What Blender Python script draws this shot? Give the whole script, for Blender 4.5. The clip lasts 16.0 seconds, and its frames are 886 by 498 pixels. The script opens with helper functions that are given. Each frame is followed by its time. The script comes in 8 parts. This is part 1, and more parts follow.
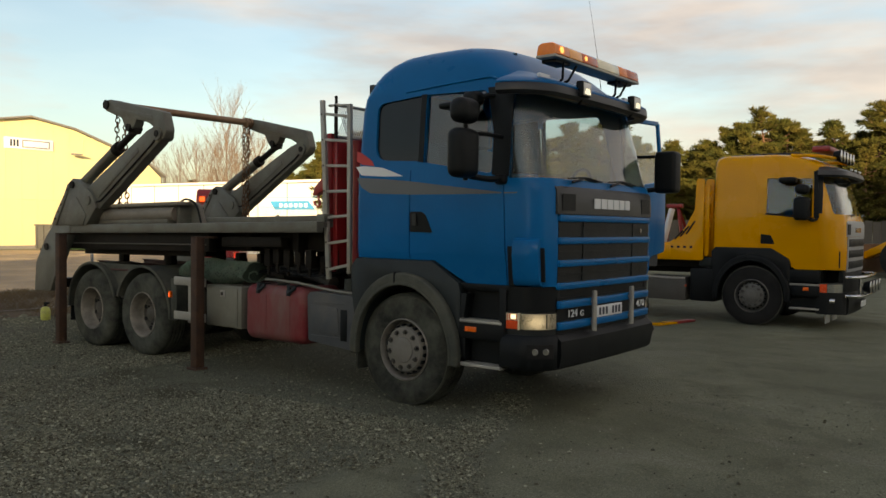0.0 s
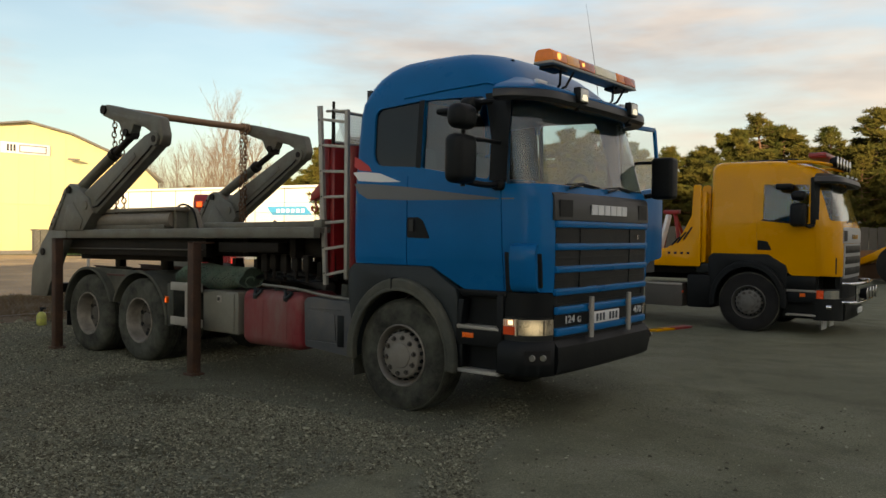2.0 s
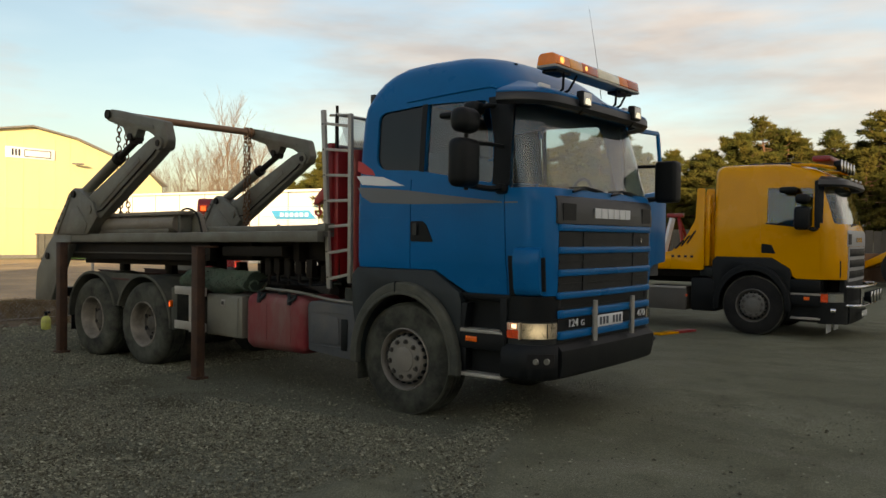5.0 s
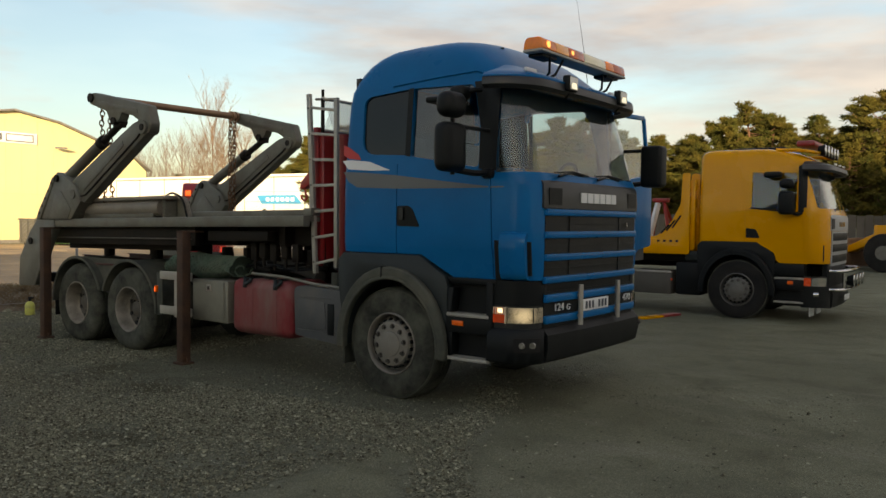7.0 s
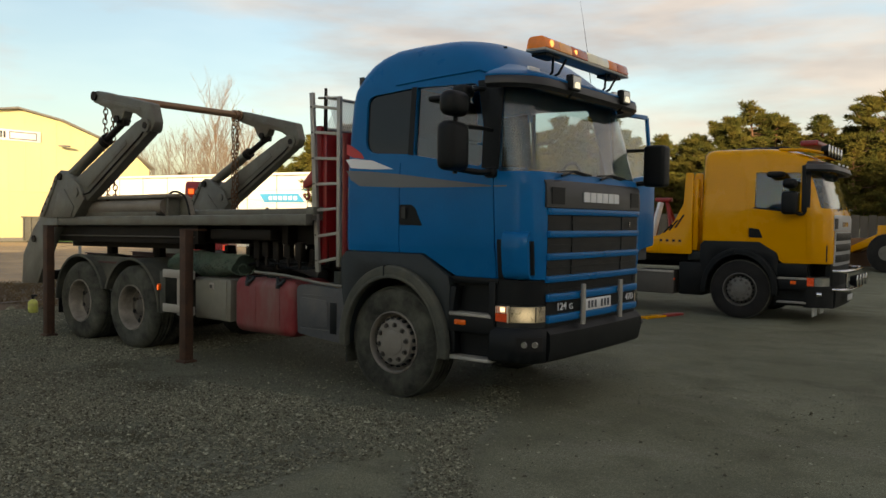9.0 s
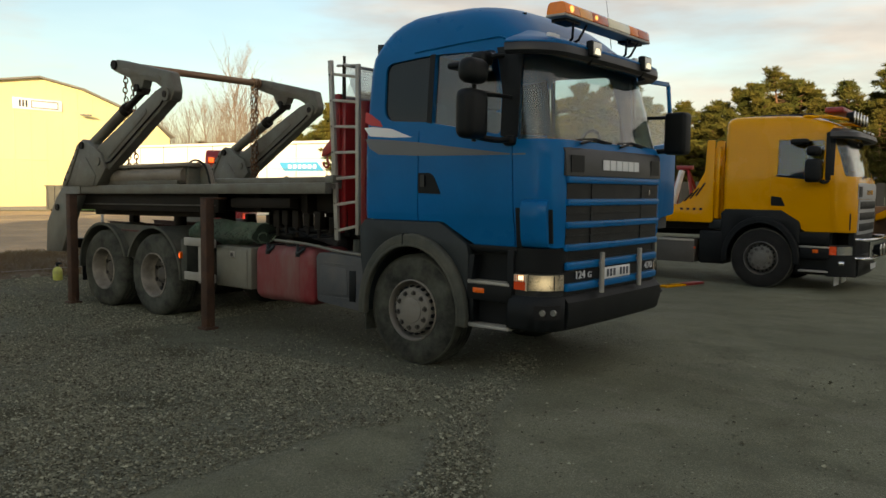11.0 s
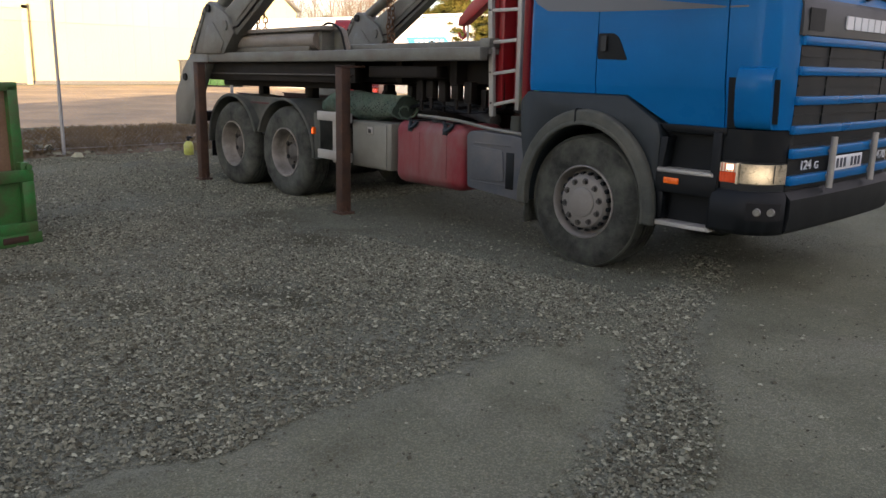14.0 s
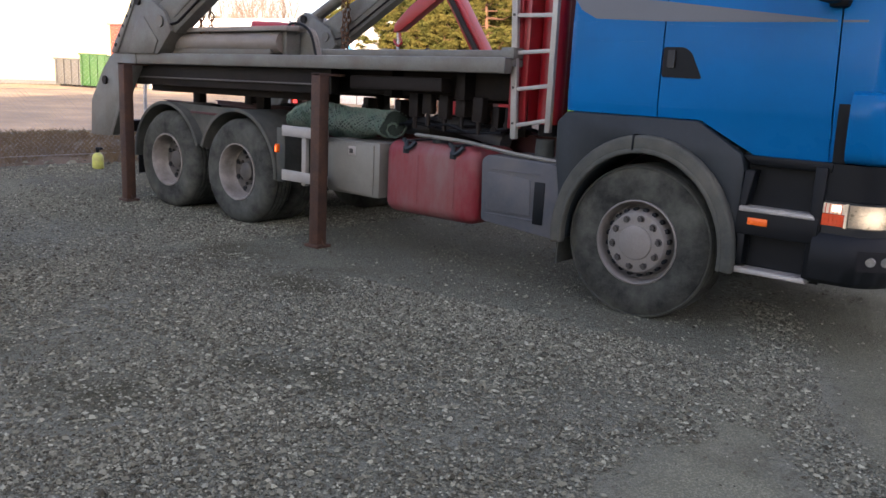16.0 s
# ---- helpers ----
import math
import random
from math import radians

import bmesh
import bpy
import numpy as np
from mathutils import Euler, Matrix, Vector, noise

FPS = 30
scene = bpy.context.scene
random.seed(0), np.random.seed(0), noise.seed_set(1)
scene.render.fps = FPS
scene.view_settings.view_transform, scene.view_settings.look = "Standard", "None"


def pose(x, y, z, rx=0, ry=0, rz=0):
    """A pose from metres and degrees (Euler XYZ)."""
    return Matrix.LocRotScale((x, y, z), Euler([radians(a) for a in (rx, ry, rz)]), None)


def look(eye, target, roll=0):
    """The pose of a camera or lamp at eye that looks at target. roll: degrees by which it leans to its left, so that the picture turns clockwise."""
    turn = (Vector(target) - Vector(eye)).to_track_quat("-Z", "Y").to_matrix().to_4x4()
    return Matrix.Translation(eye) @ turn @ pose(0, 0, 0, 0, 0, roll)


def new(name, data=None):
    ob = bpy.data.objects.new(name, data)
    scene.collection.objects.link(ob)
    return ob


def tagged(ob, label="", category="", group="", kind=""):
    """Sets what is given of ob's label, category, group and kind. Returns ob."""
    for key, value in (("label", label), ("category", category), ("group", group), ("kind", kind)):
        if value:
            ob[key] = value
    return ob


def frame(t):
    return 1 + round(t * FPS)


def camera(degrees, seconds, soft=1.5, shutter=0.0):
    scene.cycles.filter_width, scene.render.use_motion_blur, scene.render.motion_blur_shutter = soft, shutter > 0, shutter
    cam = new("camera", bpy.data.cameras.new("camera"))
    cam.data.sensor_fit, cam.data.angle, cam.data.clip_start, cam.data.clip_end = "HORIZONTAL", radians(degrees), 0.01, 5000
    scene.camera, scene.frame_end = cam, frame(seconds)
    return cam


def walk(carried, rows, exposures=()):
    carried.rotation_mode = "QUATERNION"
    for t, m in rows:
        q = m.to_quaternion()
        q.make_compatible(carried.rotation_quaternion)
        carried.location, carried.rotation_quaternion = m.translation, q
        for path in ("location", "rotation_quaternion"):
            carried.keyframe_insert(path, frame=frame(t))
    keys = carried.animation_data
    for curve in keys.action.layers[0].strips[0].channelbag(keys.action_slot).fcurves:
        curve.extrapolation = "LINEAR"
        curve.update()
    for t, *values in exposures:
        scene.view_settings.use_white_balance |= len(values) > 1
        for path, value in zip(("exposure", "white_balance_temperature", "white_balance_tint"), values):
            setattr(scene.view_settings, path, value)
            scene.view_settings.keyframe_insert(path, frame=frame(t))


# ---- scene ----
cam = camera(57.5, 16.0)
PATH = [
    (0, (4.928, -5.728, 1.694), (3.701, -4.15, 1.638), 0.6),
    (0.5, (4.933, -5.73, 1.694), (3.703, -4.154, 1.642), 0.6),
    (1, (4.927, -5.727, 1.694), (3.699, -4.149, 1.641), 0.6),
    (1.5, (4.927, -5.727, 1.695), (3.7, -4.148, 1.652), 0.7),
    (2, (4.925, -5.726, 1.695), (3.703, -4.143, 1.653), 0.7),
    (2.5, (4.929, -5.728, 1.694), (3.706, -4.147, 1.656), 0.5),
    (3, (4.929, -5.728, 1.694), (3.704, -4.147, 1.652), 0.5),
    (3.5, (4.93, -5.729, 1.694), (3.701, -4.152, 1.655), 0.5),
    (4, (4.931, -5.729, 1.694), (3.7, -4.153, 1.663), 0.6),
    (6.5, (4.929, -5.728, 1.694), (3.718, -4.138, 1.64), 0.7),
    (7, (4.935, -5.731, 1.693), (3.733, -4.134, 1.623), 0.6),
    (7.5, (4.934, -5.731, 1.693), (3.729, -4.137, 1.63), 0.7),
    (8, (4.936, -5.732, 1.693), (3.727, -4.14, 1.63), 0.7),
    (8.5, (4.933, -5.73, 1.693), (3.727, -4.136, 1.624), 0.8),
    (11, (4.946, -5.737, 1.692), (3.705, -4.176, 1.541), 0.7),
    (11.5, (4.933, -5.73, 1.693), (3.679, -4.187, 1.476), 0.7),
    (12, (4.922, -5.724, 1.695), (3.658, -4.194, 1.445), 0.9),
    (12.5, (4.799, -5.528, 1.626), (3.421, -4.105, 1.355), 2.4),
    (13, (4.536, -5.35, 1.615), (3.196, -3.896, 1.314), 1.1),
    (13.5, (4.25, -5.215, 1.588), (2.876, -3.799, 1.265), 0.7),
    (14, (3.875, -5.127, 1.57), (2.453, -3.793, 1.126), 1.2),
    (14.5, (3.485, -5.141, 1.611), (2.116, -3.748, 1.181), 1.7),
    (15, (3.126, -5.073, 1.562), (1.744, -3.686, 1.155), 0.3),
    (15.5, (2.736, -4.978, 1.591), (1.373, -3.584, 1.148), 1.3),
    (16, (2.304, -5.015, 1.567), (1.089, -3.482, 1.151), 2.9),
]
EXPOSURE = [(0.0, 1.00, 7520, 7), (8.7, 1.00, 7520, 7), (11.0, 1.10, 7500, 4), (12.5, 1.44, 7300, 8), (14.0, 1.87, 6650, 18), (16.0, 2.30, 6150, 25)]
walk(cam, [(t, look(eye, target, roll)) for t, eye, target, roll in PATH], EXPOSURE)
# ---- world ----
SUN_EL, SUN_AZ = 10.0, 145.0      # degrees; azimuth clockwise from +y
world = bpy.data.worlds.new("world")
scene.world = world
world.use_nodes = True
wn, wl = world.node_tree.nodes, world.node_tree.links
wn.clear()
w_out = wn.new("ShaderNodeOutputWorld")
w_bg = wn.new("ShaderNodeBackground")
w_bg.inputs["Strength"].default_value = 0.135
sky = wn.new("ShaderNodeTexSky")
sky.sky_type, sky.sun_disc = "NISHITA", False
sky.sun_elevation, sky.sun_rotation = radians(SUN_EL), radians(SUN_AZ)
sky.air_density, sky.dust_density, sky.ozone_density = 1.0, 1.7, 1.9
w_tc = wn.new("ShaderNodeTexCoord")
w_map = wn.new("ShaderNodeMapping")
w_map.inputs["Scale"].default_value = (1.6, 1.6, 7.0)
w_noise = wn.new("ShaderNodeTexNoise")
w_noise.inputs["Scale"].default_value = 1.5
w_noise.inputs["Detail"].default_value = 7
w_noise.inputs["Roughness"].default_value = 0.55
w_ramp = wn.new("ShaderNodeValToRGB")
w_ramp.color_ramp.elements[0].color = (0.20, 0.20, 0.20, 1)
w_ramp.color_ramp.elements[1].color = (0.85, 0.85, 0.85, 1)
w_ramp.color_ramp.elements[0].position, w_ramp.color_ramp.elements[1].position = 0.44, 0.66
w_mix = wn.new("ShaderNodeMix")
w_mix.data_type = "RGBA"
# lit tops and greyer undersides of the clouds
w_shade = wn.new("ShaderNodeTexNoise")
w_shade.inputs["Scale"].default_value, w_shade.inputs["Detail"].default_value = 2.6, 5
w_tone = wn.new("ShaderNodeValToRGB")
w_tone.color_ramp.elements[0].position, w_tone.color_ramp.elements[1].position = 0.38, 0.62
w_tone.color_ramp.elements[0].color, w_tone.color_ramp.elements[1].color = (2.25, 1.98, 1.97, 1), (3.35, 2.85, 2.62, 1)
wl.new(w_map.outputs["Vector"], w_shade.inputs["Vector"])
wl.new(w_shade.outputs["Fac"], w_tone.inputs["Fac"])
wl.new(w_tone.outputs["Color"], w_mix.inputs["B"])
# the cloud cover thickens towards one side of the sky
w_dot = wn.new("ShaderNodeVectorMath")
w_dot.operation = "DOT_PRODUCT"
w_dot.inputs[1].default_value = (0.62, 0.78, 0.0)
w_side = wn.new("ShaderNodeMapRange")
for sock, v in (("From Min", -0.2), ("From Max", 0.65), ("To Min", -0.10), ("To Max", 0.11)):
    w_side.inputs[sock].default_value = v
w_sum = wn.new("ShaderNodeMath")
w_sum.operation = "ADD"
wl.new(w_tc.outputs["Generated"], w_map.inputs["Vector"])
wl.new(w_map.outputs["Vector"], w_noise.inputs["Vector"])
wl.new(w_tc.outputs["Generated"], w_dot.inputs[0])
wl.new(w_dot.outputs["Value"], w_side.inputs["Value"])
wl.new(w_noise.outputs["Fac"], w_sum.inputs[0])
wl.new(w_side.outputs["Result"], w_sum.inputs[1])
wl.new(w_sum.outputs[0], w_ramp.inputs["Fac"])
wl.new(w_ramp.outputs["Color"], w_mix.inputs["Factor"])
wl.new(sky.outputs["Color"], w_mix.inputs["A"])
wl.new(w_mix.outputs["Result"], w_bg.inputs["Color"])
wl.new(w_bg.outputs["Background"], w_out.inputs["Surface"])

sun = new("sun", bpy.data.lights.new("sun", "SUN"))
sun.data.energy, sun.data.angle, sun.data.color = 4.5, radians(0.6), (1.0, 0.80, 0.55)
az, el = radians(SUN_AZ), radians(SUN_EL)
SUN_DIR = Vector((math.sin(az) * math.cos(el), math.cos(az) * math.cos(el), math.sin(el)))
sun.matrix_world = look(SUN_DIR * 100, (0, 0, 0))


# ---- materials ----
def pbr(name, base, rough=0.5, metal=0.0, var=0.2, scale=3.0, bump=0.15, bscale=80.0, dirt=None, dirt_amount=0.0,
        dirt_scale=2.0, coat=0.0, spec=0.5, rand=0.0, rough_var=0.1, streak=None):
    m = bpy.data.materials.new(name)
    m.use_nodes = True
    n, l = m.node_tree.nodes, m.node_tree.links
    b = n["Principled BSDF"]
    b.inputs["Roughness"].default_value, b.inputs["Metallic"].default_value = rough, metal
    b.inputs["Coat Weight"].default_value = coat
    b.inputs["Coat Roughness"].default_value = 0.08
    b.inputs["Specular IOR Level"].default_value = spec
    geo = n.new("ShaderNodeNewGeometry")
    big = n.new("ShaderNodeTexNoise")
    big.inputs["Scale"].default_value, big.inputs["Detail"].default_value = scale, 6
    l.new(geo.outputs["Position"], big.inputs["Vector"])
    fine = n.new("ShaderNodeTexNoise")
    fine.inputs["Scale"].default_value, fine.inputs["Detail"].default_value = bscale, 4
    l.new(geo.outputs["Position"], fine.inputs["Vector"])
    add = n.new("ShaderNodeMath")
    add.operation = "ADD"
    l.new(big.outputs["Fac"], add.inputs[0])
    l.new(fine.outputs["Fac"], add.inputs[1])
    val = n.new("ShaderNodeMapRange")
    val.inputs["From Min"].default_value, val.inputs["From Max"].default_value = 0.6, 1.4
    val.inputs["To Min"].default_value, val.inputs["To Max"].default_value = 1 - var, 1 + var
    l.new(add.outputs[0], val.inputs["Value"])
    fac = val.outputs["Result"]
    if rand:
        info = n.new("ShaderNodeObjectInfo")
        rr = n.new("ShaderNodeMapRange")
        rr.inputs["To Min"].default_value, rr.inputs["To Max"].default_value = 1 - rand, 1 + rand
        l.new(info.outputs["Random"], rr.inputs["Value"])
        mul = n.new("ShaderNodeMath")
        mul.operation = "MULTIPLY"
        l.new(fac, mul.inputs[0])
        l.new(rr.outputs["Result"], mul.inputs[1])
        fac = mul.outputs[0]
    hsv = n.new("ShaderNodeHueSaturation")
    hsv.inputs["Color"].default_value = (*base, 1)
    l.new(fac, hsv.inputs["Value"])
    col = hsv.outputs["Color"]
    if dirt:
        dn = n.new("ShaderNodeTexNoise")
        dn.inputs["Scale"].default_value, dn.inputs["Detail"].default_value = dirt_scale, 8
        dn.inputs["Roughness"].default_value = 0.65
        if streak:
            stretch = n.new("ShaderNodeVectorMath")
            stretch.operation = "MULTIPLY"
            stretch.inputs[1].default_value = streak
            l.new(geo.outputs["Position"], stretch.inputs[0])
            l.new(stretch.outputs["Vector"], dn.inputs["Vector"])
        else:
            l.new(geo.outputs["Position"], dn.inputs["Vector"])
        dr = n.new("ShaderNodeMapRange")
        dr.inputs["From Min"].default_value, dr.inputs["From Max"].default_value = 0.35, 0.7
        dr.inputs["To Max"].default_value = dirt_amount
        l.new(dn.outputs["Fac"], dr.inputs["Value"])
        mx = n.new("ShaderNodeMix")
        mx.data_type = "RGBA"
        mx.inputs["B"].default_value = (*dirt, 1)
        l.new(dr.outputs["Result"], mx.inputs["Factor"])
        l.new(col, mx.inputs["A"])
        col = mx.outputs["Result"]
    l.new(col, b.inputs["Base Color"])
    ro = n.new("ShaderNodeMapRange")
    ro.inputs["To Min"].default_value, ro.inputs["To Max"].default_value = max(0.02, rough - rough_var), min(1, rough + rough_var)
    l.new(big.outputs["Fac"], ro.inputs["Value"])
    l.new(ro.outputs["Result"], b.inputs["Roughness"])
    if bump:
        bp = n.new("ShaderNodeBump")
        bp.inputs["Strength"].default_value, bp.inputs["Distance"].default_value = bump, 0.01
        l.new(fine.outputs["Fac"], bp.inputs["Height"])
        l.new(bp.outputs["Normal"], b.inputs["Normal"])
    return m


def glass(name, tint=(0.9, 0.95, 0.95), ior=1.55, rough=0.0):
    m = bpy.data.materials.new(name)
    m.use_nodes = True
    b = m.node_tree.nodes["Principled BSDF"]
    b.inputs["Base Color"].default_value = (*tint, 1)
    b.inputs["Transmission Weight"].default_value = 1
    b.inputs["IOR"].default_value, b.inputs["Roughness"].default_value = ior, rough
    return m


def lit(name, color, strength):
    m = bpy.data.materials.new(name)
    m.use_nodes = True
    b = m.node_tree.nodes["Principled BSDF"]
    b.inputs["Base Color"].default_value = (*color, 1)
    b.inputs["Emission Color"].default_value = (*color, 1)
    b.inputs["Emission Strength"].default_value = strength
    return m


DUST = (0.20, 0.18, 0.15)
M = {}
M["blue"] = pbr("blue_paint", (0.0, 0.116, 0.325), 0.30, 0, 0.12, 1.3, 0.02, 300, (0.0, 0.082, 0.220), 0.7, 0.9, coat=0.12, spec=0.08)
M["blue_dark"] = pbr("dark_visor_plastic", (0.008, 0.010, 0.014), 0.4, 0, 0.2, 3, 0.03, 200, DUST, 0.03)
M["stripe_grey"] = pbr("grey_stripe", (0.092, 0.100, 0.108), 0.4, 0, 0.08, 2, 0.02, 200)
M["stripe_white"] = pbr("white_stripe", (0.62, 0.64, 0.66), 0.4, 0, 0.08, 2, 0.02, 200)
M["stripe_red"] = pbr("red_stripe", (0.42, 0.02, 0.02), 0.4, 0, 0.08, 2, 0.02, 200)
M["black"] = pbr("black_plastic", (0.003, 0.0043, 0.0056), 0.5, 0, 0.25, 4, 0.1, 150, (0.020, 0.024, 0.025), 0.2, 1.5, spec=0.2)
M["grille_dark"] = pbr("grille_mesh_plastic", (0.0045, 0.006, 0.007), 0.5, 0, 0.2, 6, 0.2, 220, spec=0.3)
M["panel_dark"] = pbr("dark_grey_front_panel", (0.011, 0.014, 0.017), 0.4, 0, 0.1, 3, 0.03, 200, DUST, 0.06, spec=0.35)
M["fender"] = pbr("dark_grey_plastic", (0.007, 0.011, 0.013), 0.55, 0, 0.25, 3, 0.12, 120, (0.028, 0.037, 0.040), 0.5, 2.2, spec=0.35)
M["fender_dusty"] = pbr("dusty_grey_plastic", (0.043, 0.048, 0.042), 0.75, 0, 0.2, 3, 0.14, 110, (0.108, 0.106, 0.084), 0.85, 2.6, spec=0.25)
M["fender_blue"] = pbr("grey_blue_plastic", (0.062, 0.070, 0.080), 0.65, 0, 0.2, 3, 0.12, 110, (0.115, 0.108, 0.098), 0.7, 3.2, spec=0.3)
M["tyre"] = pbr("dusty_rubber", (0.019, 0.020, 0.018), 0.88, 0, 0.30, 5, 0.35, 90, (0.104, 0.110, 0.090), 0.9, 3.4, spec=0.2)
# darker copy of the tyre rubber: the yellow truck's shade is in the colour
M["tyre_dark"] = pbr("clean_rubber", (0.010, 0.010, 0.011), 0.85, 0, 0.2, 4, 0.25, 90, (0.030, 0.029, 0.027), 0.5, 3.0, spec=0.2)
M["rim_dark"] = pbr("dull_wheel_steel", (0.15, 0.148, 0.14), 0.5, 0.3, 0.2, 5, 0.1, 120, (0.05, 0.046, 0.04), 0.6, 5)
M["rim"] = pbr("dusty_steel_rim", (0.205, 0.195, 0.175), 0.5, 0.15, 0.2, 5, 0.1, 120, (0.115, 0.100, 0.082), 0.7, 5)
M["rim_pale"] = pbr("pale_painted_rim", (0.25, 0.232, 0.20), 0.6, 0.0, 0.25, 5, 0.1, 120, (0.10, 0.088, 0.07), 0.95, 6)
M["disc"] = pbr("grimy_wheel_disc", (0.085, 0.078, 0.066), 0.65, 0.1, 0.25, 7, 0.15, 120, (0.045, 0.04, 0.034), 0.7, 6)
M["nut"] = pbr("wheel_nut_steel", (0.07, 0.065, 0.06), 0.5, 0.6, 0.2, 9, 0.1, 150)
M["frame_red"] = pbr("dark_red_chassis", (0.060, 0.010, 0.009), 0.65, 0, 0.25, 4, 0.15, 90, (0.035, 0.028, 0.025), 0.5, 2)
M["steel_grey"] = pbr("grey_painted_steel", (0.122, 0.127, 0.108), 0.5, 0.05, 0.3, 2.2, 0.14, 70, (0.080, 0.062, 0.046), 0.8, 3.4)
M["steel_pale"] = pbr("pale_dusty_steel", (0.20, 0.187, 0.160), 0.55, 0.05, 0.2, 3, 0.12, 70, (0.13, 0.10, 0.075), 0.7, 3.2)
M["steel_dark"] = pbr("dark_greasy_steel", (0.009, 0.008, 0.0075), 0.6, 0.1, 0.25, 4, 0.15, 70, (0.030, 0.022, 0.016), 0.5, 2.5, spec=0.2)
M["steel_worn"] = pbr("worn_rusty_bar", (0.27, 0.17, 0.105), 0.5, 0.3, 0.3, 5, 0.15, 70, (0.16, 0.075, 0.04), 0.8, 5)
M["rust"] = pbr("rusty_leg_steel", (0.060, 0.027, 0.013), 0.75, 0.0, 0.4, 6, 0.3, 60, (0.020, 0.011, 0.008), 0.8, 5)
M["chain"] = pbr("rusty_chain_steel", (0.14, 0.075, 0.04), 0.6, 0.5, 0.3, 12, 0.2, 90)
M["alu"] = pbr("aluminium", (0.36, 0.35, 0.32), 0.45, 0.25, 0.15, 5, 0.08, 140, DUST, 0.5, 3)
M["box_alu"] = pbr("dusty_toolbox_steel", (0.190, 0.190, 0.160), 0.45, 0.2, 0.2, 3, 0.06, 120, (0.125, 0.115, 0.092), 0.7, 2.5)
M["red"] = pbr("red_paint", (0.24, 0.006, 0.010), 0.42, 0, 0.12, 2, 0.04, 120, (0.12, 0.05, 0.04), 0.25, 2, coat=0.2)
M["tank_red"] = pbr("dusty_red_tank", (0.165, 0.008, 0.015), 0.6, 0, 0.2, 2.5, 0.1, 80, (0.165, 0.100, 0.088), 0.85, 3.0, streak=(1.4, 1.0, 0.5))
M["net"] = pbr("packed_green_net", (0.026, 0.044, 0.032), 0.9, 0, 0.45, 22, 0.6, 90)
M["rope"] = pbr("green_rope", (0.075, 0.130, 0.095), 0.9, 0, 0.4, 14, 0.3, 160, DUST, 0.4, 9)
M["yellow"] = pbr("yellow_paint", (0.60, 0.272, 0.001), 0.26, 0, 0.08, 1.5, 0.02, 300, (0.45, 0.205, 0.003), 0.35, 1.2, coat=0.25, spec=0.15)
M["white"] = pbr("white_paint", (0.72, 0.72, 0.70), 0.45, 0, 0.08, 2, 0.03, 150, DUST, 0.15, 2)
M["chrome"] = pbr("chrome", (0.65, 0.65, 0.66), 0.16, 1.0, 0.05, 5, 0.0, 100, rough_var=0.05)
M["mirror"] = pbr("mirror_glass", (0.8, 0.8, 0.8), 0.03, 1.0, 0.0, 5, 0.0, 100, rough_var=0.01)
M["glass"] = glass("window_glass")
# grey-teal tint and faint milky veil imitate reflected haze on the windscreen
M["screen"] = glass("dusty_windscreen", (0.50, 0.58, 0.57))
M["screen"].node_tree.nodes["Principled BSDF"].inputs["Transmission Weight"].default_value = 0.95
M["tint"] = pbr("tinted_side_glass", (0.006, 0.009, 0.010), 0.08, 0, 0.05, 2, 0, 50, spec=0.35, rough_var=0.02)
M["lens"] = glass("clear_lens", (0.95, 0.95, 0.92), 1.45, 0.05)
M["orange"] = pbr("orange_reflector", (0.80, 0.13, 0.01), 0.25, 0, 0.1, 20, 0.2, 200)
M["amber"] = pbr("amber_beacon_plastic", (0.85, 0.22, 0.03), 0.2, 0, 0.1, 20, 0.2, 200)
M["amber_pale"] = pbr("pale_orange_plastic", (0.92, 0.40, 0.09), 0.18, 0, 0.12, 20, 0.25, 160, coat=0.4)
M["amber_red"] = pbr("red_orange_plastic", (0.50, 0.085, 0.018), 0.2, 0, 0.2, 22, 0.25, 160, coat=0.4)
M["lens_cream"] = pbr("cream_plastic", (0.86, 0.80, 0.60), 0.2, 0, 0.08, 12, 0.1, 160, coat=0.4)
M["lamp_red"] = pbr("red_lamp_plastic", (0.70, 0.075, 0.015), 0.25, 0, 0.1, 20, 0.2, 200)
M["interior"] = pbr("cab_interior_cloth", (0.05, 0.052, 0.055), 0.85, 0, 0.2, 8, 0.2, 120)
M["headlight"] = lit("headlamp_bulb", (1.0, 0.80, 0.52), 0.75)


def lamp_bowl(name, base, glow, centres, reach, strength):
    """A faceted reflector that shines round its bulb."""
    m = pbr(name, base, 0.3, 0.5, 0.35, 25, 0.4, 70)
    n, l = m.node_tree.nodes, m.node_tree.links
    b = n["Principled BSDF"]
    geo = n.new("ShaderNodeNewGeometry")
    last = None
    for c in centres:
        d = n.new("ShaderNodeVectorMath")
        d.operation = "DISTANCE"
        d.inputs[1].default_value = c
        l.new(geo.outputs["Position"], d.inputs[0])
        out = d.outputs["Value"]
        if last is not None:
            low = n.new("ShaderNodeMath")
            low.operation = "MINIMUM"
            l.new(last, low.inputs[0])
            l.new(out, low.inputs[1])
            out = low.outputs[0]
        last = out
    fade = n.new("ShaderNodeMapRange")
    fade.interpolation_type = "SMOOTHERSTEP"
    fade.inputs["From Min"].default_value, fade.inputs["From Max"].default_value = 0.01, reach
    fade.inputs["To Min"].default_value, fade.inputs["To Max"].default_value = strength, 0.0
    l.new(last, fade.inputs["Value"])
    l.new(fade.outputs["Result"], b.inputs["Emission Strength"])
    b.inputs["Emission Color"].default_value = (*glow, 1)
    return m


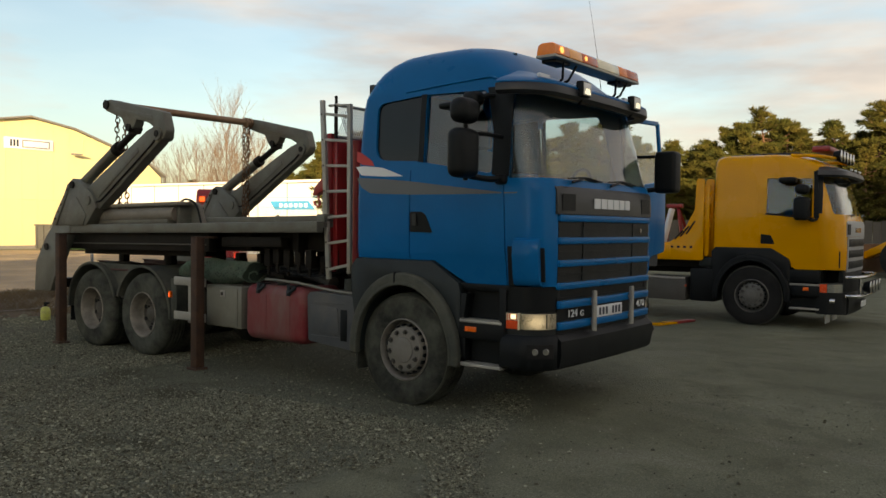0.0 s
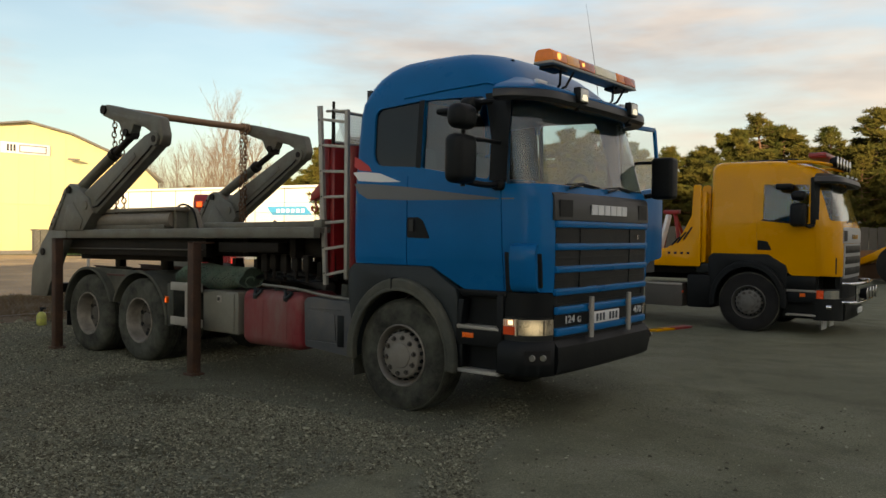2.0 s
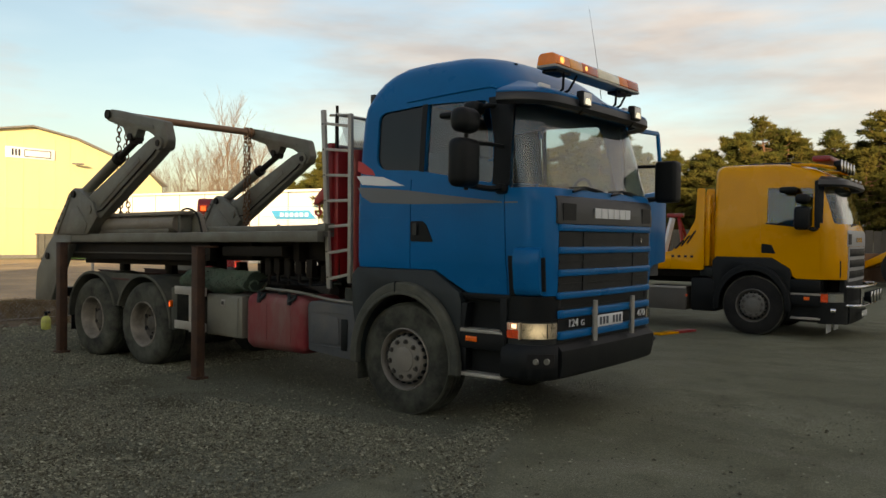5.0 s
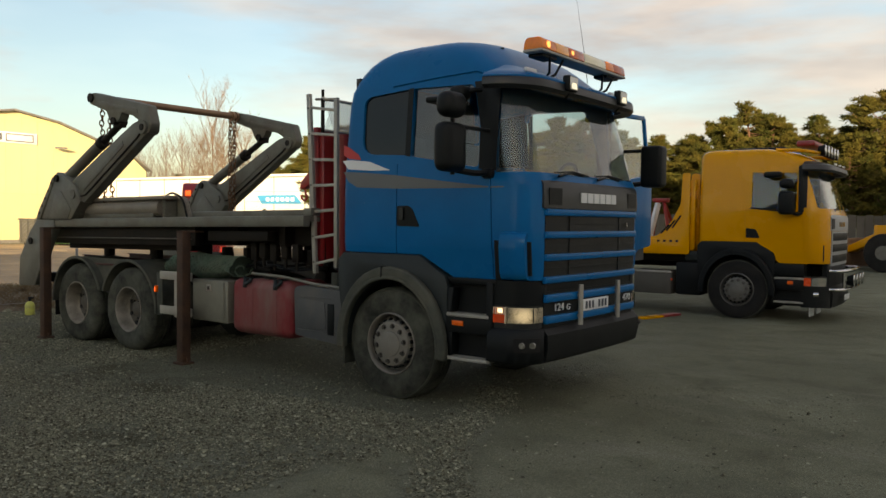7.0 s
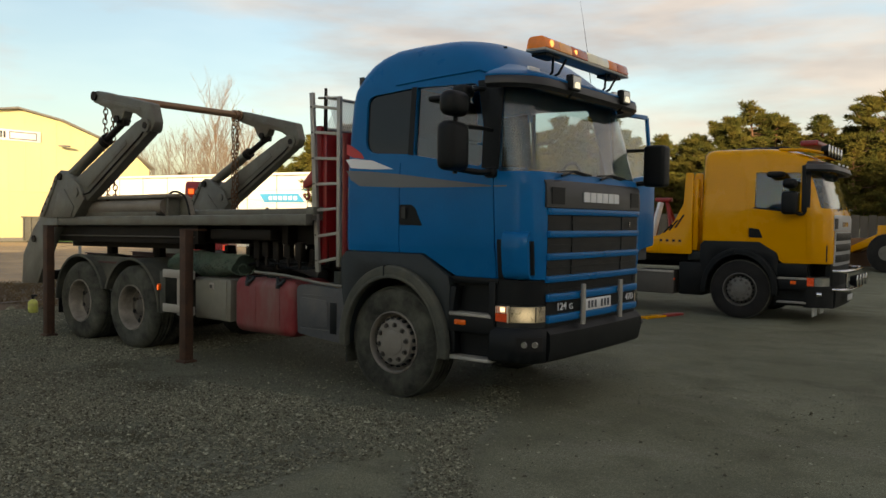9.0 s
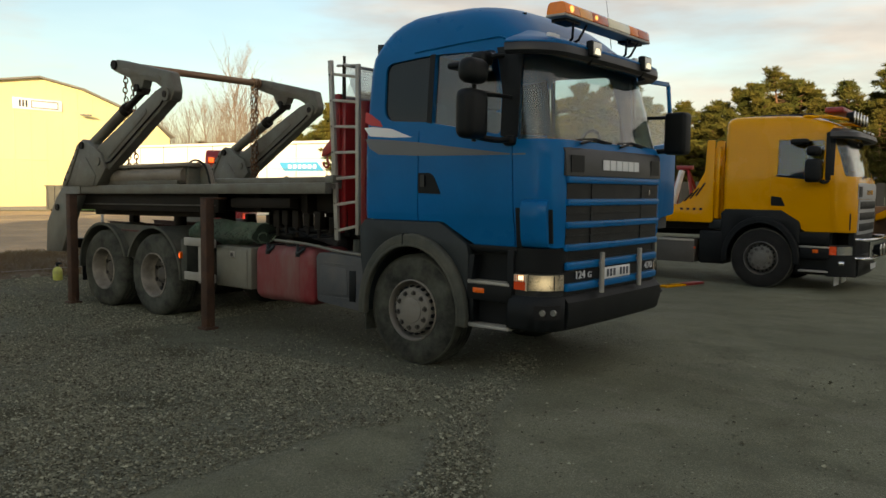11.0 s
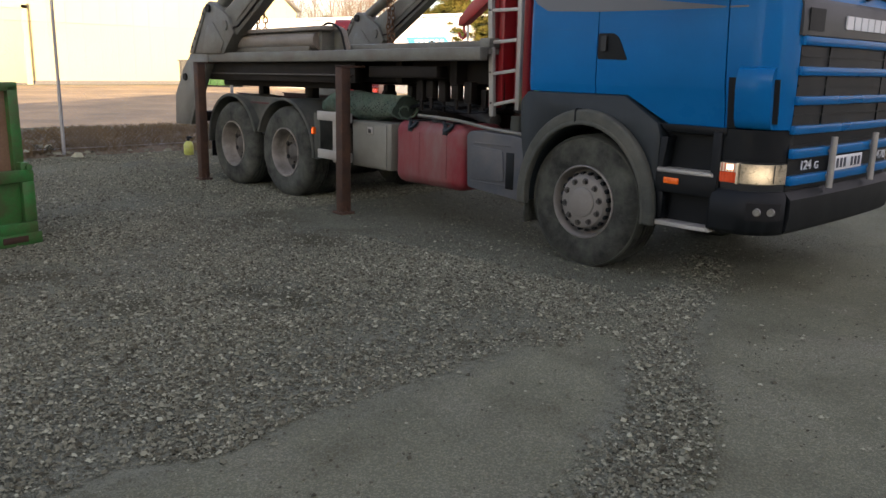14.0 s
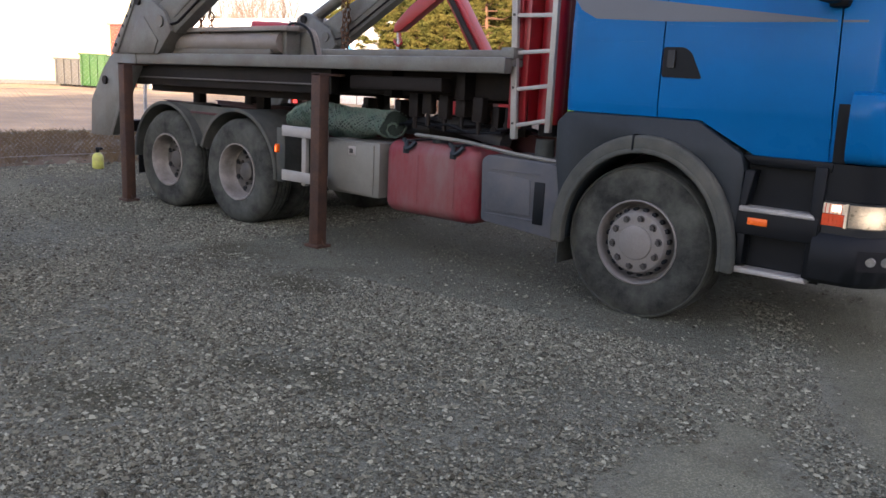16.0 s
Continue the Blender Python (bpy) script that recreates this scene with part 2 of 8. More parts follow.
M["lamp_bowl"] = lamp_bowl("lit_headlamp_bowl", (0.50, 0.43, 0.33), (1.0, 0.78, 0.48), [(1.32, 0.215, 0.888), (1.32, 2.245, 0.888)], 0.15, 0.9)
M["reflector"] = pbr("warm_silver_reflector", (0.80, 0.66, 0.47), 0.35, 0.25, 0.3, 18, 0.35, 60, rough_var=0.1)
M["work_glass"] = pbr("pale_lamp_glass", (0.62, 0.62, 0.58), 0.2, 0.4, 0.15, 30, 0.3, 90)
M["fog_glass"] = pbr("dim_lamp_glass", (0.22, 0.22, 0.21), 0.15, 0.5, 0.3, 40, 0.3, 90)
M["work_lit"] = lit("lit_work_lamp", (1.0, 0.93, 0.74), 0.35)
M["sidelight"] = lit("side_marker_lamp", (1.0, 0.12, 0.02), 0.8)
M["underlight"] = lit("red_lamp_glow", (1.0, 0.04, 0.03), 0.4)
M["box_dark"] = pbr("grimy_toolbox_steel", (0.075, 0.072, 0.066), 0.6, 0.1, 0.2, 3, 0.08, 100, (0.045, 0.04, 0.034), 0.7, 3)
M["beacon_glow"] = lit("beacon_bulb", (1.0, 0.42, 0.10), 0.9)
M["hall"] = pbr("pale_yellow_sheet_metal", (0.74, 0.66, 0.36), 0.55, 0, 0.05, 0.4, 0.03, 20)
M["roof_grey"] = pbr("grey_roof_sheet", (0.20, 0.19, 0.18), 0.6, 0, 0.1, 0.8, 0.05, 20)
# pale so that the added hall's reflection brightens the trucks' windows
M["hall_pale"] = pbr("pale_blue_sheet_metal", (0.40, 0.46, 0.46), 0.7, 0, 0.05, 0.05, 0, 1, rough_var=0.02)
M["brick_red"] = pbr("red_painted_boards", (0.25, 0.05, 0.035), 0.75, 0, 0.15, 2, 0.1, 30)
M["green"] = pbr("green_container_paint", (0.014, 0.175, 0.034), 0.5, 0, 0.25, 3.5, 0.15, 60, (0.085, 0.055, 0.028), 0.9, 4.5)
# both bin colours are darkened to hold the shade on their faces
M["green_far"] = pbr("green_bin_paint", (0.022, 0.085, 0.018), 0.6, 0, 0.15, 2, 0.1, 40, (0.05, 0.07, 0.03), 0.5, 2)
M["bin_grey"] = pbr("grey_bin_steel", (0.085, 0.085, 0.08), 0.6, 0.1, 0.15, 2, 0.1, 40, (0.065, 0.06, 0.05), 0.5, 1.5)
M["galv"] = pbr("galvanised_steel", (0.34, 0.35, 0.36), 0.5, 0.6, 0.15, 5, 0.08, 100)
M["hi_vis"] = pbr("yellow_green_fabric", (0.50, 0.72, 0.04), 0.7, 0, 0.1, 8, 0.1, 120)
M["bottle"] = pbr("yellow_plastic", (0.46, 0.50, 0.10), 0.45, 0, 0.15, 9, 0.05, 100, DUST, 0.5, 12)
M["sign_white"] = pbr("white_sign_board", (0.85, 0.85, 0.85), 0.5, 0, 0.03, 1, 0.0, 50)
M["sign_dark"] = pbr("dark_lettering", (0.03, 0.04, 0.06), 0.5, 0, 0.03, 1, 0.0, 50)
M["sign_blue"] = pbr("blue_lettering", (0.05, 0.30, 0.55), 0.5, 0, 0.05, 1, 0.0, 50)
M["bark"] = pbr("pine_bark", (0.16, 0.08, 0.045), 0.9, 0, 0.35, 3, 0.5, 25)
M["birch"] = pbr("birch_bark", (0.20, 0.138, 0.095), 0.85, 0, 0.3, 4, 0.3, 25)
# the second tone mixes warm sunlit highlights into the needle colour
M["needles"] = pbr("pine_needles", (0.045, 0.056, 0.013), 0.9, 0, 0.5, 1.4, 0, 30, (0.158, 0.116, 0.025), 0.8, 0.9, spec=0.12)
M["grass"] = pbr("dry_grass", (0.130, 0.092, 0.046), 0.9, 0, 0.4, 3, 0, 40)
M["wood"] = pbr("weathered_board", (0.09, 0.08, 0.068), 0.85, 0, 0.2, 3, 0.2, 40, rand=0.2)


# ---- mesh helpers ----
def thing(name, label, category, m=None, group="", kind=""):
    ob = new(name)
    ob.empty_display_size = 0.1
    if m is not None:
        ob.matrix_basis = m
    return tagged(ob, label, category, group, kind)


def mesh_of(name, bm, material, smooth=38):
    me = bpy.data.meshes.new(name)
    bmesh.ops.recalc_face_normals(bm, faces=bm.faces)
    bm.to_mesh(me)
    bm.free()
    me.materials.append(material)
    if smooth:
        me.shade_smooth()
        me.set_sharp_from_angle(angle=radians(smooth))
    return me


def part(name, bm, material, parent=None, label="", smooth=38, kind="", category=""):
    ob = new(name, mesh_of(name, bm, material, smooth))
    while parent is not None and parent.parent is not None and parent.parent.parent is not None:
        parent = parent.parent
    if parent is not None:
        ob.parent = parent
    return tagged(ob, label, category, "", kind)


def again(ob, m, parent=None):
    """Another object on the same mesh."""
    o = new(ob.name.split(".")[0], ob.data)
    o.parent = parent if parent is not None else ob.parent
    o.matrix_basis = m
    return o


def bevelled(bm, w, seg=2, angle=30):
    es = [e for e in bm.edges if len(e.link_faces) == 2 and e.calc_face_angle(0) > radians(angle)]
    if w > 0 and es:
        bmesh.ops.bevel(bm, geom=es, offset=w, segments=seg, profile=0.5, affect="EDGES", clamp_overlap=True)
    return bm


def box(x0, x1, y0, y1, z0, z1, bevel=0.0, seg=2, bm=None):
    b = bmesh.new()
    bmesh.ops.create_cube(b, size=1, matrix=Matrix.LocRotScale(((x0 + x1) / 2, (y0 + y1) / 2, (z0 + z1) / 2), None, (abs(x1 - x0), abs(y1 - y0), abs(z1 - z0))))
    bevelled(b, bevel, seg)
    return merged(bm, b)


def merged(bm, b):
    if bm is None:
        return b
    me = bpy.data.meshes.new("tmp")
    b.to_mesh(me)
    b.free()
    bm.from_mesh(me)
    bpy.data.meshes.remove(me)
    return bm


def prism(pts, axis, a0, a1, bevel=0.0, seg=2, bm=None):
    """A polygon pushed along an axis. pts: (x, z) for 'y', (y, z) for 'x', (x, y) for 'z'."""
    b = bmesh.new()
    put = {"y": lambda p, a: (p[0], a, p[1]), "x": lambda p, a: (a, p[0], p[1]), "z": lambda p, a: (p[0], p[1], a)}[axis]
    lo = [b.verts.new(put(p, a0)) for p in pts]
    hi = [b.verts.new(put(p, a1)) for p in pts]
    b.faces.new(lo)
    b.faces.new(hi[::-1])
    for i in range(len(pts)):
        j = (i + 1) % len(pts)
        b.faces.new((lo[j], lo[i], hi[i], hi[j]))
    bmesh.ops.recalc_face_normals(b, faces=b.faces)
    bevelled(b, bevel, seg)
    return merged(bm, b)


def rod(p0, p1, r, r1=None, seg=14, bm=None):
    b = bmesh.new()
    p0, p1 = Vector(p0), Vector(p1)
    d = p1 - p0
    m = Matrix.Translation((p0 + p1) / 2) @ d.to_track_quat("Z", "Y").to_matrix().to_4x4()
    bmesh.ops.create_cone(b, cap_ends=True, segments=seg, radius1=r, radius2=r if r1 is None else r1, depth=d.length, matrix=m)
    return merged(bm, b)


def bar(p0, p1, w, h, bevel=0.0, up=(0, 0, 1), bm=None):
    """A rectangular bar from p0 to p1: w sideways, h along up."""
    p0, p1 = Vector(p0), Vector(p1)
    d = (p1 - p0).normalized()
    s = d.cross(Vector(up)).normalized()
    u = s.cross(d)
    m = Matrix((s, u, d)).transposed().to_4x4()
    b = bmesh.new()
    bmesh.ops.create_cube(b, size=1, matrix=Matrix.Translation((p0 + p1) / 2) @ m @ Matrix.Diagonal((w, h, (p1 - p0).length, 1)))
    bevelled(b, bevel)
    return merged(bm, b)


def tube(pts, r, seg=8, bm=None, closed=False):
    b = bmesh.new()
    P = [Vector(p) for p in pts]
    n = len(P)
    rings = []
    for i in range(n):
        a = P[(i - 1) % n] if (closed or i > 0) else P[i]
        c = P[(i + 1) % n] if (closed or i < n - 1) else P[i]
        d = (c - a).normalized()
        q = d.to_track_quat("Z", "Y")
        rr = r[i] if isinstance(r, (list, tuple)) else r
        rings.append([b.verts.new(P[i] + q @ Vector((rr * math.cos(k * 2 * math.pi / seg), rr * math.sin(k * 2 * math.pi / seg), 0))) for k in range(seg)])
    for i in range(n if closed else n - 1):
        A, B = rings[i], rings[(i + 1) % n]
        off = 0
        if closed and i == n - 1:
            off = min(range(seg), key=lambda o: sum((A[k].co - B[(k + o) % seg].co).length for k in range(seg)))
        for k in range(seg):
            b.faces.new((A[k], A[(k + 1) % seg], B[(k + 1 + off) % seg], B[(k + off) % seg]))
    if not closed:
        b.faces.new(rings[0][::-1])
        b.faces.new(rings[-1])
    return merged(bm, b)


def smooth_line(pts, n=8):
    """Catmull-Rom points through pts."""
    P = [Vector(p) for p in pts]
    P = [2 * P[0] - P[1]] + P + [2 * P[-1] - P[-2]]
    out = []
    for i in range(1, len(P) - 2):
        for k in range(n):
            t = k / n
            a, b, c, d = P[i - 1:i + 3]
            out.append(0.5 * (2 * b + (c - a) * t + (2 * a - 5 * b + 4 * c - d) * t * t + (3 * b - a - 3 * c + d) * t ** 3))
    return out + [P[-2]]


def lathe(profile, cx, cz, seg=48, bm=None, closed=False):
    """A profile of (radius, y) turned about the line x = cx, z = cz."""
    b = bmesh.new()
    rings = [[b.verts.new((cx + r * math.cos(k * 2 * math.pi / seg), y, cz + r * math.sin(k * 2 * math.pi / seg))) for k in range(seg)] for r, y in profile]
    m = len(rings)
    for i in range(m if closed else m - 1):
        A, B = rings[i], rings[(i + 1) % m]
        for k in range(seg):
            b.faces.new((A[k], A[(k + 1) % seg], B[(k + 1) % seg], B[k]))
    return merged(bm, b)


def arc(cx, cz, r, a0, a1, n=16):
    return [(cx + r * math.cos(radians(a0 + (a1 - a0) * k / n)), cz + r * math.sin(radians(a0 + (a1 - a0) * k / n))) for k in range(n + 1)]


def arch_band(cx, cz, r0, r1, a0, a1, y0, y1, n=20, bevel=0.0, bm=None):
    return prism(arc(cx, cz, r1, a0, a1, n) + arc(cx, cz, r0, a1, a0, n), "y", y0, y1, bevel, 2, bm)


def cut(ob, cutters):
    """Takes the cutters' volumes out of ob's mesh for good."""
    bpy.context.view_layer.update()
    made = []
    for b in cutters:
        c = new("cutter", mesh_of("cutter", b, M["black"], 0))
        c.parent = ob.parent
        made.append(c)
        mod = ob.modifiers.new("cut", "BOOLEAN")
        mod.operation, mod.solver, mod.object = "DIFFERENCE", "EXACT", c
    bpy.context.view_layer.update()
    me = bpy.data.meshes.new_from_object(ob.evaluated_get(bpy.context.evaluated_depsgraph_get()))
    ob.modifiers.clear()
    ob.data = me
    me.materials.clear()
    me.materials.append(ob.get("m") or M["blue"])
    me.shade_smooth()
    me.set_sharp_from_angle(angle=radians(32))
    for c in made:
        bpy.data.objects.remove(c)
    return ob


def round_poly(pts, r, n=5):
    """A 2D polygon with its corners rounded by r (one number or one a corner)."""
    out, N = [], len(pts)
    for i, p in enumerate(pts):
        p, a, c = Vector(p), Vector(pts[i - 1]), Vector(pts[(i + 1) % N])
        rr = r[i] if isinstance(r, (list, tuple)) else r
        if rr <= 0:
            out.append(tuple(p))
            continue
        u, v = (a - p), (c - p)
        rr = min(rr, u.length * 0.45, v.length * 0.45)
        s, e = p + u.normalized() * rr, p + v.normalized() * rr
        for k in range(n + 1):
            t = k / n
            out.append(tuple((1 - t) ** 2 * s + 2 * t * (1 - t) * p + t * t * e))
    return out


# ---- ground ----
# dark mossy patches: x, y, radius
MOSS = [(-1.0, -2.3, 0.40), (-0.55, -2.3, 0.34), (-1.2, -3.3, 0.5), (-3.3, -0.95, 0.75), (-2.3, -0.95, 0.6), (-2.3, -3.5, 0.7)]


def ground_material():
    m = bpy.data.materials.new("gravel_yard")
    m.use_nodes = True
    n, l = m.node_tree.nodes, m.node_tree.links
    b = n["Principled BSDF"]
    b.inputs["Roughness"].default_value = 0.95
    b.inputs["Specular IOR Level"].default_value = 0.25
    geo = n.new("ShaderNodeNewGeometry")
    def tex(kind, scale, detail=4):
        t = n.new(kind)
        t.inputs["Scale"].default_value = scale
        if "Detail" in t.inputs:
            t.inputs["Detail"].default_value = detail
        l.new(geo.outputs["Position"], t.inputs["Vector"])
        return t
    def mixed(fac, a, b2, kind="MIX"):
        x = n.new("ShaderNodeMix")
        x.data_type, x.blend_type = "RGBA", kind
        for sock, v in (("Factor", fac), ("A", a), ("B", b2)):
            if isinstance(v, (tuple, float)):
                x.inputs[sock].default_value = v
            else:
                l.new(v, x.inputs[sock])
        return x.outputs["Result"]
    def ranged(v, a, c, lo=0.0, hi=1.0):
        r = n.new("ShaderNodeMapRange")
        for sock, q in (("From Min", a), ("From Max", c), ("To Min", lo), ("To Max", hi)):
            r.inputs[sock].default_value = q
        l.new(v, r.inputs["Value"])
        return r.outputs["Result"]
    patches = tex("ShaderNodeTexNoise", 0.35, 5)
    mid = tex("ShaderNodeTexNoise", 1.6, 7)
    grit = tex("ShaderNodeTexVoronoi", 62)
    dust = tex("ShaderNodeTexVoronoi", 130)
    pebbles = tex("ShaderNodeTexVoronoi", 26)
    fine = tex("ShaderNodeTexNoise", 130, 3)
    # loose gravel lies on one side of an uneven line across the yard, rolled earth on the other
    xyz = n.new("ShaderNodeSeparateXYZ")
    l.new(geo.outputs["Position"], xyz.inputs["Vector"])
    def calc(op, a, b2):
        q = n.new("ShaderNodeMath")
        q.operation = op
        for k, v in enumerate((a, b2)):
            if isinstance(v, float):
                q.inputs[k].default_value = v
            else:
                l.new(v, q.inputs[k])
        return q.outputs[0]
    side = calc("ADD", xyz.outputs["X"], calc("MULTIPLY", xyz.outputs["Y"], 0.496))
    wob = calc("MULTIPLY", mid.outputs["Fac"], 0.5)
    ridge = ranged(calc("ABSOLUTE", calc("ADD", calc("ADD", side, wob), -1.23), 0.0), 0.12, 0.36, 1.0, 0.0)
    bed = ranged(calc("ADD", xyz.outputs["X"], wob), 1.10, 1.40, 1.0, 0.12)
    lane = calc("SUBTRACT", xyz.outputs["Y"], calc("MULTIPLY", calc("MINIMUM", calc("ADD", xyz.outputs["X"], 0.3), 0.0), 0.15))
    lane = ranged(calc("ADD", lane, wob), -0.20, 0.05, 1.0, 0.2)
    loose = calc("MAXIMUM", calc("MULTIPLY", bed, lane), ridge)
    col = mixed(ranged(patches.outputs["Fac"], 0.40, 0.62), (0.190, 0.194, 0.122, 1), (0.345, 0.356, 0.240, 1))
    col = mixed(ranged(mid.outputs["Fac"], 0.50, 0.66, 0, 0.75), col, (0.087, 0.080, 0.040, 1))
    # pale dried streaks across the rolled earth
    long = n.new("ShaderNodeVectorMath")
    long.operation = "MULTIPLY"
    long.inputs[1].default_value = (0.55, 1.5, 1.0)
    l.new(geo.outputs["Position"], long.inputs[0])
    dry = n.new("ShaderNodeTexNoise")
    dry.inputs["Scale"].default_value, dry.inputs["Detail"].default_value, dry.inputs["Roughness"].default_value = 1.1, 8, 0.62
    l.new(long.outputs["Vector"], dry.inputs["Vector"])
    col = mixed(ranged(dry.outputs["Fac"], 0.52, 0.68, 0, 0.6), col, (0.395, 0.385, 0.305, 1))
    tint = tex("ShaderNodeTexNoise", 0.9, 4)
    col = mixed(ranged(tint.outputs["Fac"], 0.52, 0.70, 0, 0.7), col, (0.132, 0.142, 0.091, 1))
    col = mixed(calc("MULTIPLY", loose, 0.75), col, (0.077, 0.075, 0.049, 1))
    olive = tex("ShaderNodeTexNoise", 0.75, 6)
    col = mixed(calc("MULTIPLY", loose, ranged(olive.outputs["Fac"], 0.50, 0.66, 0, 0.7)), col, (0.068, 0.066, 0.025, 1))
    # dark soil lane and the blue truck's shade, both put into the ground colour
    truck_shade = calc("MULTIPLY", ranged(calc("ADD", xyz.outputs["Y"], wob), -0.55, 0.15), calc("MULTIPLY", ranged(xyz.outputs["Y"], 2.6, 3.6, 1.0, 0.0), ranged(calc("ADD", xyz.outputs["X"], wob), 0.6, 1.9, 1.0, 0.0)))
    col = mixed(calc("MULTIPLY", truck_shade, 0.88), col, (0.032, 0.031, 0.022, 1))
    sp = n.new("ShaderNodeSeparateColor")
    l.new(grit.outputs["Color"], sp.inputs["Color"])
    col = mixed(calc("MULTIPLY", ranged(sp.outputs["Red"], 0.45, 1.0, 0, 0.85), loose), col, (0.234, 0.246, 0.189, 1))
    col = mixed(calc("MULTIPLY", ranged(sp.outputs["Green"], 0.5, 1.0, 0, 0.75), loose), col, (0.040, 0.038, 0.025, 1))
    sp3 = n.new("ShaderNodeSeparateColor")
    l.new(dust.outputs["Color"], sp3.inputs["Color"])
    col = mixed(ranged(sp3.outputs["Red"], 0.55, 1.0, 0, 0.6), col, (0.202, 0.211, 0.153, 1))
    col = mixed(ranged(sp3.outputs["Green"], 0.6, 1.0, 0, 0.5), col, (0.052, 0.050, 0.030, 1))
    sp2 = n.new("ShaderNodeSeparateColor")
    l.new(pebbles.outputs["Color"], sp2.inputs["Color"])
    col = mixed(calc("MULTIPLY", ranged(sp2.outputs["Red"], 0.75, 1.0, 0, 0.5), loose), col, (0.226, 0.236, 0.182, 1))
    shift = n.new("ShaderNodeVectorMath")
    shift.operation = "MULTIPLY_ADD"
    shift.inputs[1].default_value = (2.2, 1.6, 0.0)
    l.new(mid.outputs["Color"], shift.inputs[0])
    l.new(geo.outputs["Position"], shift.inputs[2])
    for x, y, r in MOSS:
        dist = n.new("ShaderNodeVectorMath")
        dist.operation = "DISTANCE"
        dist.inputs[1].default_value = (x + 1.1, y + 0.8, 0)
        l.new(shift.outputs["Vector"], dist.inputs[0])
        col = mixed(calc("MULTIPLY", ranged(dist.outputs["Value"], r * 0.1, r, 0.7, 0.0), ranged(sp3.outputs["Blue"], 0.2, 0.6, 0.3, 1.0)), col, (0.034, 0.031, 0.009, 1))
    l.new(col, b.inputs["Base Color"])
    hgt = n.new("ShaderNodeMath")
    hgt.operation = "ADD"
    l.new(grit.outputs["Distance"], hgt.inputs[0])
    l.new(fine.outputs["Fac"], hgt.inputs[1])
    bp = n.new("ShaderNodeBump")
    bp.inputs["Strength"].default_value, bp.inputs["Distance"].default_value = 0.8, 0.012
    bp.invert = True
    l.new(hgt.outputs[0], bp.inputs["Height"])
    l.new(bp.outputs["Normal"], b.inputs["Normal"])
    return m


def build_ground():
    b = bmesh.new()
    xs = sorted(set([-3000, -600, -200, -90, -60] + [-50 + 2 * i for i in range(16)] + [-19 + 0.5 * i for i in range(59)] + [11 + 2 * i for i in range(11)] + [60, 200, 600, 3000]))
    ys = sorted(set([-3000, -600, -200, -60, -30] + [-20 + 2 * i for i in range(6)] + [-8 + 0.5 * i for i in range(57)] + [20.5 + 3 * i for i in range(10)] + [80, 200, 600, 3000]))
    grid = []
    for x in xs:
        row = []
        for y in ys:
            z = 0.0
            if -30 < x < 20 and -15 < y < 30 and not (-1.5 < y < 3.5 and -8 < x < 3) and not (7 < y < 13 and -6 < x < 4):
                z = min(0.0, 0.03 * (noise.noise((x * 0.35, y * 0.35, 0)) - 0.1))
            row.append(b.verts.new((x, y, z)))
        grid.append(row)
    for i in range(len(xs) - 1):
        for j in range(len(ys) - 1):
            b.faces.new((grid[i][j], grid[i + 1][j], grid[i + 1][j + 1], grid[i][j + 1]))
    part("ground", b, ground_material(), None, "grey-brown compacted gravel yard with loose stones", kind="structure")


build_ground()


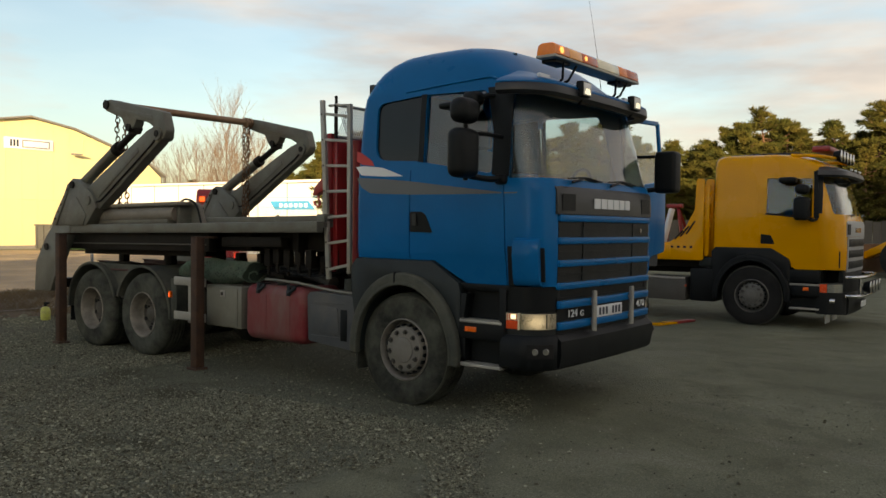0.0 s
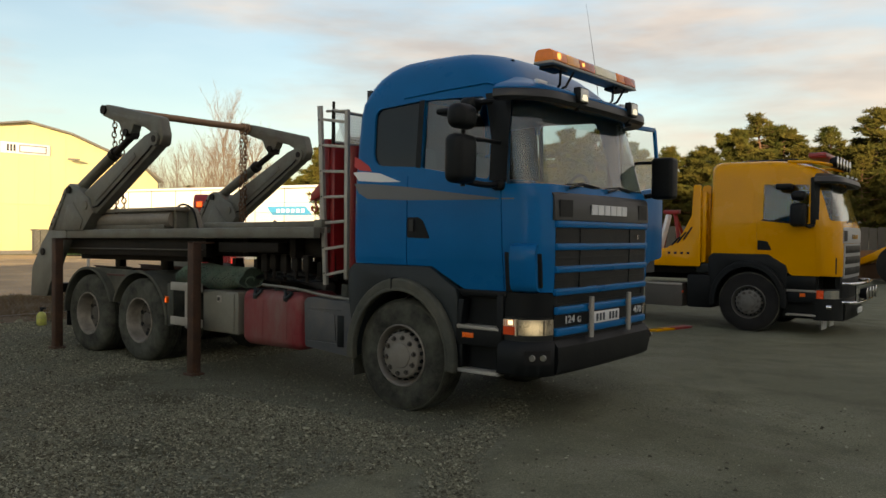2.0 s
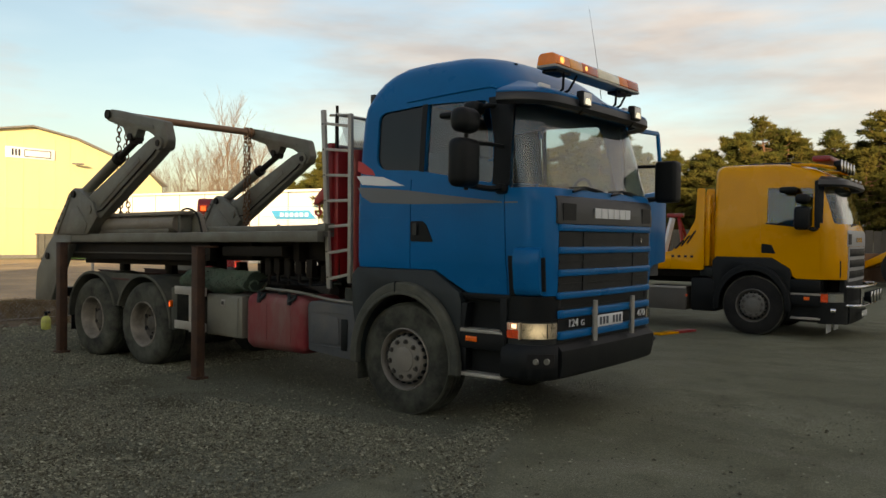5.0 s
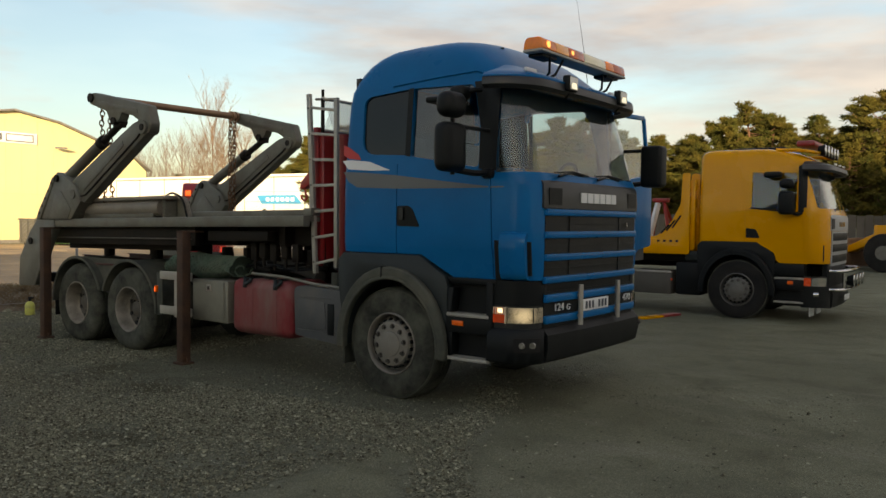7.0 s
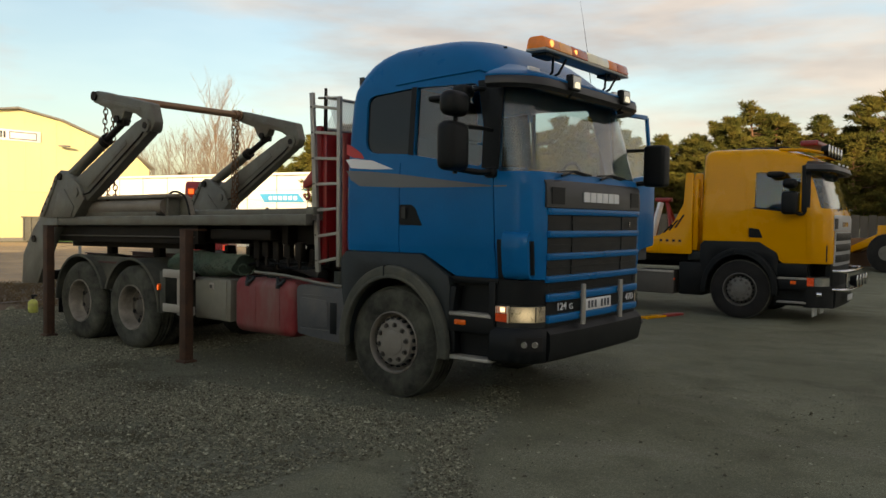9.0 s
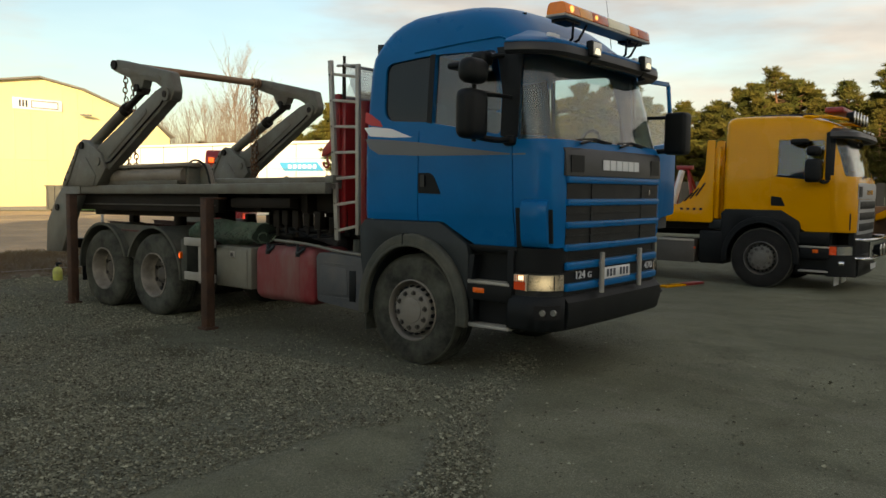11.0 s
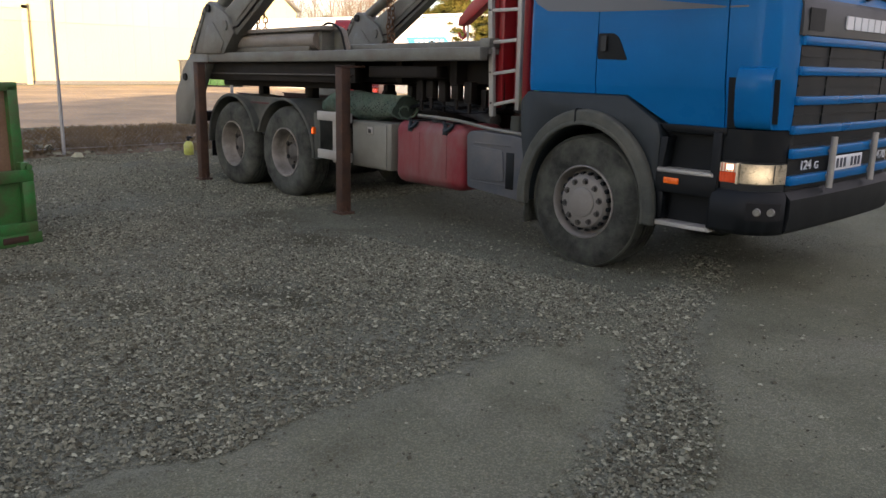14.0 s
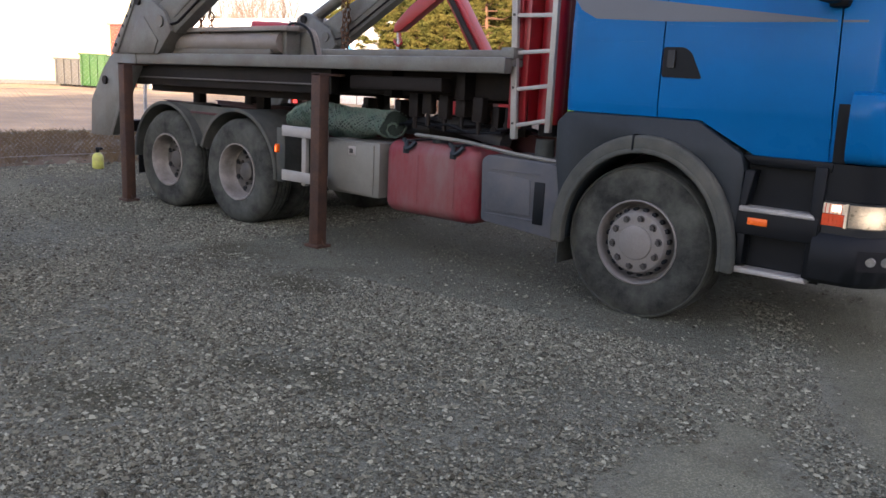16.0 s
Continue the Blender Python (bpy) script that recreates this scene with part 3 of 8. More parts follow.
# ---- wheels ----
def front_wheel(truck, cx, y_out, inward, r=0.52, rubber="tyre", steel="rim"):
    """A steering wheel with its domed ten-nut hub; inward is +1 or -1 along y."""
    s = inward
    w = 0.30
    tyre_p = [(0.29, 0.02), (0.30, 0.0), (0.36, -0.012), (0.43, -0.010), (0.475, 0.004), (0.497, 0.02), (0.512, 0.045), (0.518, 0.06)]
    for k in range(4):
        a = 0.065 + k * 0.05
        tyre_p += [(r, a), (r, a + 0.034), (r - 0.014, a + 0.038), (r - 0.014, a + 0.046)]
    tyre_p += [(r, 0.265), (0.512, 0.28), (0.49, 0.30), (0.43, 0.315), (0.30, 0.30)]
    wheel = part("wheel", flattened(lathe([(p if p < 0.31 else p * 1.035, y_out + s * q) for p, q in tyre_p], cx, r, 72)), M[rubber], truck, "dusty black tyre")
    part("sidewall_rib", flattened(lathe([(0.510, y_out + s * 0.018), (0.515, y_out + s * 0.008), (0.524, y_out + s * 0.014), (0.530, y_out + s * 0.034)], cx, r, 72)), M["fender_dusty"], wheel, "pale scuffed edge of the tyre")
    part("rim", lathe([(0.292, y_out + s * 0.02), (0.297, y_out - s * 0.006), (0.287, y_out - s * 0.012), (0.280, y_out - s * 0.004), (0.274, y_out + s * 0.05), (0.268, y_out + s * 0.095),
                       (0.252, y_out + s * 0.105), (0.236, y_out + s * 0.085), (0.228, y_out + s * 0.045), (0.218, y_out + s * 0.012), (0.205, y_out - s * 0.006), (0.19, y_out - s * 0.010), (0.122, y_out - s * 0.014), (0.118, y_out - s * 0.022), (0.108, y_out - s * 0.026),
                       (0.05, y_out - s * 0.03), (0.001, y_out - s * 0.031)], cx, r, 56), M[steel], wheel, "dusty grey steel rim")
    nut = None
    for k in range(10):
        a = 2 * math.pi * k / 10 + 0.16
        p = (cx + 0.168 * math.cos(a), r + 0.168 * math.sin(a))
        if nut is None:
            n0 = bmesh.new()
            rod((0, 0.01 * s, 0), (0, -0.028 * s, 0), 0.021, 0.017, 6, n0)
            rod((0, 0.012 * s, 0), (0, -0.006 * s, 0), 0.028, None, 12, n0)
            nut = part("wheel_nut", n0, M["nut"], wheel)
            nut.matrix_basis = pose(p[0], y_out - s * 0.006, p[1])
        else:
            again(nut, pose(p[0], y_out - s * 0.006, p[1], 0, 36 * k, 0), wheel)
    hole = None
    for k in range(20):
        a = 2 * math.pi * (k + 0.5) / 20
        p = (cx + 0.222 * math.cos(a), r + 0.222 * math.sin(a))
        if hole is None:
            hole = part("vent_hole", prism([(-0.020, -0.011), (0.014, -0.019), (0.020, 0.0), (0.014, 0.019), (-0.020, 0.011)], "y", -0.010 * s, 0.034 * s, 0.004), M["black"], wheel, "dark vent hole")
            hole.matrix_basis = pose(p[0], y_out + s * 0.026, p[1], 0, -math.degrees(a), 0)
        else:
            again(hole, pose(p[0], y_out + s * 0.026, p[1], 0, -math.degrees(a), 0), wheel)
    return wheel


def flattened(bm):
    """Presses the foot of a tyre flat on the ground."""
    for v in bm.verts:
        v.co.z = max(v.co.z, 0.001)
    return bm


def rear_wheel(truck, cx, y_out, inward, r=0.52):
    """A twin wheel with a deep dished outer disc."""
    s = inward
    def tyre_profile(o):
        p = [(0.285, o + 0.02), (0.30, o), (0.38, o - 0.012), (0.44, o - 0.008), (0.485, o + 0.012), (0.508, o + 0.04)]
        for k in range(4):
            a = o + 0.06 + k * 0.05
            p += [(r, a), (r, a + 0.034), (r - 0.016, a + 0.038), (r - 0.016, a + 0.046)]
        return p + [(r, o + 0.26), (0.50, o + 0.285), (0.43, o + 0.305), (0.285, o + 0.29)]
    b = flattened(lathe([(p if p < 0.31 else p * 1.03, y_out + s * q) for p, q in tyre_profile(0)], cx, r, 72))
    wheel = part("wheel", b, M["tyre"], truck, "dusty worn black twin tyre")
    part("inner_tyre", flattened(lathe([(p if p < 0.31 else p * 1.03, y_out + s * q) for p, q in tyre_profile(0.33)], cx, r, 48)), M["tyre"], wheel)
    part("rim", lathe([(0.288, y_out + s * 0.02), (0.292, y_out - s * 0.004), (0.278, y_out - s * 0.006), (0.268, y_out + s * 0.01), (0.262, y_out + s * 0.08), (0.256, y_out + s * 0.13), (0.245, y_out + s * 0.158), (0.236, y_out + s * 0.166)], cx, r, 40), M["rim_pale"], wheel, "pale dished steel rim")
    part("disc", lathe([(0.236, y_out + s * 0.166), (0.215, y_out + s * 0.160), (0.18, y_out + s * 0.172), (0.105, y_out + s * 0.170), (0.098, y_out + s * 0.163), (0.092, y_out + s * 0.115), (0.07, y_out + s * 0.10), (0.001, y_out + s * 0.097)], cx, r, 40), M["disc"], wheel, "grimy grey wheel disc")
    nut = None
    for k in range(10):
        a = 2 * math.pi * k / 10
        p = (cx + 0.145 * math.cos(a), r + 0.145 * math.sin(a))
        if nut is None:
            nut = part("wheel_nut", rod((0, 0, 0), (0, -0.03 * s, 0), 0.017, 0.014, 6), M["nut"], wheel)
            nut.matrix_basis = pose(p[0], y_out + s * 0.172, p[1])
        else:
            again(nut, pose(p[0], y_out + s * 0.172, p[1]), wheel)
    hole = None
    for k in range(8):
        a = 2 * math.pi * (k + 0.5) / 8
        p = (cx + 0.208 * math.cos(a), r + 0.208 * math.sin(a))
        if hole is None:
            hole = part("hand_hole", rod((0, 0, 0), (0, -0.012 * s, 0), 0.030, 0.028, 12), M["black"], wheel, "dark hand hole")
            hole.matrix_basis = pose(p[0], y_out + s * 0.172, p[1])
        else:
            again(hole, pose(p[0], y_out + s * 0.172, p[1]), wheel)
    return wheel


# ---- cab shell ----
def along_corner(z, s, off=0.0):
    """A point on the cab's near front corner: s metres forward of x = 0.9 along its outline."""
    ring = cab_ring(z, off)
    half = ring[:len(ring) // 2 + 1]
    pts = [Vector(p) for p in half if p[0] > 0.5 and p[1] <= CY + 0.001]
    pts = [Vector((0.5, pts[0].y))] + pts
    s += 0.4
    for a, b in zip(pts, pts[1:]):
        d = (b - a).length
        if s <= d:
            return a + (b - a) * (s / d)
        s -= d
    return pts[-1]


def screen_glass(zs, s0, off=-0.022, thick=0.006, n=30):
    """Curved glass swept round the cab's front."""
    b = bmesh.new()
    def row(z, o):
        end = next(k * 0.01 for k in range(300) if along_corner(z, k * 0.01, o).y > CY - 0.012)
        near = [along_corner(z, s0 + (end - s0) * k / n, o) for k in range(n + 1)]
        return [b.verts.new((p.x, p.y, z)) for p in near] + [b.verts.new((p.x, 2 * CY - p.y, z)) for p in near[::-1]]
    A, B = [row(z, off) for z in zs], [row(z, off + thick) for z in zs]
    C = len(A[0])
    for S in (A, B):
        for i in range(len(zs) - 1):
            for k in range(C - 1):
                b.faces.new((S[i][k], S[i][k + 1], S[i + 1][k + 1], S[i + 1][k]))
    for k in range(C - 1):
        b.faces.new((A[0][k], B[0][k], B[0][k + 1], A[0][k + 1]))
        b.faces.new((A[-1][k], A[-1][k + 1], B[-1][k + 1], B[-1][k]))
    for i in range(len(zs) - 1):
        b.faces.new((A[i][0], A[i + 1][0], B[i + 1][0], B[i][0]))
        b.faces.new((A[i][-1], B[i][-1], B[i + 1][-1], A[i + 1][-1]))
    bmesh.ops.recalc_face_normals(b, faces=b.faces)
    return b


CY = 1.23    # the truck's middle line


def plan(xr, xf, half, rr, rf, bulge=0.022, n=8):
    """Half of a cab's outline in plan (y towards the near side), from the back's middle to the front's middle, as (x, dy)."""
    pts = [(xr, 0.0), (xr, half * 0.5)]
    pts += [(xr + rr - rr * math.cos(t), half - rr + rr * math.sin(t)) for t in [math.pi / 2 * k / n for k in range(n + 1)]]
    for k in range(1, 7):
        pts.append((xr + rr + (xf - rf - xr - rr) * k / 7, half))
    ex = rf * 0.92
    pts += [(xf - bulge - ex + ex * math.sin(t), half - rf + rf * math.cos(t)) for t in [math.pi / 2 * k / n for k in range(n + 1)]]
    for k in range(1, 5):
        d = (half - rf) * (1 - k / 4)
        pts.append((xf - bulge * (d / (half - rf)) ** 2, d))
    return pts


def loft(levels, bulge=0.022):
    b = bmesh.new()
    rings = []
    for z, xr, xf, half, rr, rf in levels:
        h = plan(xr, xf, half, rr, rf, bulge)
        ring = [(x, CY - d, z) for x, d in h] + [(x, CY + d, z) for x, d in h[-2:0:-1]]
        rings.append([b.verts.new(p) for p in ring])
    n = len(rings[0])
    for A, B in zip(rings, rings[1:]):
        for k in range(n):
            b.faces.new((A[k], A[(k + 1) % n], B[(k + 1) % n], B[k]))
    b.faces.new(rings[0][::-1])
    b.faces.new(rings[-1])
    bmesh.ops.recalc_face_normals(b, faces=b.faces)
    return b


CAB = [(1.05, -0.72, 1.49, 1.14, 0.10, 0.25), (1.185, -0.72, 1.493, 1.14, 0.10, 0.25), (1.19, -0.72, 1.493, 1.114, 0.10, 0.25), (1.24, -0.72, 1.495, 1.126, 0.10, 0.25), (1.375, -0.72, 1.50, 1.130, 0.10, 0.25), (1.43, -0.72, 1.50, 1.141, 0.10, 0.25), (1.47, -0.72, 1.50, 1.145, 0.10, 0.25), (2.00, -0.72, 1.50, 1.145, 0.10, 0.25), (2.06, -0.72, 1.485, 1.143, 0.10, 0.25), (2.12, -0.72, 1.46, 1.14, 0.10, 0.25),
       (2.50, -0.715, 1.37, 1.115, 0.11, 0.25), (2.82, -0.71, 1.28, 1.09, 0.12, 0.26), (2.95, -0.70, 1.23, 1.075, 0.14, 0.28), (3.04, -0.68, 1.15, 1.05, 0.18, 0.32), (3.12, -0.665, 1.06, 1.02, 0.22, 0.36),
       (3.20, -0.635, 0.97, 0.985, 0.27, 0.38), (3.28, -0.58, 0.87, 0.93, 0.32, 0.40), (3.34, -0.50, 0.77, 0.86, 0.34, 0.40), (3.385, -0.36, 0.63, 0.74, 0.34, 0.38), (3.41, -0.15, 0.46, 0.55, 0.25, 0.25)]


def shrunk(levels, d, z0, z1):
    out = []
    for z, xr, xf, half, rr, rf in levels:
        out.append((min(max(z, z0), z1), xr + d, xf - d, half - d, max(rr - d, 0.03), max(rf - d, 0.05)))
    return [l for i, l in enumerate(out) if i == len(out) - 1 or out[i + 1][0] > l[0] + 1e-4]


def cab_section(z):
    z = max(z, CAB[0][0])
    for a, b in zip(CAB, CAB[1:]):
        if a[0] <= z <= b[0]:
            t = (z - a[0]) / (b[0] - a[0])
            return [p + (q - p) * t for p, q in zip(a, b)]
    return list(CAB[-1])


def cab_ring(z, off=0.0, bulge=0.022):
    z, xr, xf, half, rr, rf = cab_section(z)
    h = plan(xr, xf, half, rr, rf, bulge)
    full = [(x, CY - d) for x, d in h] + [(x, CY + d) for x, d in h[-2:0:-1]]
    if off:
        out = []
        for i, p in enumerate(full):
            a, c = Vector(full[i - 1]), Vector(full[(i + 1) % len(full)])
            t = (c - a).normalized()
            out.append((p[0] + t.y * off, p[1] - t.x * off))
        full = out
    return full


def front_points(z, off=0.0, y0=None, y1=None, n=28):
    """Points along the cab's front at height z, from y0 to y1, moved off outwards."""
    ring = [p for p in cab_ring(z, off) if p[0] > 0.9]
    ring.sort(key=lambda p: p[1])
    out = []
    for k in range(n + 1):
        y = y0 + (y1 - y0) * k / n
        for a, c in zip(ring, ring[1:]):
            if a[1] <= y <= c[1] and c[1] > a[1]:
                t = (y - a[1]) / (c[1] - a[1])
                out.append((a[0] + (c[0] - a[0]) * t, y))
                break
        else:
            e = ring[0] if y < ring[0][1] else ring[-1]
            out.append((e[0], y))
    return out


def front_strip(zs, y0, y1, off0, off1, n=28, bm=None):
    """A curved panel that follows the cab's front between heights zs, thick from off0 to off1. y0 and y1: numbers or one a height."""
    b = bmesh.new()
    def sheet(off):
        rows = []
        for i, z in enumerate(zs):
            a = y0[i] if isinstance(y0, (list, tuple)) else y0
            c = y1[i] if isinstance(y1, (list, tuple)) else y1
            o = off[i] if isinstance(off, (list, tuple)) else off
            rows.append([b.verts.new((x, y, z)) for x, y in front_points(z, o, a, c, n)])
        return rows
    A, B = sheet(off0), sheet(off1)
    R, C = len(zs), n + 1
    for i in range(R - 1):
        for k in range(C - 1):
            b.faces.new((A[i][k], A[i][k + 1], A[i + 1][k + 1], A[i + 1][k]))
            b.faces.new((B[i][k], B[i + 1][k], B[i + 1][k + 1], B[i][k + 1]))
    for k in range(C - 1):
        b.faces.new((A[0][k], B[0][k], B[0][k + 1], A[0][k + 1]))
        b.faces.new((A[-1][k], A[-1][k + 1], B[-1][k + 1], B[-1][k]))
    for i in range(R - 1):
        b.faces.new((A[i][0], A[i + 1][0], B[i + 1][0], B[i][0]))
        b.faces.new((A[i][-1], B[i][-1], B[i + 1][-1], A[i + 1][-1]))
    bmesh.ops.recalc_face_normals(b, faces=b.faces)
    return merged(bm, b)


SIDE_WINDOW = round_poly([(-0.45, 2.33), (0.10, 2.30), (0.10, 2.92), (-0.46, 2.88)], [0.14, 0.02, 0.02, 0.10])
DOOR_WINDOW = round_poly([(0.15, 2.29), (0.93, 2.16), (0.93, 2.52), (0.84, 2.90), (0.15, 2.92)], [0.03, 0.05, 0.1, 0.06, 0.03])


def cab_shell(truck, paint):
    """The painted body with window openings, and the glass in them."""
    body = part("cab_body", loft(CAB), paint, truck)
    body["m"] = paint
    inner = loft(shrunk(CAB, 0.06, 1.30, 3.22))
    lower = prism([(-1.0, 0.9), (1.8, 0.9), (1.8, 1.19), (0.66, 1.19), (0.30, 1.38), (-1.0, 1.38)], "y", -0.5, 3.0)
    screen = prism([(1.105, 2.115), (1.085, 2.86), (2.0, 2.86), (2.0, 2.115)], "y", -0.5, 3.0)
    cutters = [inner, lower, prism(DOOR_WINDOW, "y", -0.5, 3.0), prism(SIDE_WINDOW, "y", -0.5, 3.0), screen]
    cut(body, cutters)
    part("windscreen", screen_glass([2.09, 2.12, 2.5, 2.82, 2.86], 0.13), M["screen"], body, "clear windscreen reflecting sky and trees").visible_shadow = False
    return body


# ---- shared truck pieces ----
def corner_strip(zs, s0, s1, off0, off1, n=14, far=False, bm=None):
    """A curved panel round the near front corner (far: mirrored to the other side)."""
    b = bmesh.new()
    def sheet(off):
        out = []
        for i, z in enumerate(zs):
            row = []
            for k in range(n + 1):
                a, c = (s0[i] if isinstance(s0, list) else s0), (s1[i] if isinstance(s1, list) else s1)
                p = along_corner(z, a + (c - a) * k / n, off[i] if isinstance(off, list) else off)
                row.append(b.verts.new((p.x, 2 * CY - p.y if far else p.y, z)))
            out.append(row)
        return out
    A, B = sheet(off0), sheet(off1)
    for i in range(len(zs) - 1):
        for k in range(n):
            b.faces.new((A[i][k], A[i][k + 1], A[i + 1][k + 1], A[i + 1][k]))
            b.faces.new((B[i][k], B[i + 1][k], B[i + 1][k + 1], B[i][k + 1]))
        b.faces.new((A[i][0], A[i + 1][0], B[i + 1][0], B[i][0]))
        b.faces.new((A[i][-1], B[i][-1], B[i + 1][-1], A[i + 1][-1]))
    for k in range(n):
        b.faces.new((A[0][k], B[0][k], B[0][k + 1], A[0][k + 1]))
        b.faces.new((A[-1][k], A[-1][k + 1], B[-1][k + 1], B[-1][k]))
    bmesh.ops.recalc_face_normals(b, faces=b.faces)
    return merged(bm, b)


def side_sheet(pts, off0, off1, far=False):
    """A thin sheet with outline pts (x, z) on the cab's flat side."""
    def side_y(z):
        return CY - cab_section(z)[3]
    levels, dense = [l[0] for l in CAB], []
    for (x0, z0), (x1, z1) in zip(pts, list(pts[1:]) + [pts[0]]):
        dense.append((x0, z0))
        cross = sorted((t for t in ((l - z0) / (z1 - z0) for l in levels if abs(z1 - z0) > 1e-6) if 0.02 < t < 0.98))
        dense += [(x0 + (x1 - x0) * t, z0 + (z1 - z0) * t) for t in cross]
    pts = dense
    b = bmesh.new()
    A = [b.verts.new((x, side_y(z) - off0, z)) for x, z in pts]
    B = [b.verts.new((x, side_y(z) - off1, z)) for x, z in pts]
    b.faces.new(A)
    b.faces.new(B[::-1])
    for i in range(len(pts)):
        j = (i + 1) % len(pts)
        b.faces.new((A[j], A[i], B[i], B[j]))
    bmesh.ops.triangulate(b, faces=[f for f in b.faces if len(f.verts) > 4])
    if far:
        bmesh.ops.transform(b, matrix=Matrix.Translation((0, 2 * CY, 0)) @ Matrix.Diagonal((1, -1, 1, 1)), verts=b.verts)
    bmesh.ops.recalc_face_normals(b, faces=b.faces)
    return b


def lettering(text, size, depth, m, material, parent, label=""):
    c = bpy.data.curves.new("text", "FONT")
    c.body, c.size, c.extrude, c.align_x, c.align_y = text, size, depth, "CENTER", "CENTER"
    tmp = new("tmp", c)
    bpy.context.view_layer.update()
    me = bpy.data.meshes.new_from_object(tmp.evaluated_get(bpy.context.evaluated_depsgraph_get()))
    bpy.data.objects.remove(tmp)
    me.materials.clear()
    me.materials.append(material)
    ob = new("lettering", me)
    ob.parent = parent
    ob.matrix_basis = m
    return tagged(ob, label)


def seat(cab, y):
    s = part("seat", box(-0.25, 0.28, y - 0.25, y + 0.25, 1.70, 1.90, 0.05), M["interior"], cab, "dark cloth seat")
    part("backrest", prism([(-0.30, 1.85), (-0.18, 1.85), (-0.28, 2.55), (-0.42, 2.55)], "y", y - 0.24, y + 0.24, 0.04), M["interior"], s)
    part("headrest", box(-0.44, -0.32, y - 0.14, y + 0.14, 2.58, 2.78, 0.04), M["interior"], s)


def interior(cab):
    part("dashboard", prism([(0.85, 1.75), (1.30, 1.75), (1.32, 2.08), (1.05, 2.10), (0.88, 2.0)], "y", CY - 1.02, CY + 1.02, 0.04), M["interior"], cab, "dark grey dashboard")
    part("cab_floor", box(-0.6, 1.3, CY - 1.0, CY + 1.0, 1.32, 1.40), M["interior"], cab)
    part("rear_trim", box(-0.655, -0.60, CY - 1.0, CY + 1.0, 1.4, 3.1), M["interior"], cab)
    seat(cab, CY - 0.58)
    seat(cab, CY + 0.58)
    ring = [(0.86 + 0.05 * math.cos(a), CY + 0.58 + 0.23 * math.sin(a), 2.10 + 0.20 * math.cos(a)) for a in [2 * math.pi * k / 24 for k in range(24)]]
    wheel = part("steering_wheel", tube(ring, 0.016, 8, None, True), M["black"], cab, "black steering wheel")
    part("column", rod((0.90, CY + 0.58, 2.09), (1.05, CY + 0.58, 1.95), 0.04), M["black"], wheel)


def visor_shell(z0, profile, n=26, thick=0.012):
    """A visor swept round the cab's front at height z0; profile: (z, distance from the cab) from its lower lip to its root."""
    b = bmesh.new()
    def row(off):
        end = next(k * 0.01 for k in range(300) if along_corner(z0, k * 0.01, off).y > CY - 0.012)
        near = [along_corner(z0, 0.16 + (end - 0.16) * k / n, off) for k in range(n + 1)]
        return near + [Vector((p.x, 2 * CY - p.y)) for p in near[::-1]]
    outer = [[b.verts.new((p.x, p.y, z)) for p in row(off)] for z, off in profile]
    inner = [[b.verts.new((p.x, p.y, z - thick)) for p in row(off - thick)] for z, off in profile]
    R, C = len(profile), len(outer[0])
    for S in (outer, inner):
        for i in range(R - 1):
            for k in range(C - 1):
                b.faces.new((S[i][k], S[i][k + 1], S[i + 1][k + 1], S[i + 1][k]))
    for k in range(C - 1):
        b.faces.new((outer[0][k], inner[0][k], inner[0][k + 1], outer[0][k + 1]))
        b.faces.new((outer[-1][k], outer[-1][k + 1], inner[-1][k + 1], inner[-1][k]))
    for i in range(R - 1):
        b.faces.new((outer[i][0], outer[i + 1][0], inner[i + 1][0], inner[i][0]))
        b.faces.new((outer[i][-1], inner[i][-1], inner[i + 1][-1], outer[i + 1][-1]))
    bmesh.ops.recalc_face_normals(b, faces=b.faces)
    return b


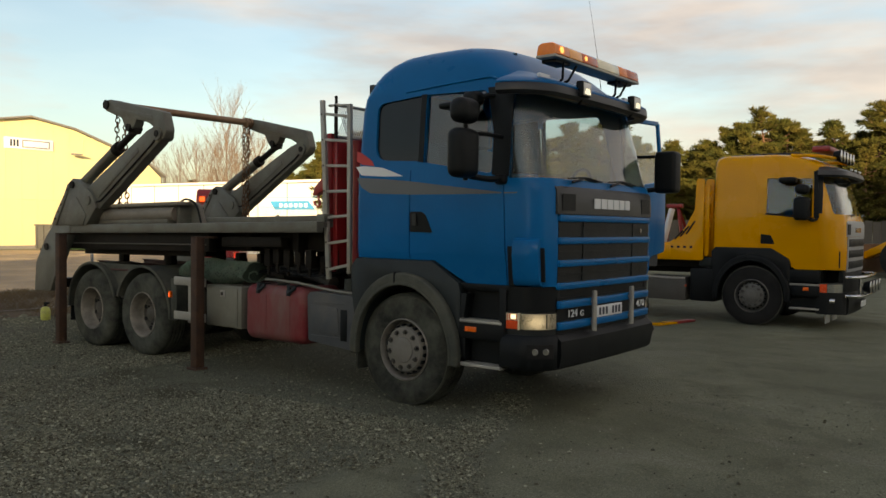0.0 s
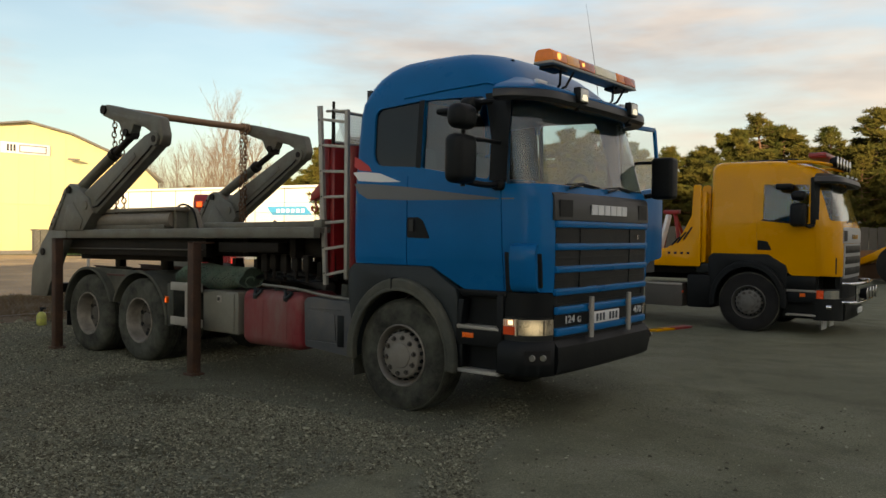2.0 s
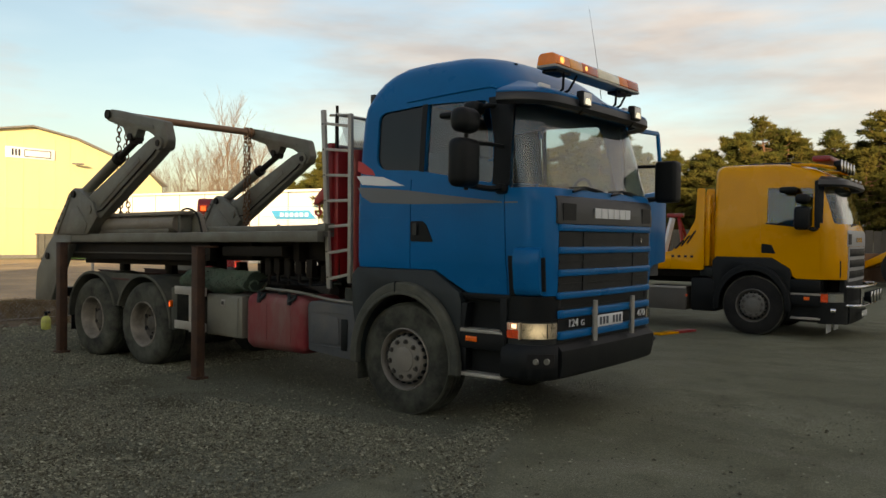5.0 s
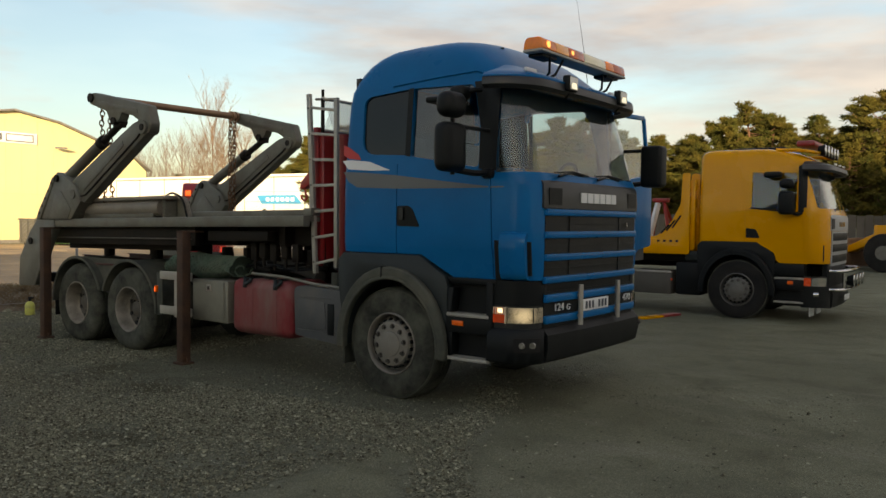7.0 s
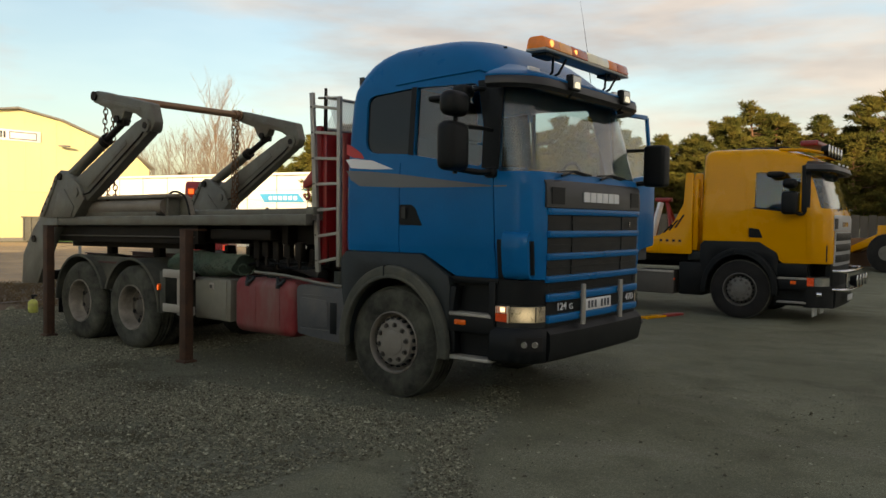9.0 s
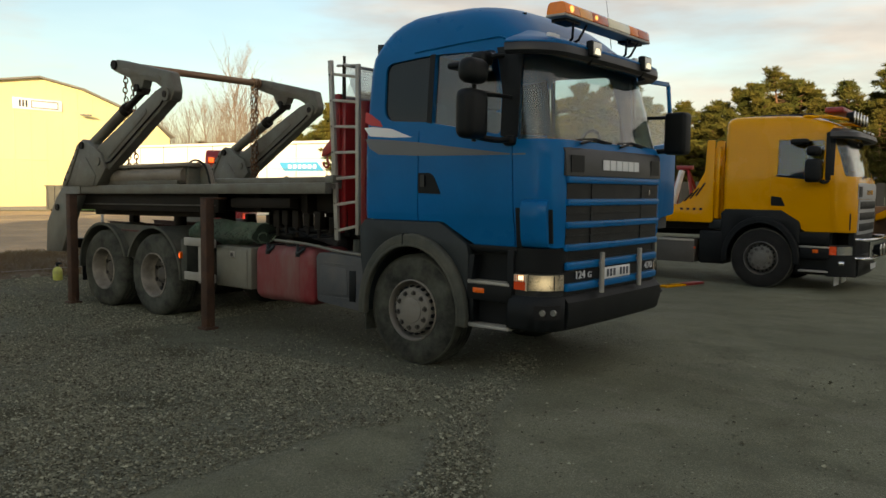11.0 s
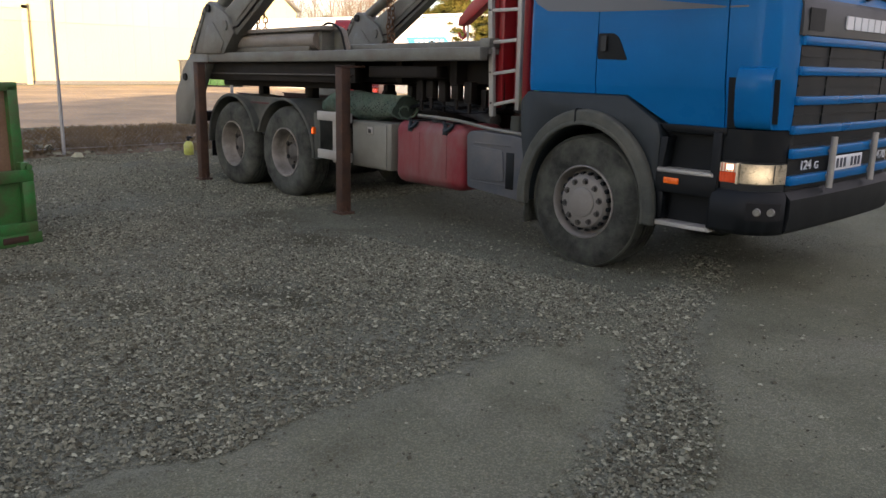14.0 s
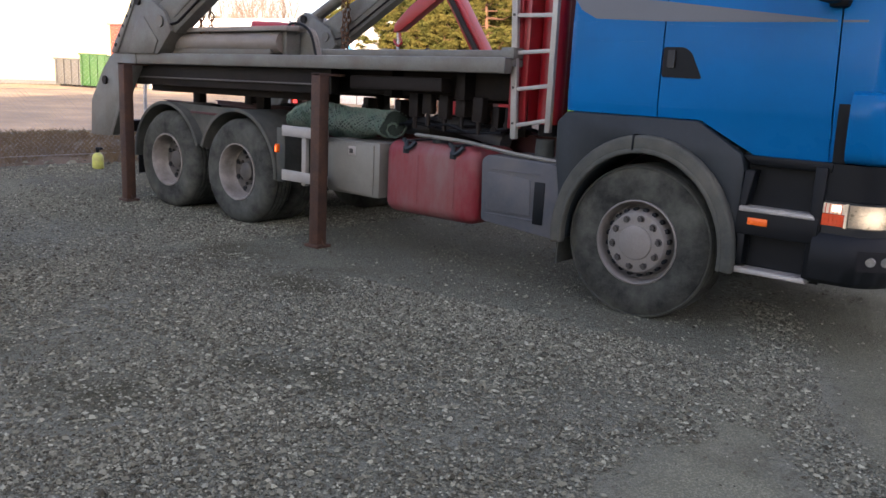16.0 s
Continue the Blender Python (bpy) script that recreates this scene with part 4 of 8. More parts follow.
def side_mirror(cab, far=False):
    """Two dark mirror housings on arms beside the door, and a kerb mirror above it."""
    f = (lambda y: 2 * CY - y) if far else (lambda y: y)
    dx = 0.22 if far else 0.0
    def bx(x0, x1, y0, y1, z0, z1, bv):
        return box(x0 + dx, x1 + dx, min(f(y0), f(y1)), max(f(y0), f(y1)), z0, z1, bv, 4)
    arm = part("mirror_arm", tube(smooth_line([(1.05, f(0.14), 2.13), (1.02 + dx, f(-0.05), 2.10), (0.93 + dx, f(-0.24), 2.12)]), 0.026), M["black"], cab, "black mirror bracket")
    part("upper_arm", tube([(1.04, f(0.16), 2.47), (0.98 + dx, f(-0.05), 2.48), (0.92 + dx, f(-0.26), 2.48)], 0.018), M["black"], arm)
    part("mount", box(0.98, 1.10, min(f(0.04), f(0.16)), max(f(0.04), f(0.16)), 2.06, 2.15, 0.03), M["black"], arm)
    part("spine", rod((0.92 + dx, f(-0.28), 2.08), (0.92 + dx, f(-0.28), 2.72), 0.02), M["black"], arm)
    big = part("mirror_housing", bx(0.84, 1.02, -0.47, -0.18, 2.10, 2.51, 0.07), M["black"], arm, "dusty black mirror housing")
    part("mirror_glass", bx(0.836, 0.846, -0.395, -0.255, 2.19, 2.43, 0.0), M["mirror"], big)
    small = part("wide_mirror_housing", bx(0.85, 1.03, -0.46, -0.19, 2.55, 2.76, 0.075), M["black"], arm, "dusty black mirror housing")
    part("mirror_glass", bx(0.847, 0.857, -0.38, -0.27, 2.63, 2.68, 0.0), M["mirror"], small)
    kerb = part("kerb_mirror", merged(bx(0.52, 0.84, -0.16, 0.06, 2.72, 2.775, 0.026), bx(0.70, 0.86, -0.06, 0.10, 2.75, 2.87, 0.045)), M["black"], arm, "black kerb mirror hood")
    part("kerb_arm", tube([(0.80 + dx, f(0.0), 2.80), (0.88, f(0.10), 2.84), (0.92, f(0.15), 2.84)], 0.022), M["black"], kerb)
    return arm


def driver_door(T):
    """The far door, swung open on its front hinge, with its own mirrors."""
    D = part("driver_door", prism(round_poly([(0.0, 1.17), (-0.02, 2.12), (-0.90, 2.24), (-1.05, 2.26), (-1.05, 1.42), (-0.72, 1.38), (-0.42, 1.19)], 0.04, 3), "y", -0.06, 0.0, 0.012), M["blue"], T, "blue driver's door standing open")
    frame = [(-0.03, 2.12), (-0.10, 2.54), (-0.20, 2.90), (-1.02, 2.93), (-1.03, 2.26)]
    for (x0, z0), (x1, z1) in zip(frame, frame[1:]):
        part("window_frame", bar((x0, -0.035 - 0.09 * (z0 - 2.1), z0), (x1, -0.035 - 0.09 * (z1 - 2.1), z1), 0.05, 0.04, 0.006, (0, 1, 0)), M["blue"], D, "blue window frame")
    g = bmesh.new()
    g.faces.new([g.verts.new((x, -0.035 - 0.09 * (z - 2.1), z)) for x, z in frame])
    g2 = bmesh.ops.extrude_face_region(g, geom=g.faces[:])
    bmesh.ops.translate(g, vec=(0, 0.005, 0), verts=[v for v in g2["geom"] if isinstance(v, bmesh.types.BMVert)])
    part("door_glass", g, M["glass"], D, "clear door window").visible_shadow = False
    part("inner_trim", box(-1.0, -0.05, -0.10, -0.06, 1.25, 2.15, 0.02), M["interior"], D)
    part("mirror_bracket", tube(smooth_line([(-0.03, 0.0, 2.13), (-0.06, 0.20, 2.10), (-0.13, 0.38, 2.12)]), 0.026), M["black"], D)
    part("mirror_bracket", tube([(-0.06, 0.0, 2.46), (-0.13, 0.38, 2.46)], 0.018), M["black"], D)
    part("mirror_housing", box(-0.25, -0.07, 0.30, 0.54, 2.07, 2.51, 0.04, 4), M["black"], D, "black mirror housing")
    D.matrix_basis = pose(1.10, 2 * CY - 0.088, 0, 0, 0, -92)


def wiper(cab, y0, y1):
    w = part("wiper", tube([(1.50, y0, 2.09), (1.47, (y0 + y1) / 2, 2.135), (1.455, y1, 2.11)], 0.011, 6), M["black"], cab, "black wiper")
    part("blade", tube([(1.49, y0 - 0.05, 2.12), (1.475, y0 + 0.28, 2.145), (1.47, y0 + 0.62, 2.12)], 0.008, 6), M["black"], w)


def front_fender(truck, far=False, mat="fender"):
    f = (lambda a, b: (2 * CY - b, 2 * CY - a)) if far else (lambda a, b: (a, b))
    def oval(rx, rz, a0, a1, n=22):
        return [(-0.02 + rx * math.cos(radians(a)), 0.51 + rz * math.sin(radians(a))) for a in [a0 + (a1 - a0) * k / n for k in range(n + 1)]]
    y0, y1 = f(0.06, 0.52)
    fender = part("front_fender", prism(oval(0.58, 0.635, 184, -5) + [(0.62, 0.46), (0.63, 1.10), (0.60, 1.19), (0.30, 1.375), (-0.66, 1.375), (-0.735, 1.30), (-0.73, 1.06), (-0.69, 0.82), (-0.655, 0.46)], "y", y0, y1, 0.012), M[mat], truck, "dusty dark grey plastic wheel arch")
    y0, y1 = f(-0.012, 0.07)
    part("arch_lip", prism(oval(0.67, 0.75, -6, 186) + oval(0.575, 0.63, 186, -6), "y", y0, y1, 0.024, 3), M["fender_dusty" if mat == "fender" else mat], fender, "rounded arch lip")
    y0, y1 = f(-0.018, 0.05)
    part("arch_edge", prism(oval(0.600, 0.664, -6, 186) + oval(0.570, 0.628, 186, -6), "y", y0, y1, 0.012, 3), M["fender_dusty" if mat == "fender" else mat], fender, "dusty worn arch edge")
    y0, y1 = f(0.52, 0.56)
    part("arch_liner", prism(oval(0.575, 0.63, 184, -5) + [(0.55, 0.46), (-0.59, 0.46)], "y", y0, y1), M["black"], fender)
    y0, y1 = f(-0.018, 0.07)
    part("arch_joint", box(-0.105, -0.09, y0, y1, 1.150, 1.262, 0.004), M["black"], fender, "dark joint in the arch lip")


def step_well(truck, far=False):
    f = (lambda a, b: (2 * CY - b, 2 * CY - a)) if far else (lambda a, b: (a, b))
    y0, y1 = f(0.17, 0.55)
    well = part("step_well", box(0.55, 1.12, y0, y1, 0.44, 1.20), M["black"], truck, "black plastic step well")
    y0, y1 = f(0.085, 0.20)
    part("door_sill_panel", prism([(0.60, 1.19), (1.13, 1.19), (1.13, 1.13), (0.66, 1.13)], "y", y0, y1, 0.01), M["black"], well)
    y0, y1 = f(0.06, 0.18)
    part("upper_panel", prism([(0.60, 0.60), (0.64, 1.10), (0.70, 1.10), (0.66, 0.86), (1.10, 0.86), (1.10, 0.70), (0.62, 0.70)], "y", y0, y1, 0.01), M["black"], well)
    y0, y1 = f(0.07, 0.18)
    part("lower_panel", prism([(0.60, 0.50), (0.60, 0.70), (0.68, 0.70), (0.68, 0.50)], "y", y0, y1, 0.008), M["black"], well)
    part("side_post", box(1.04, 1.11, y0, y1, 0.48, 1.16, 0.01), M["black"], well)
    for z in (0.845, 0.455):
        y0, y1 = f(0.045, 0.22)
        tread = part("step_tread", prism([(0.63, z + 0.03), (1.06, z + 0.03), (1.08, z), (0.63, z - 0.002)], "y", y0, y1, 0.008), M["alu"], well, "ribbed aluminium step")
        rib = None
        for k in range(20):
            x = 0.645 + k * 0.021
            if rib is None:
                rib = part("rib", box(-0.005, 0.005, y0 - 0.002, y0 + 0.02, 0, 0.006), M["alu"], tread)
                rib.matrix_basis = pose(x, 0, z + 0.029, 0, 0, 0)
            else:
                again(rib, pose(x, 0, z + 0.029), tread)
    y0, y1 = f(0.048, 0.062)
    part("side_reflector", box(0.69, 0.81, y0, y1, 0.765, 0.81, 0.004), M["orange"], well, "orange reflector")


def headlamp(truck, far=False):
    lamp = part("headlamp", corner_strip([0.775, 0.78, 0.96, 0.97], 0.17, 0.70, -0.10, -0.005, 14, far), M["panel_dark"], truck, "lit headlamp unit in dark housing")
    part("lamp_surround", corner_strip([0.975, 1.08, 1.185], 0.17, 0.74, -0.06, -0.004, 14, far), M["black"], lamp, "black panel above the headlamp")
    part("indicator_lens", corner_strip([0.825, 0.893], 0.19, 0.33, 0.0, 0.012, 6, far), M["lamp_red"], lamp, "orange-red indicator lens")
    part("clear_lens", corner_strip([0.897, 0.957], 0.19, 0.33, 0.0, 0.012, 6, far), M["reflector"], lamp, "pale lens above the indicator")
    for k in range(6):
        part("lens_rib", corner_strip([0.827, 0.955], 0.200 + 0.022 * k, 0.204 + 0.022 * k, 0.011, 0.016, 2, far), M["lamp_red"], lamp)
    part("divider", corner_strip([0.820, 0.962], 0.333, 0.347, -0.002, 0.022, 3, far), M["reflector"], lamp, "pale divider")
    part("reflector", corner_strip([0.825, 0.957], 0.350, 0.68, -0.012, -0.002, 8, far), M["lamp_bowl"], lamp, "warm silver reflector lit by its bulb")
    part("bowl_rim", corner_strip([0.830, 0.836, 0.948, 0.954], 0.575, 0.585, -0.002, [0.0, 0.006, 0.006, 0.0], 3, far), M["panel_dark"], lamp)
    part("bulb", corner_strip([0.912, 0.948], 0.26, 0.31, 0.014, 0.018, 3, far), M["headlight"], lamp, "glowing side lamp")
    part("cover_glass", corner_strip([0.822, 0.87, 0.96], 0.345, 0.69, 0.018, 0.022, 10, far), M["lens"], lamp).visible_shadow = False


def chassis(truck, x0, x1, mat):
    for y in (CY - 0.38, CY + 0.38):
        part("chassis_rail", merged(merged(box(x0, x1, y - 0.005, y + 0.005, 0.85, 1.12), box(x0, x1, y - 0.04, y + 0.04, 1.11, 1.12)), box(x0, x1, y - 0.04, y + 0.04, 0.85, 0.86)), mat, truck, "dark red chassis rail")


def axle(truck, x):
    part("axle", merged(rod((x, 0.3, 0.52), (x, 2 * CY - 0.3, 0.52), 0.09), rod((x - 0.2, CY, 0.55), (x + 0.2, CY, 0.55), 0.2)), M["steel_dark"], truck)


def beacon_bar(truck):
    x, z, y0, y1 = 1.26, 3.235, 0.43, 2.13
    bar_ = part("beacon_bar", box(x - 0.10, x + 0.10, y0 - 0.01, y1 + 0.01, z - 0.055, z - 0.028, 0.010), M["alu"], truck, "amber and white warning light bar on the cab roof")
    cuts = [0.0, 0.15, 0.29, 0.47, 0.74, 0.85, 1.0]
    kinds = [("amber_lens", "amber", "amber plastic lens"), ("amber_lens", "amber_pale", "pale orange plastic lens"), ("amber_lens", "amber_red", "red-orange plastic lens"),
             ("white_lens", "lens_cream", "cream white plastic lens"), ("amber_lens", "amber", "amber plastic lens"), ("amber_lens", "amber_red", "red-orange plastic lens")]
    for k, (nm, mt, lb) in enumerate(kinds):
        a, c = y0 + (y1 - y0) * cuts[k], y0 + (y1 - y0) * cuts[k + 1]
        part(nm, prism(round_poly([(x - 0.10, z - 0.028), (x + 0.10, z - 0.028), (x + 0.085, z + 0.055), (x + 0.06, z + 0.075), (x - 0.06, z + 0.075), (x - 0.085, z + 0.055)], 0.015, 3), "y", a + 0.003, c - 0.003, 0.006), M[mt], bar_, lb)
    for y, s in ((0.11, 1.0), (0.56, 0.7)):
        part("lit_bulb", rod((x + 0.088, y0 + y, z + 0.018), (x + 0.098, y0 + y, z + 0.018), 0.030 * s), M["beacon_glow"], bar_, "glowing bulb")
    for y in (y0 + 0.20, y1 - 0.22):
        part("foot", box(x - 0.09, x + 0.06, y - 0.13, y + 0.13, z - 0.085, z - 0.055, 0.008), M["black"], bar_, "black bar foot")
    for y in (y0 + 0.32, y1 - 0.32):
        part("bracket", merged(tube([(x + 0.06, y - 0.12, z - 0.065), (x + 0.02, y - 0.06, z - 0.20), (x - 0.10, y + 0.02, z - 0.26)], 0.012), tube([(x + 0.06, y + 0.12, z - 0.065), (x + 0.02, y + 0.05, z - 0.20), (x - 0.10, y + 0.02, z - 0.26)], 0.012)), M["black"], bar_)


def work_lamp(parent, x, y, z):
    w = part("work_lamp", box(x - 0.07, x, y - 0.085, y + 0.085, z - 0.07, z + 0.07, 0.015), M["black"], parent, "square work lamp")
    part("lens", box(x, x + 0.006, y - 0.070, y + 0.070, z - 0.056, z + 0.056, 0.003), M["work_glass"], w, "pale lamp glass")
    part("glow", prism(round_poly([(y - 0.055, z - 0.048), (y + 0.055, z - 0.048), (y + 0.035, z + 0.005), (y - 0.035, z + 0.005)], 0.015, 3), "x", x + 0.006, x + 0.008), M["work_lit"], w, "lit lower part of the lamp")
    part("stay", rod((x - 0.05, y, z - 0.075), (x - 0.08, y, z - 0.13), 0.012), M["black"], w)


# ---- blue truck ----
def blue_cab(T):
    cab = cab_shell(T, M["blue"])
    # panel joints and pressed lines
    def joint(far):
        f = (lambda a, b: (2 * CY - b, 2 * CY - a)) if far else (lambda a, b: (a, b))
        y0, y1 = f(-0.3, 0.122)
        return [prism([(-0.001, 1.30), (0.009, 1.30), (0.009, 2.22), (-0.001, 2.22)], "y", y0, y1),
                prism([(1.095, 1.1), (1.106, 1.1), (1.062, 2.15), (1.051, 2.15)], "y", y0, y1)]
    def pressed():
        y0, y1 = -0.3, 0.0875
        return [box(-0.68, 0.28, y0, y1, 1.852, 1.862), box(-0.68, 0.30, y0, y1, 1.448, 1.456), prism([(-0.68, 1.985), (1.05, 1.925), (1.05, 1.933), (-0.68, 1.997)], "y", y0, y1)]
    cut(cab, joint(False) + pressed() + [prism([(0.03, 1.45), (0.03, 2.90), (0.86, 2.90), (1.045, 2.15), (1.045, 1.17), (0.66, 1.17), (0.34, 1.40)], "y", 2 * CY - 0.20, 3.2)])
    driver_door(T)
    interior(cab)
    for far in (False, True):
        part("side_window", side_sheet(SIDE_WINDOW, -0.030, -0.024, far), M["tint"], cab, "dark tinted side window")
        part("window_pillar", side_sheet([(0.095, 2.295), (0.155, 2.285), (0.155, 2.925), (0.095, 2.925)], 0.001, 0.006, far), M["black"], cab)
        if not far:
            part("door_window", side_sheet(DOOR_WINDOW, -0.030, -0.025, far), M["glass"], cab, "door window").visible_shadow = False
        part("front_pillar_trim", side_sheet([(0.935, 2.15), (1.04, 2.13), (0.97, 2.92), (0.845, 2.92), (0.935, 2.52)], 0.001, 0.006, far), M["black"], cab, "black pillar trim")
        if not far:
            pocket = part("door_handle", side_sheet(round_poly([(0.012, 1.64), (0.285, 1.635), (0.20, 1.80), (0.15, 1.83), (0.012, 1.83)], 0.02), 0.001, 0.006, far), M["black"], cab, "black recessed door handle")
            part("grip", side_sheet(round_poly([(0.05, 1.70), (0.10, 1.70), (0.10, 1.81), (0.05, 1.81)], 0.01), 0.008, 0.024, far), M["panel_dark"], pocket)
        part("red_flash", side_sheet([(-0.70, 2.43), (-0.64, 2.41), (-0.50, 2.33), (-0.46, 2.275), (-0.62, 2.295), (-0.70, 2.33)], 0.001, 0.003, far), M["stripe_red"], cab, "red stripe")
        part("white_flash", side_sheet([(-0.71, 2.275), (-0.60, 2.28), (-0.35, 2.255), (-0.08, 2.165), (-0.35, 2.17), (-0.63, 2.19)], 0.001, 0.003, far), M["stripe_white"], cab, "white stripe")
        if not far:
            part("grey_flash", side_sheet([(-0.69, 2.165), (-0.40, 2.15), (0.0, 2.115), (0.55, 2.05), (1.04, 1.995), (1.04, 1.985), (0.55, 1.985), (0.0, 1.99), (-0.50, 2.01), (-0.62, 2.07)], 0.0008, 0.0026, far), M["stripe_grey"], cab, "grey stripe")
        part("grey_flash", corner_strip([1.983, 1.989, 1.995], 0.165, 0.30, 0.0008, 0.0026, 6, far), M["stripe_grey"], cab, "grey stripe")
        part("roof_gutter", tube([(x, (CY - cab_section(z)[3] - 0.004) if not far else (CY + cab_section(z)[3] + 0.004), z) for x, z in ((-0.10, 2.965), (0.4, 3.0), (0.85, 3.02), (0.93, 2.99))], 0.012, 6), M["blue"], cab)
        # air deflector at the corner
        part("deflector_slot", corner_strip([1.19, 1.50, 1.53], 0.215, 0.285, -0.002, 0.012, 5, far), M["black"], cab, "black vertical slot")
        part("deflector", corner_strip([1.19, 1.21, 1.26, 1.46, 1.54, 1.585, 1.60], 0.285, 0.52, 0.0, [0.004, 0.034, 0.048, 0.052, 0.046, 0.028, 0.002], 8, far), M["blue"], cab, "blue corner deflector")
        part("deflector_slot", corner_strip([1.23, 1.52], 0.52, 0.555, 0.0, 0.014, 4, far), M["black"], cab, "black vertical slot")
        if not far:
            side_mirror(cab)
    part("a_pillar_trim", corner_strip([2.13, 2.5, 2.82, 2.86], 0.08, 0.215, 0.002, 0.008, 12), M["black"], cab, "black pillar trim")
    part("a_pillar_trim", corner_strip([2.13, 2.5, 2.82, 2.86], 0.08, 0.215, 0.002, 0.008, 12, True), M["black"], cab, "black pillar trim")
    # sun visor
    visor = part("sun_visor", visor_shell(2.88, [(2.850, 0.10), (2.832, 0.17), (2.832, 0.200), (2.850, 0.216), (2.905, 0.214), (2.922, 0.200), (2.935, 0.10)]), M["blue_dark"], cab, "dark smoked sun visor")
    part("visor_top", visor_shell(2.90, [(2.918, 0.216), (2.930, 0.214), (2.955, 0.175), (2.990, 0.08), (3.025, -0.02), (3.07, -0.12)], thick=0.006), M["blue"], visor, "blue upper edge of the visor")
    work_lamp(visor, 1.50, 0.745, 2.925)
    work_lamp(visor, 1.50, 1.795, 2.93)
    for y in (0.40, 2 * CY - 0.40):
        part("roof_marker", box(1.235, 1.275, y - 0.085, y + 0.085, 2.995, 3.035, 0.01), M["stripe_white"], cab, "pale roof marker lamp")
    part("roof_hatch", prism([(-0.34, 3.38), (0.46, 3.38), (0.44, 3.412), (0.30, 3.440), (-0.20, 3.436)], "y", CY - 0.46, CY + 0.46, 0.010), M["black"], cab, "dark roof hatch")
    part("air_horn", merged(rod((0.80, 0.62, 3.24), (0.80, 0.62, 3.29), 0.010), rod((0.78, 0.62, 3.29), (0.83, 0.62, 3.29), 0.016)), M["black"], cab)
    part("aerial", tube([(1.02, 1.95, 3.14), (0.98, 1.93, 3.5), (0.90, 1.88, 4.1)], [0.004, 0.0025, 0.001], 5), M["nut"], cab, "thin grey aerial")
    beacon_bar(cab)
    # grille
    y0, y1 = 0.31, 2 * CY - 0.31
    grille = part("grille", front_strip([1.16, 1.5, 1.83], y0, y1, -0.04, 0.004, 26), M["grille_dark"], cab, "black slatted grille with blue bars")
    panel = part("badge_panel", front_strip([1.81, 1.90, 2.02, 2.05], y0 - 0.04, y1 + 0.04, -0.03, [0.022, 0.022, 0.016, 0.0], 26), M["panel_dark"], cab, "dark grey panel below the windscreen")
    for yy in (y0 + 0.13, y1 - 0.13):
        part("air_inlet", front_strip([1.84, 1.855, 1.97, 1.985], yy - 0.105, yy + 0.105, 0.020, 0.026, 8), M["black"], panel, "dark air inlet")
    for k in range(6):
        yy = 1.24 + (k - 2.5) * 0.124
        part("badge_letter", front_strip([1.868, 1.958], yy - 0.052, yy + 0.052, 0.022, 0.032, 3), M["stripe_white"], panel, "silver badge block")
    for z in (1.775, 1.58, 1.385, 1.19):
        part("grille_bar", bevelled(front_strip([z - 0.03, z + 0.03], y0 - 0.005, y1 + 0.005, -0.02, 0.03, 26), 0.010, 2, 40), M["blue"], grille, "blue grille bar")
    for z in (1.68, 1.483, 1.288):
        part("slat", front_strip([z - 0.006, z + 0.006], y0, y1, 0.0, 0.012, 20), M["grille_dark"], grille)
    for yy in (y0 + 0.41, y1 - 0.41):
        part("grille_post", front_strip([1.18, 1.78], yy - 0.012, yy + 0.012, 0.0, 0.014, 2), M["grille_dark"], grille)
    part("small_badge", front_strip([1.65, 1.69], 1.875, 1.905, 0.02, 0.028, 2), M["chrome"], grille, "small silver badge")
    wiper(cab, 0.50, 1.05)
    wiper(cab, 1.25, 1.80)
    part("sill", front_strip([1.08, 1.19], 0.30, 2 * CY - 0.30, -0.08, -0.01, 26), M["black"], cab, "black recess below the grille")
    # bumper
    bumper = part("bumper", bevelled(corner_strip([0.475, 0.50, 0.60, 0.72, 0.775], 0.18, 0.72, -0.12, [0.015, 0.042, 0.058, 0.053, 0.01], 16), 0.0), M["black"], T, "black plastic bumper")
    part("bumper_corner", corner_strip([0.475, 0.50, 0.60, 0.72, 0.775], 0.18, 0.72, -0.12, [0.015, 0.042, 0.058, 0.053, 0.01], 16, True), M["black"], bumper)
    part("bumper_middle", front_strip([0.475, 0.50, 0.60, 0.72, 0.775], 0.30, 2 * CY - 0.30, -0.10, [0.015, 0.046, 0.065, 0.06, 0.01], 26), M["black"], bumper)
    for far in (False, True):
        fog = part("fog_lamp", corner_strip([0.585, 0.705], 0.44, 0.68, 0.045, 0.062, 8, far), M["tyre_dark"], bumper, "fog lamp unit")
        for s in (0.515, 0.61):
            p = along_corner(0.62, s, 0.064)
            d = (along_corner(0.62, s, 0.090) - p)
            a, b = (p.x, p.y), (p.x + d.x * 0.5, p.y + d.y * 0.5)
            if far:
                a, b = (a[0], 2 * CY - a[1]), (b[0], 2 * CY - b[1])
            part("lamp_glass", rod((*a, 0.645), (*b, 0.645), 0.029, 0.025, 18), M["fog_glass"], fog, "round lamp glass")
        headlamp(T, far)
        front_fender(T, far)
        step_well(T, far)
    lower = part("lower_grille", front_strip([0.75, 1.09], 0.32, 2 * CY - 0.32, -0.06, 0.0, 26), M["black"], T, "black lower grille with blue bars and lettering")
    for z in (1.03, 0.845):
        part("blue_bar", bevelled(front_strip([z - 0.034, z + 0.034], 0.32, 2 * CY - 0.32, -0.02, 0.035, 26), 0.010, 2, 40), M["blue"], lower, "blue bar")
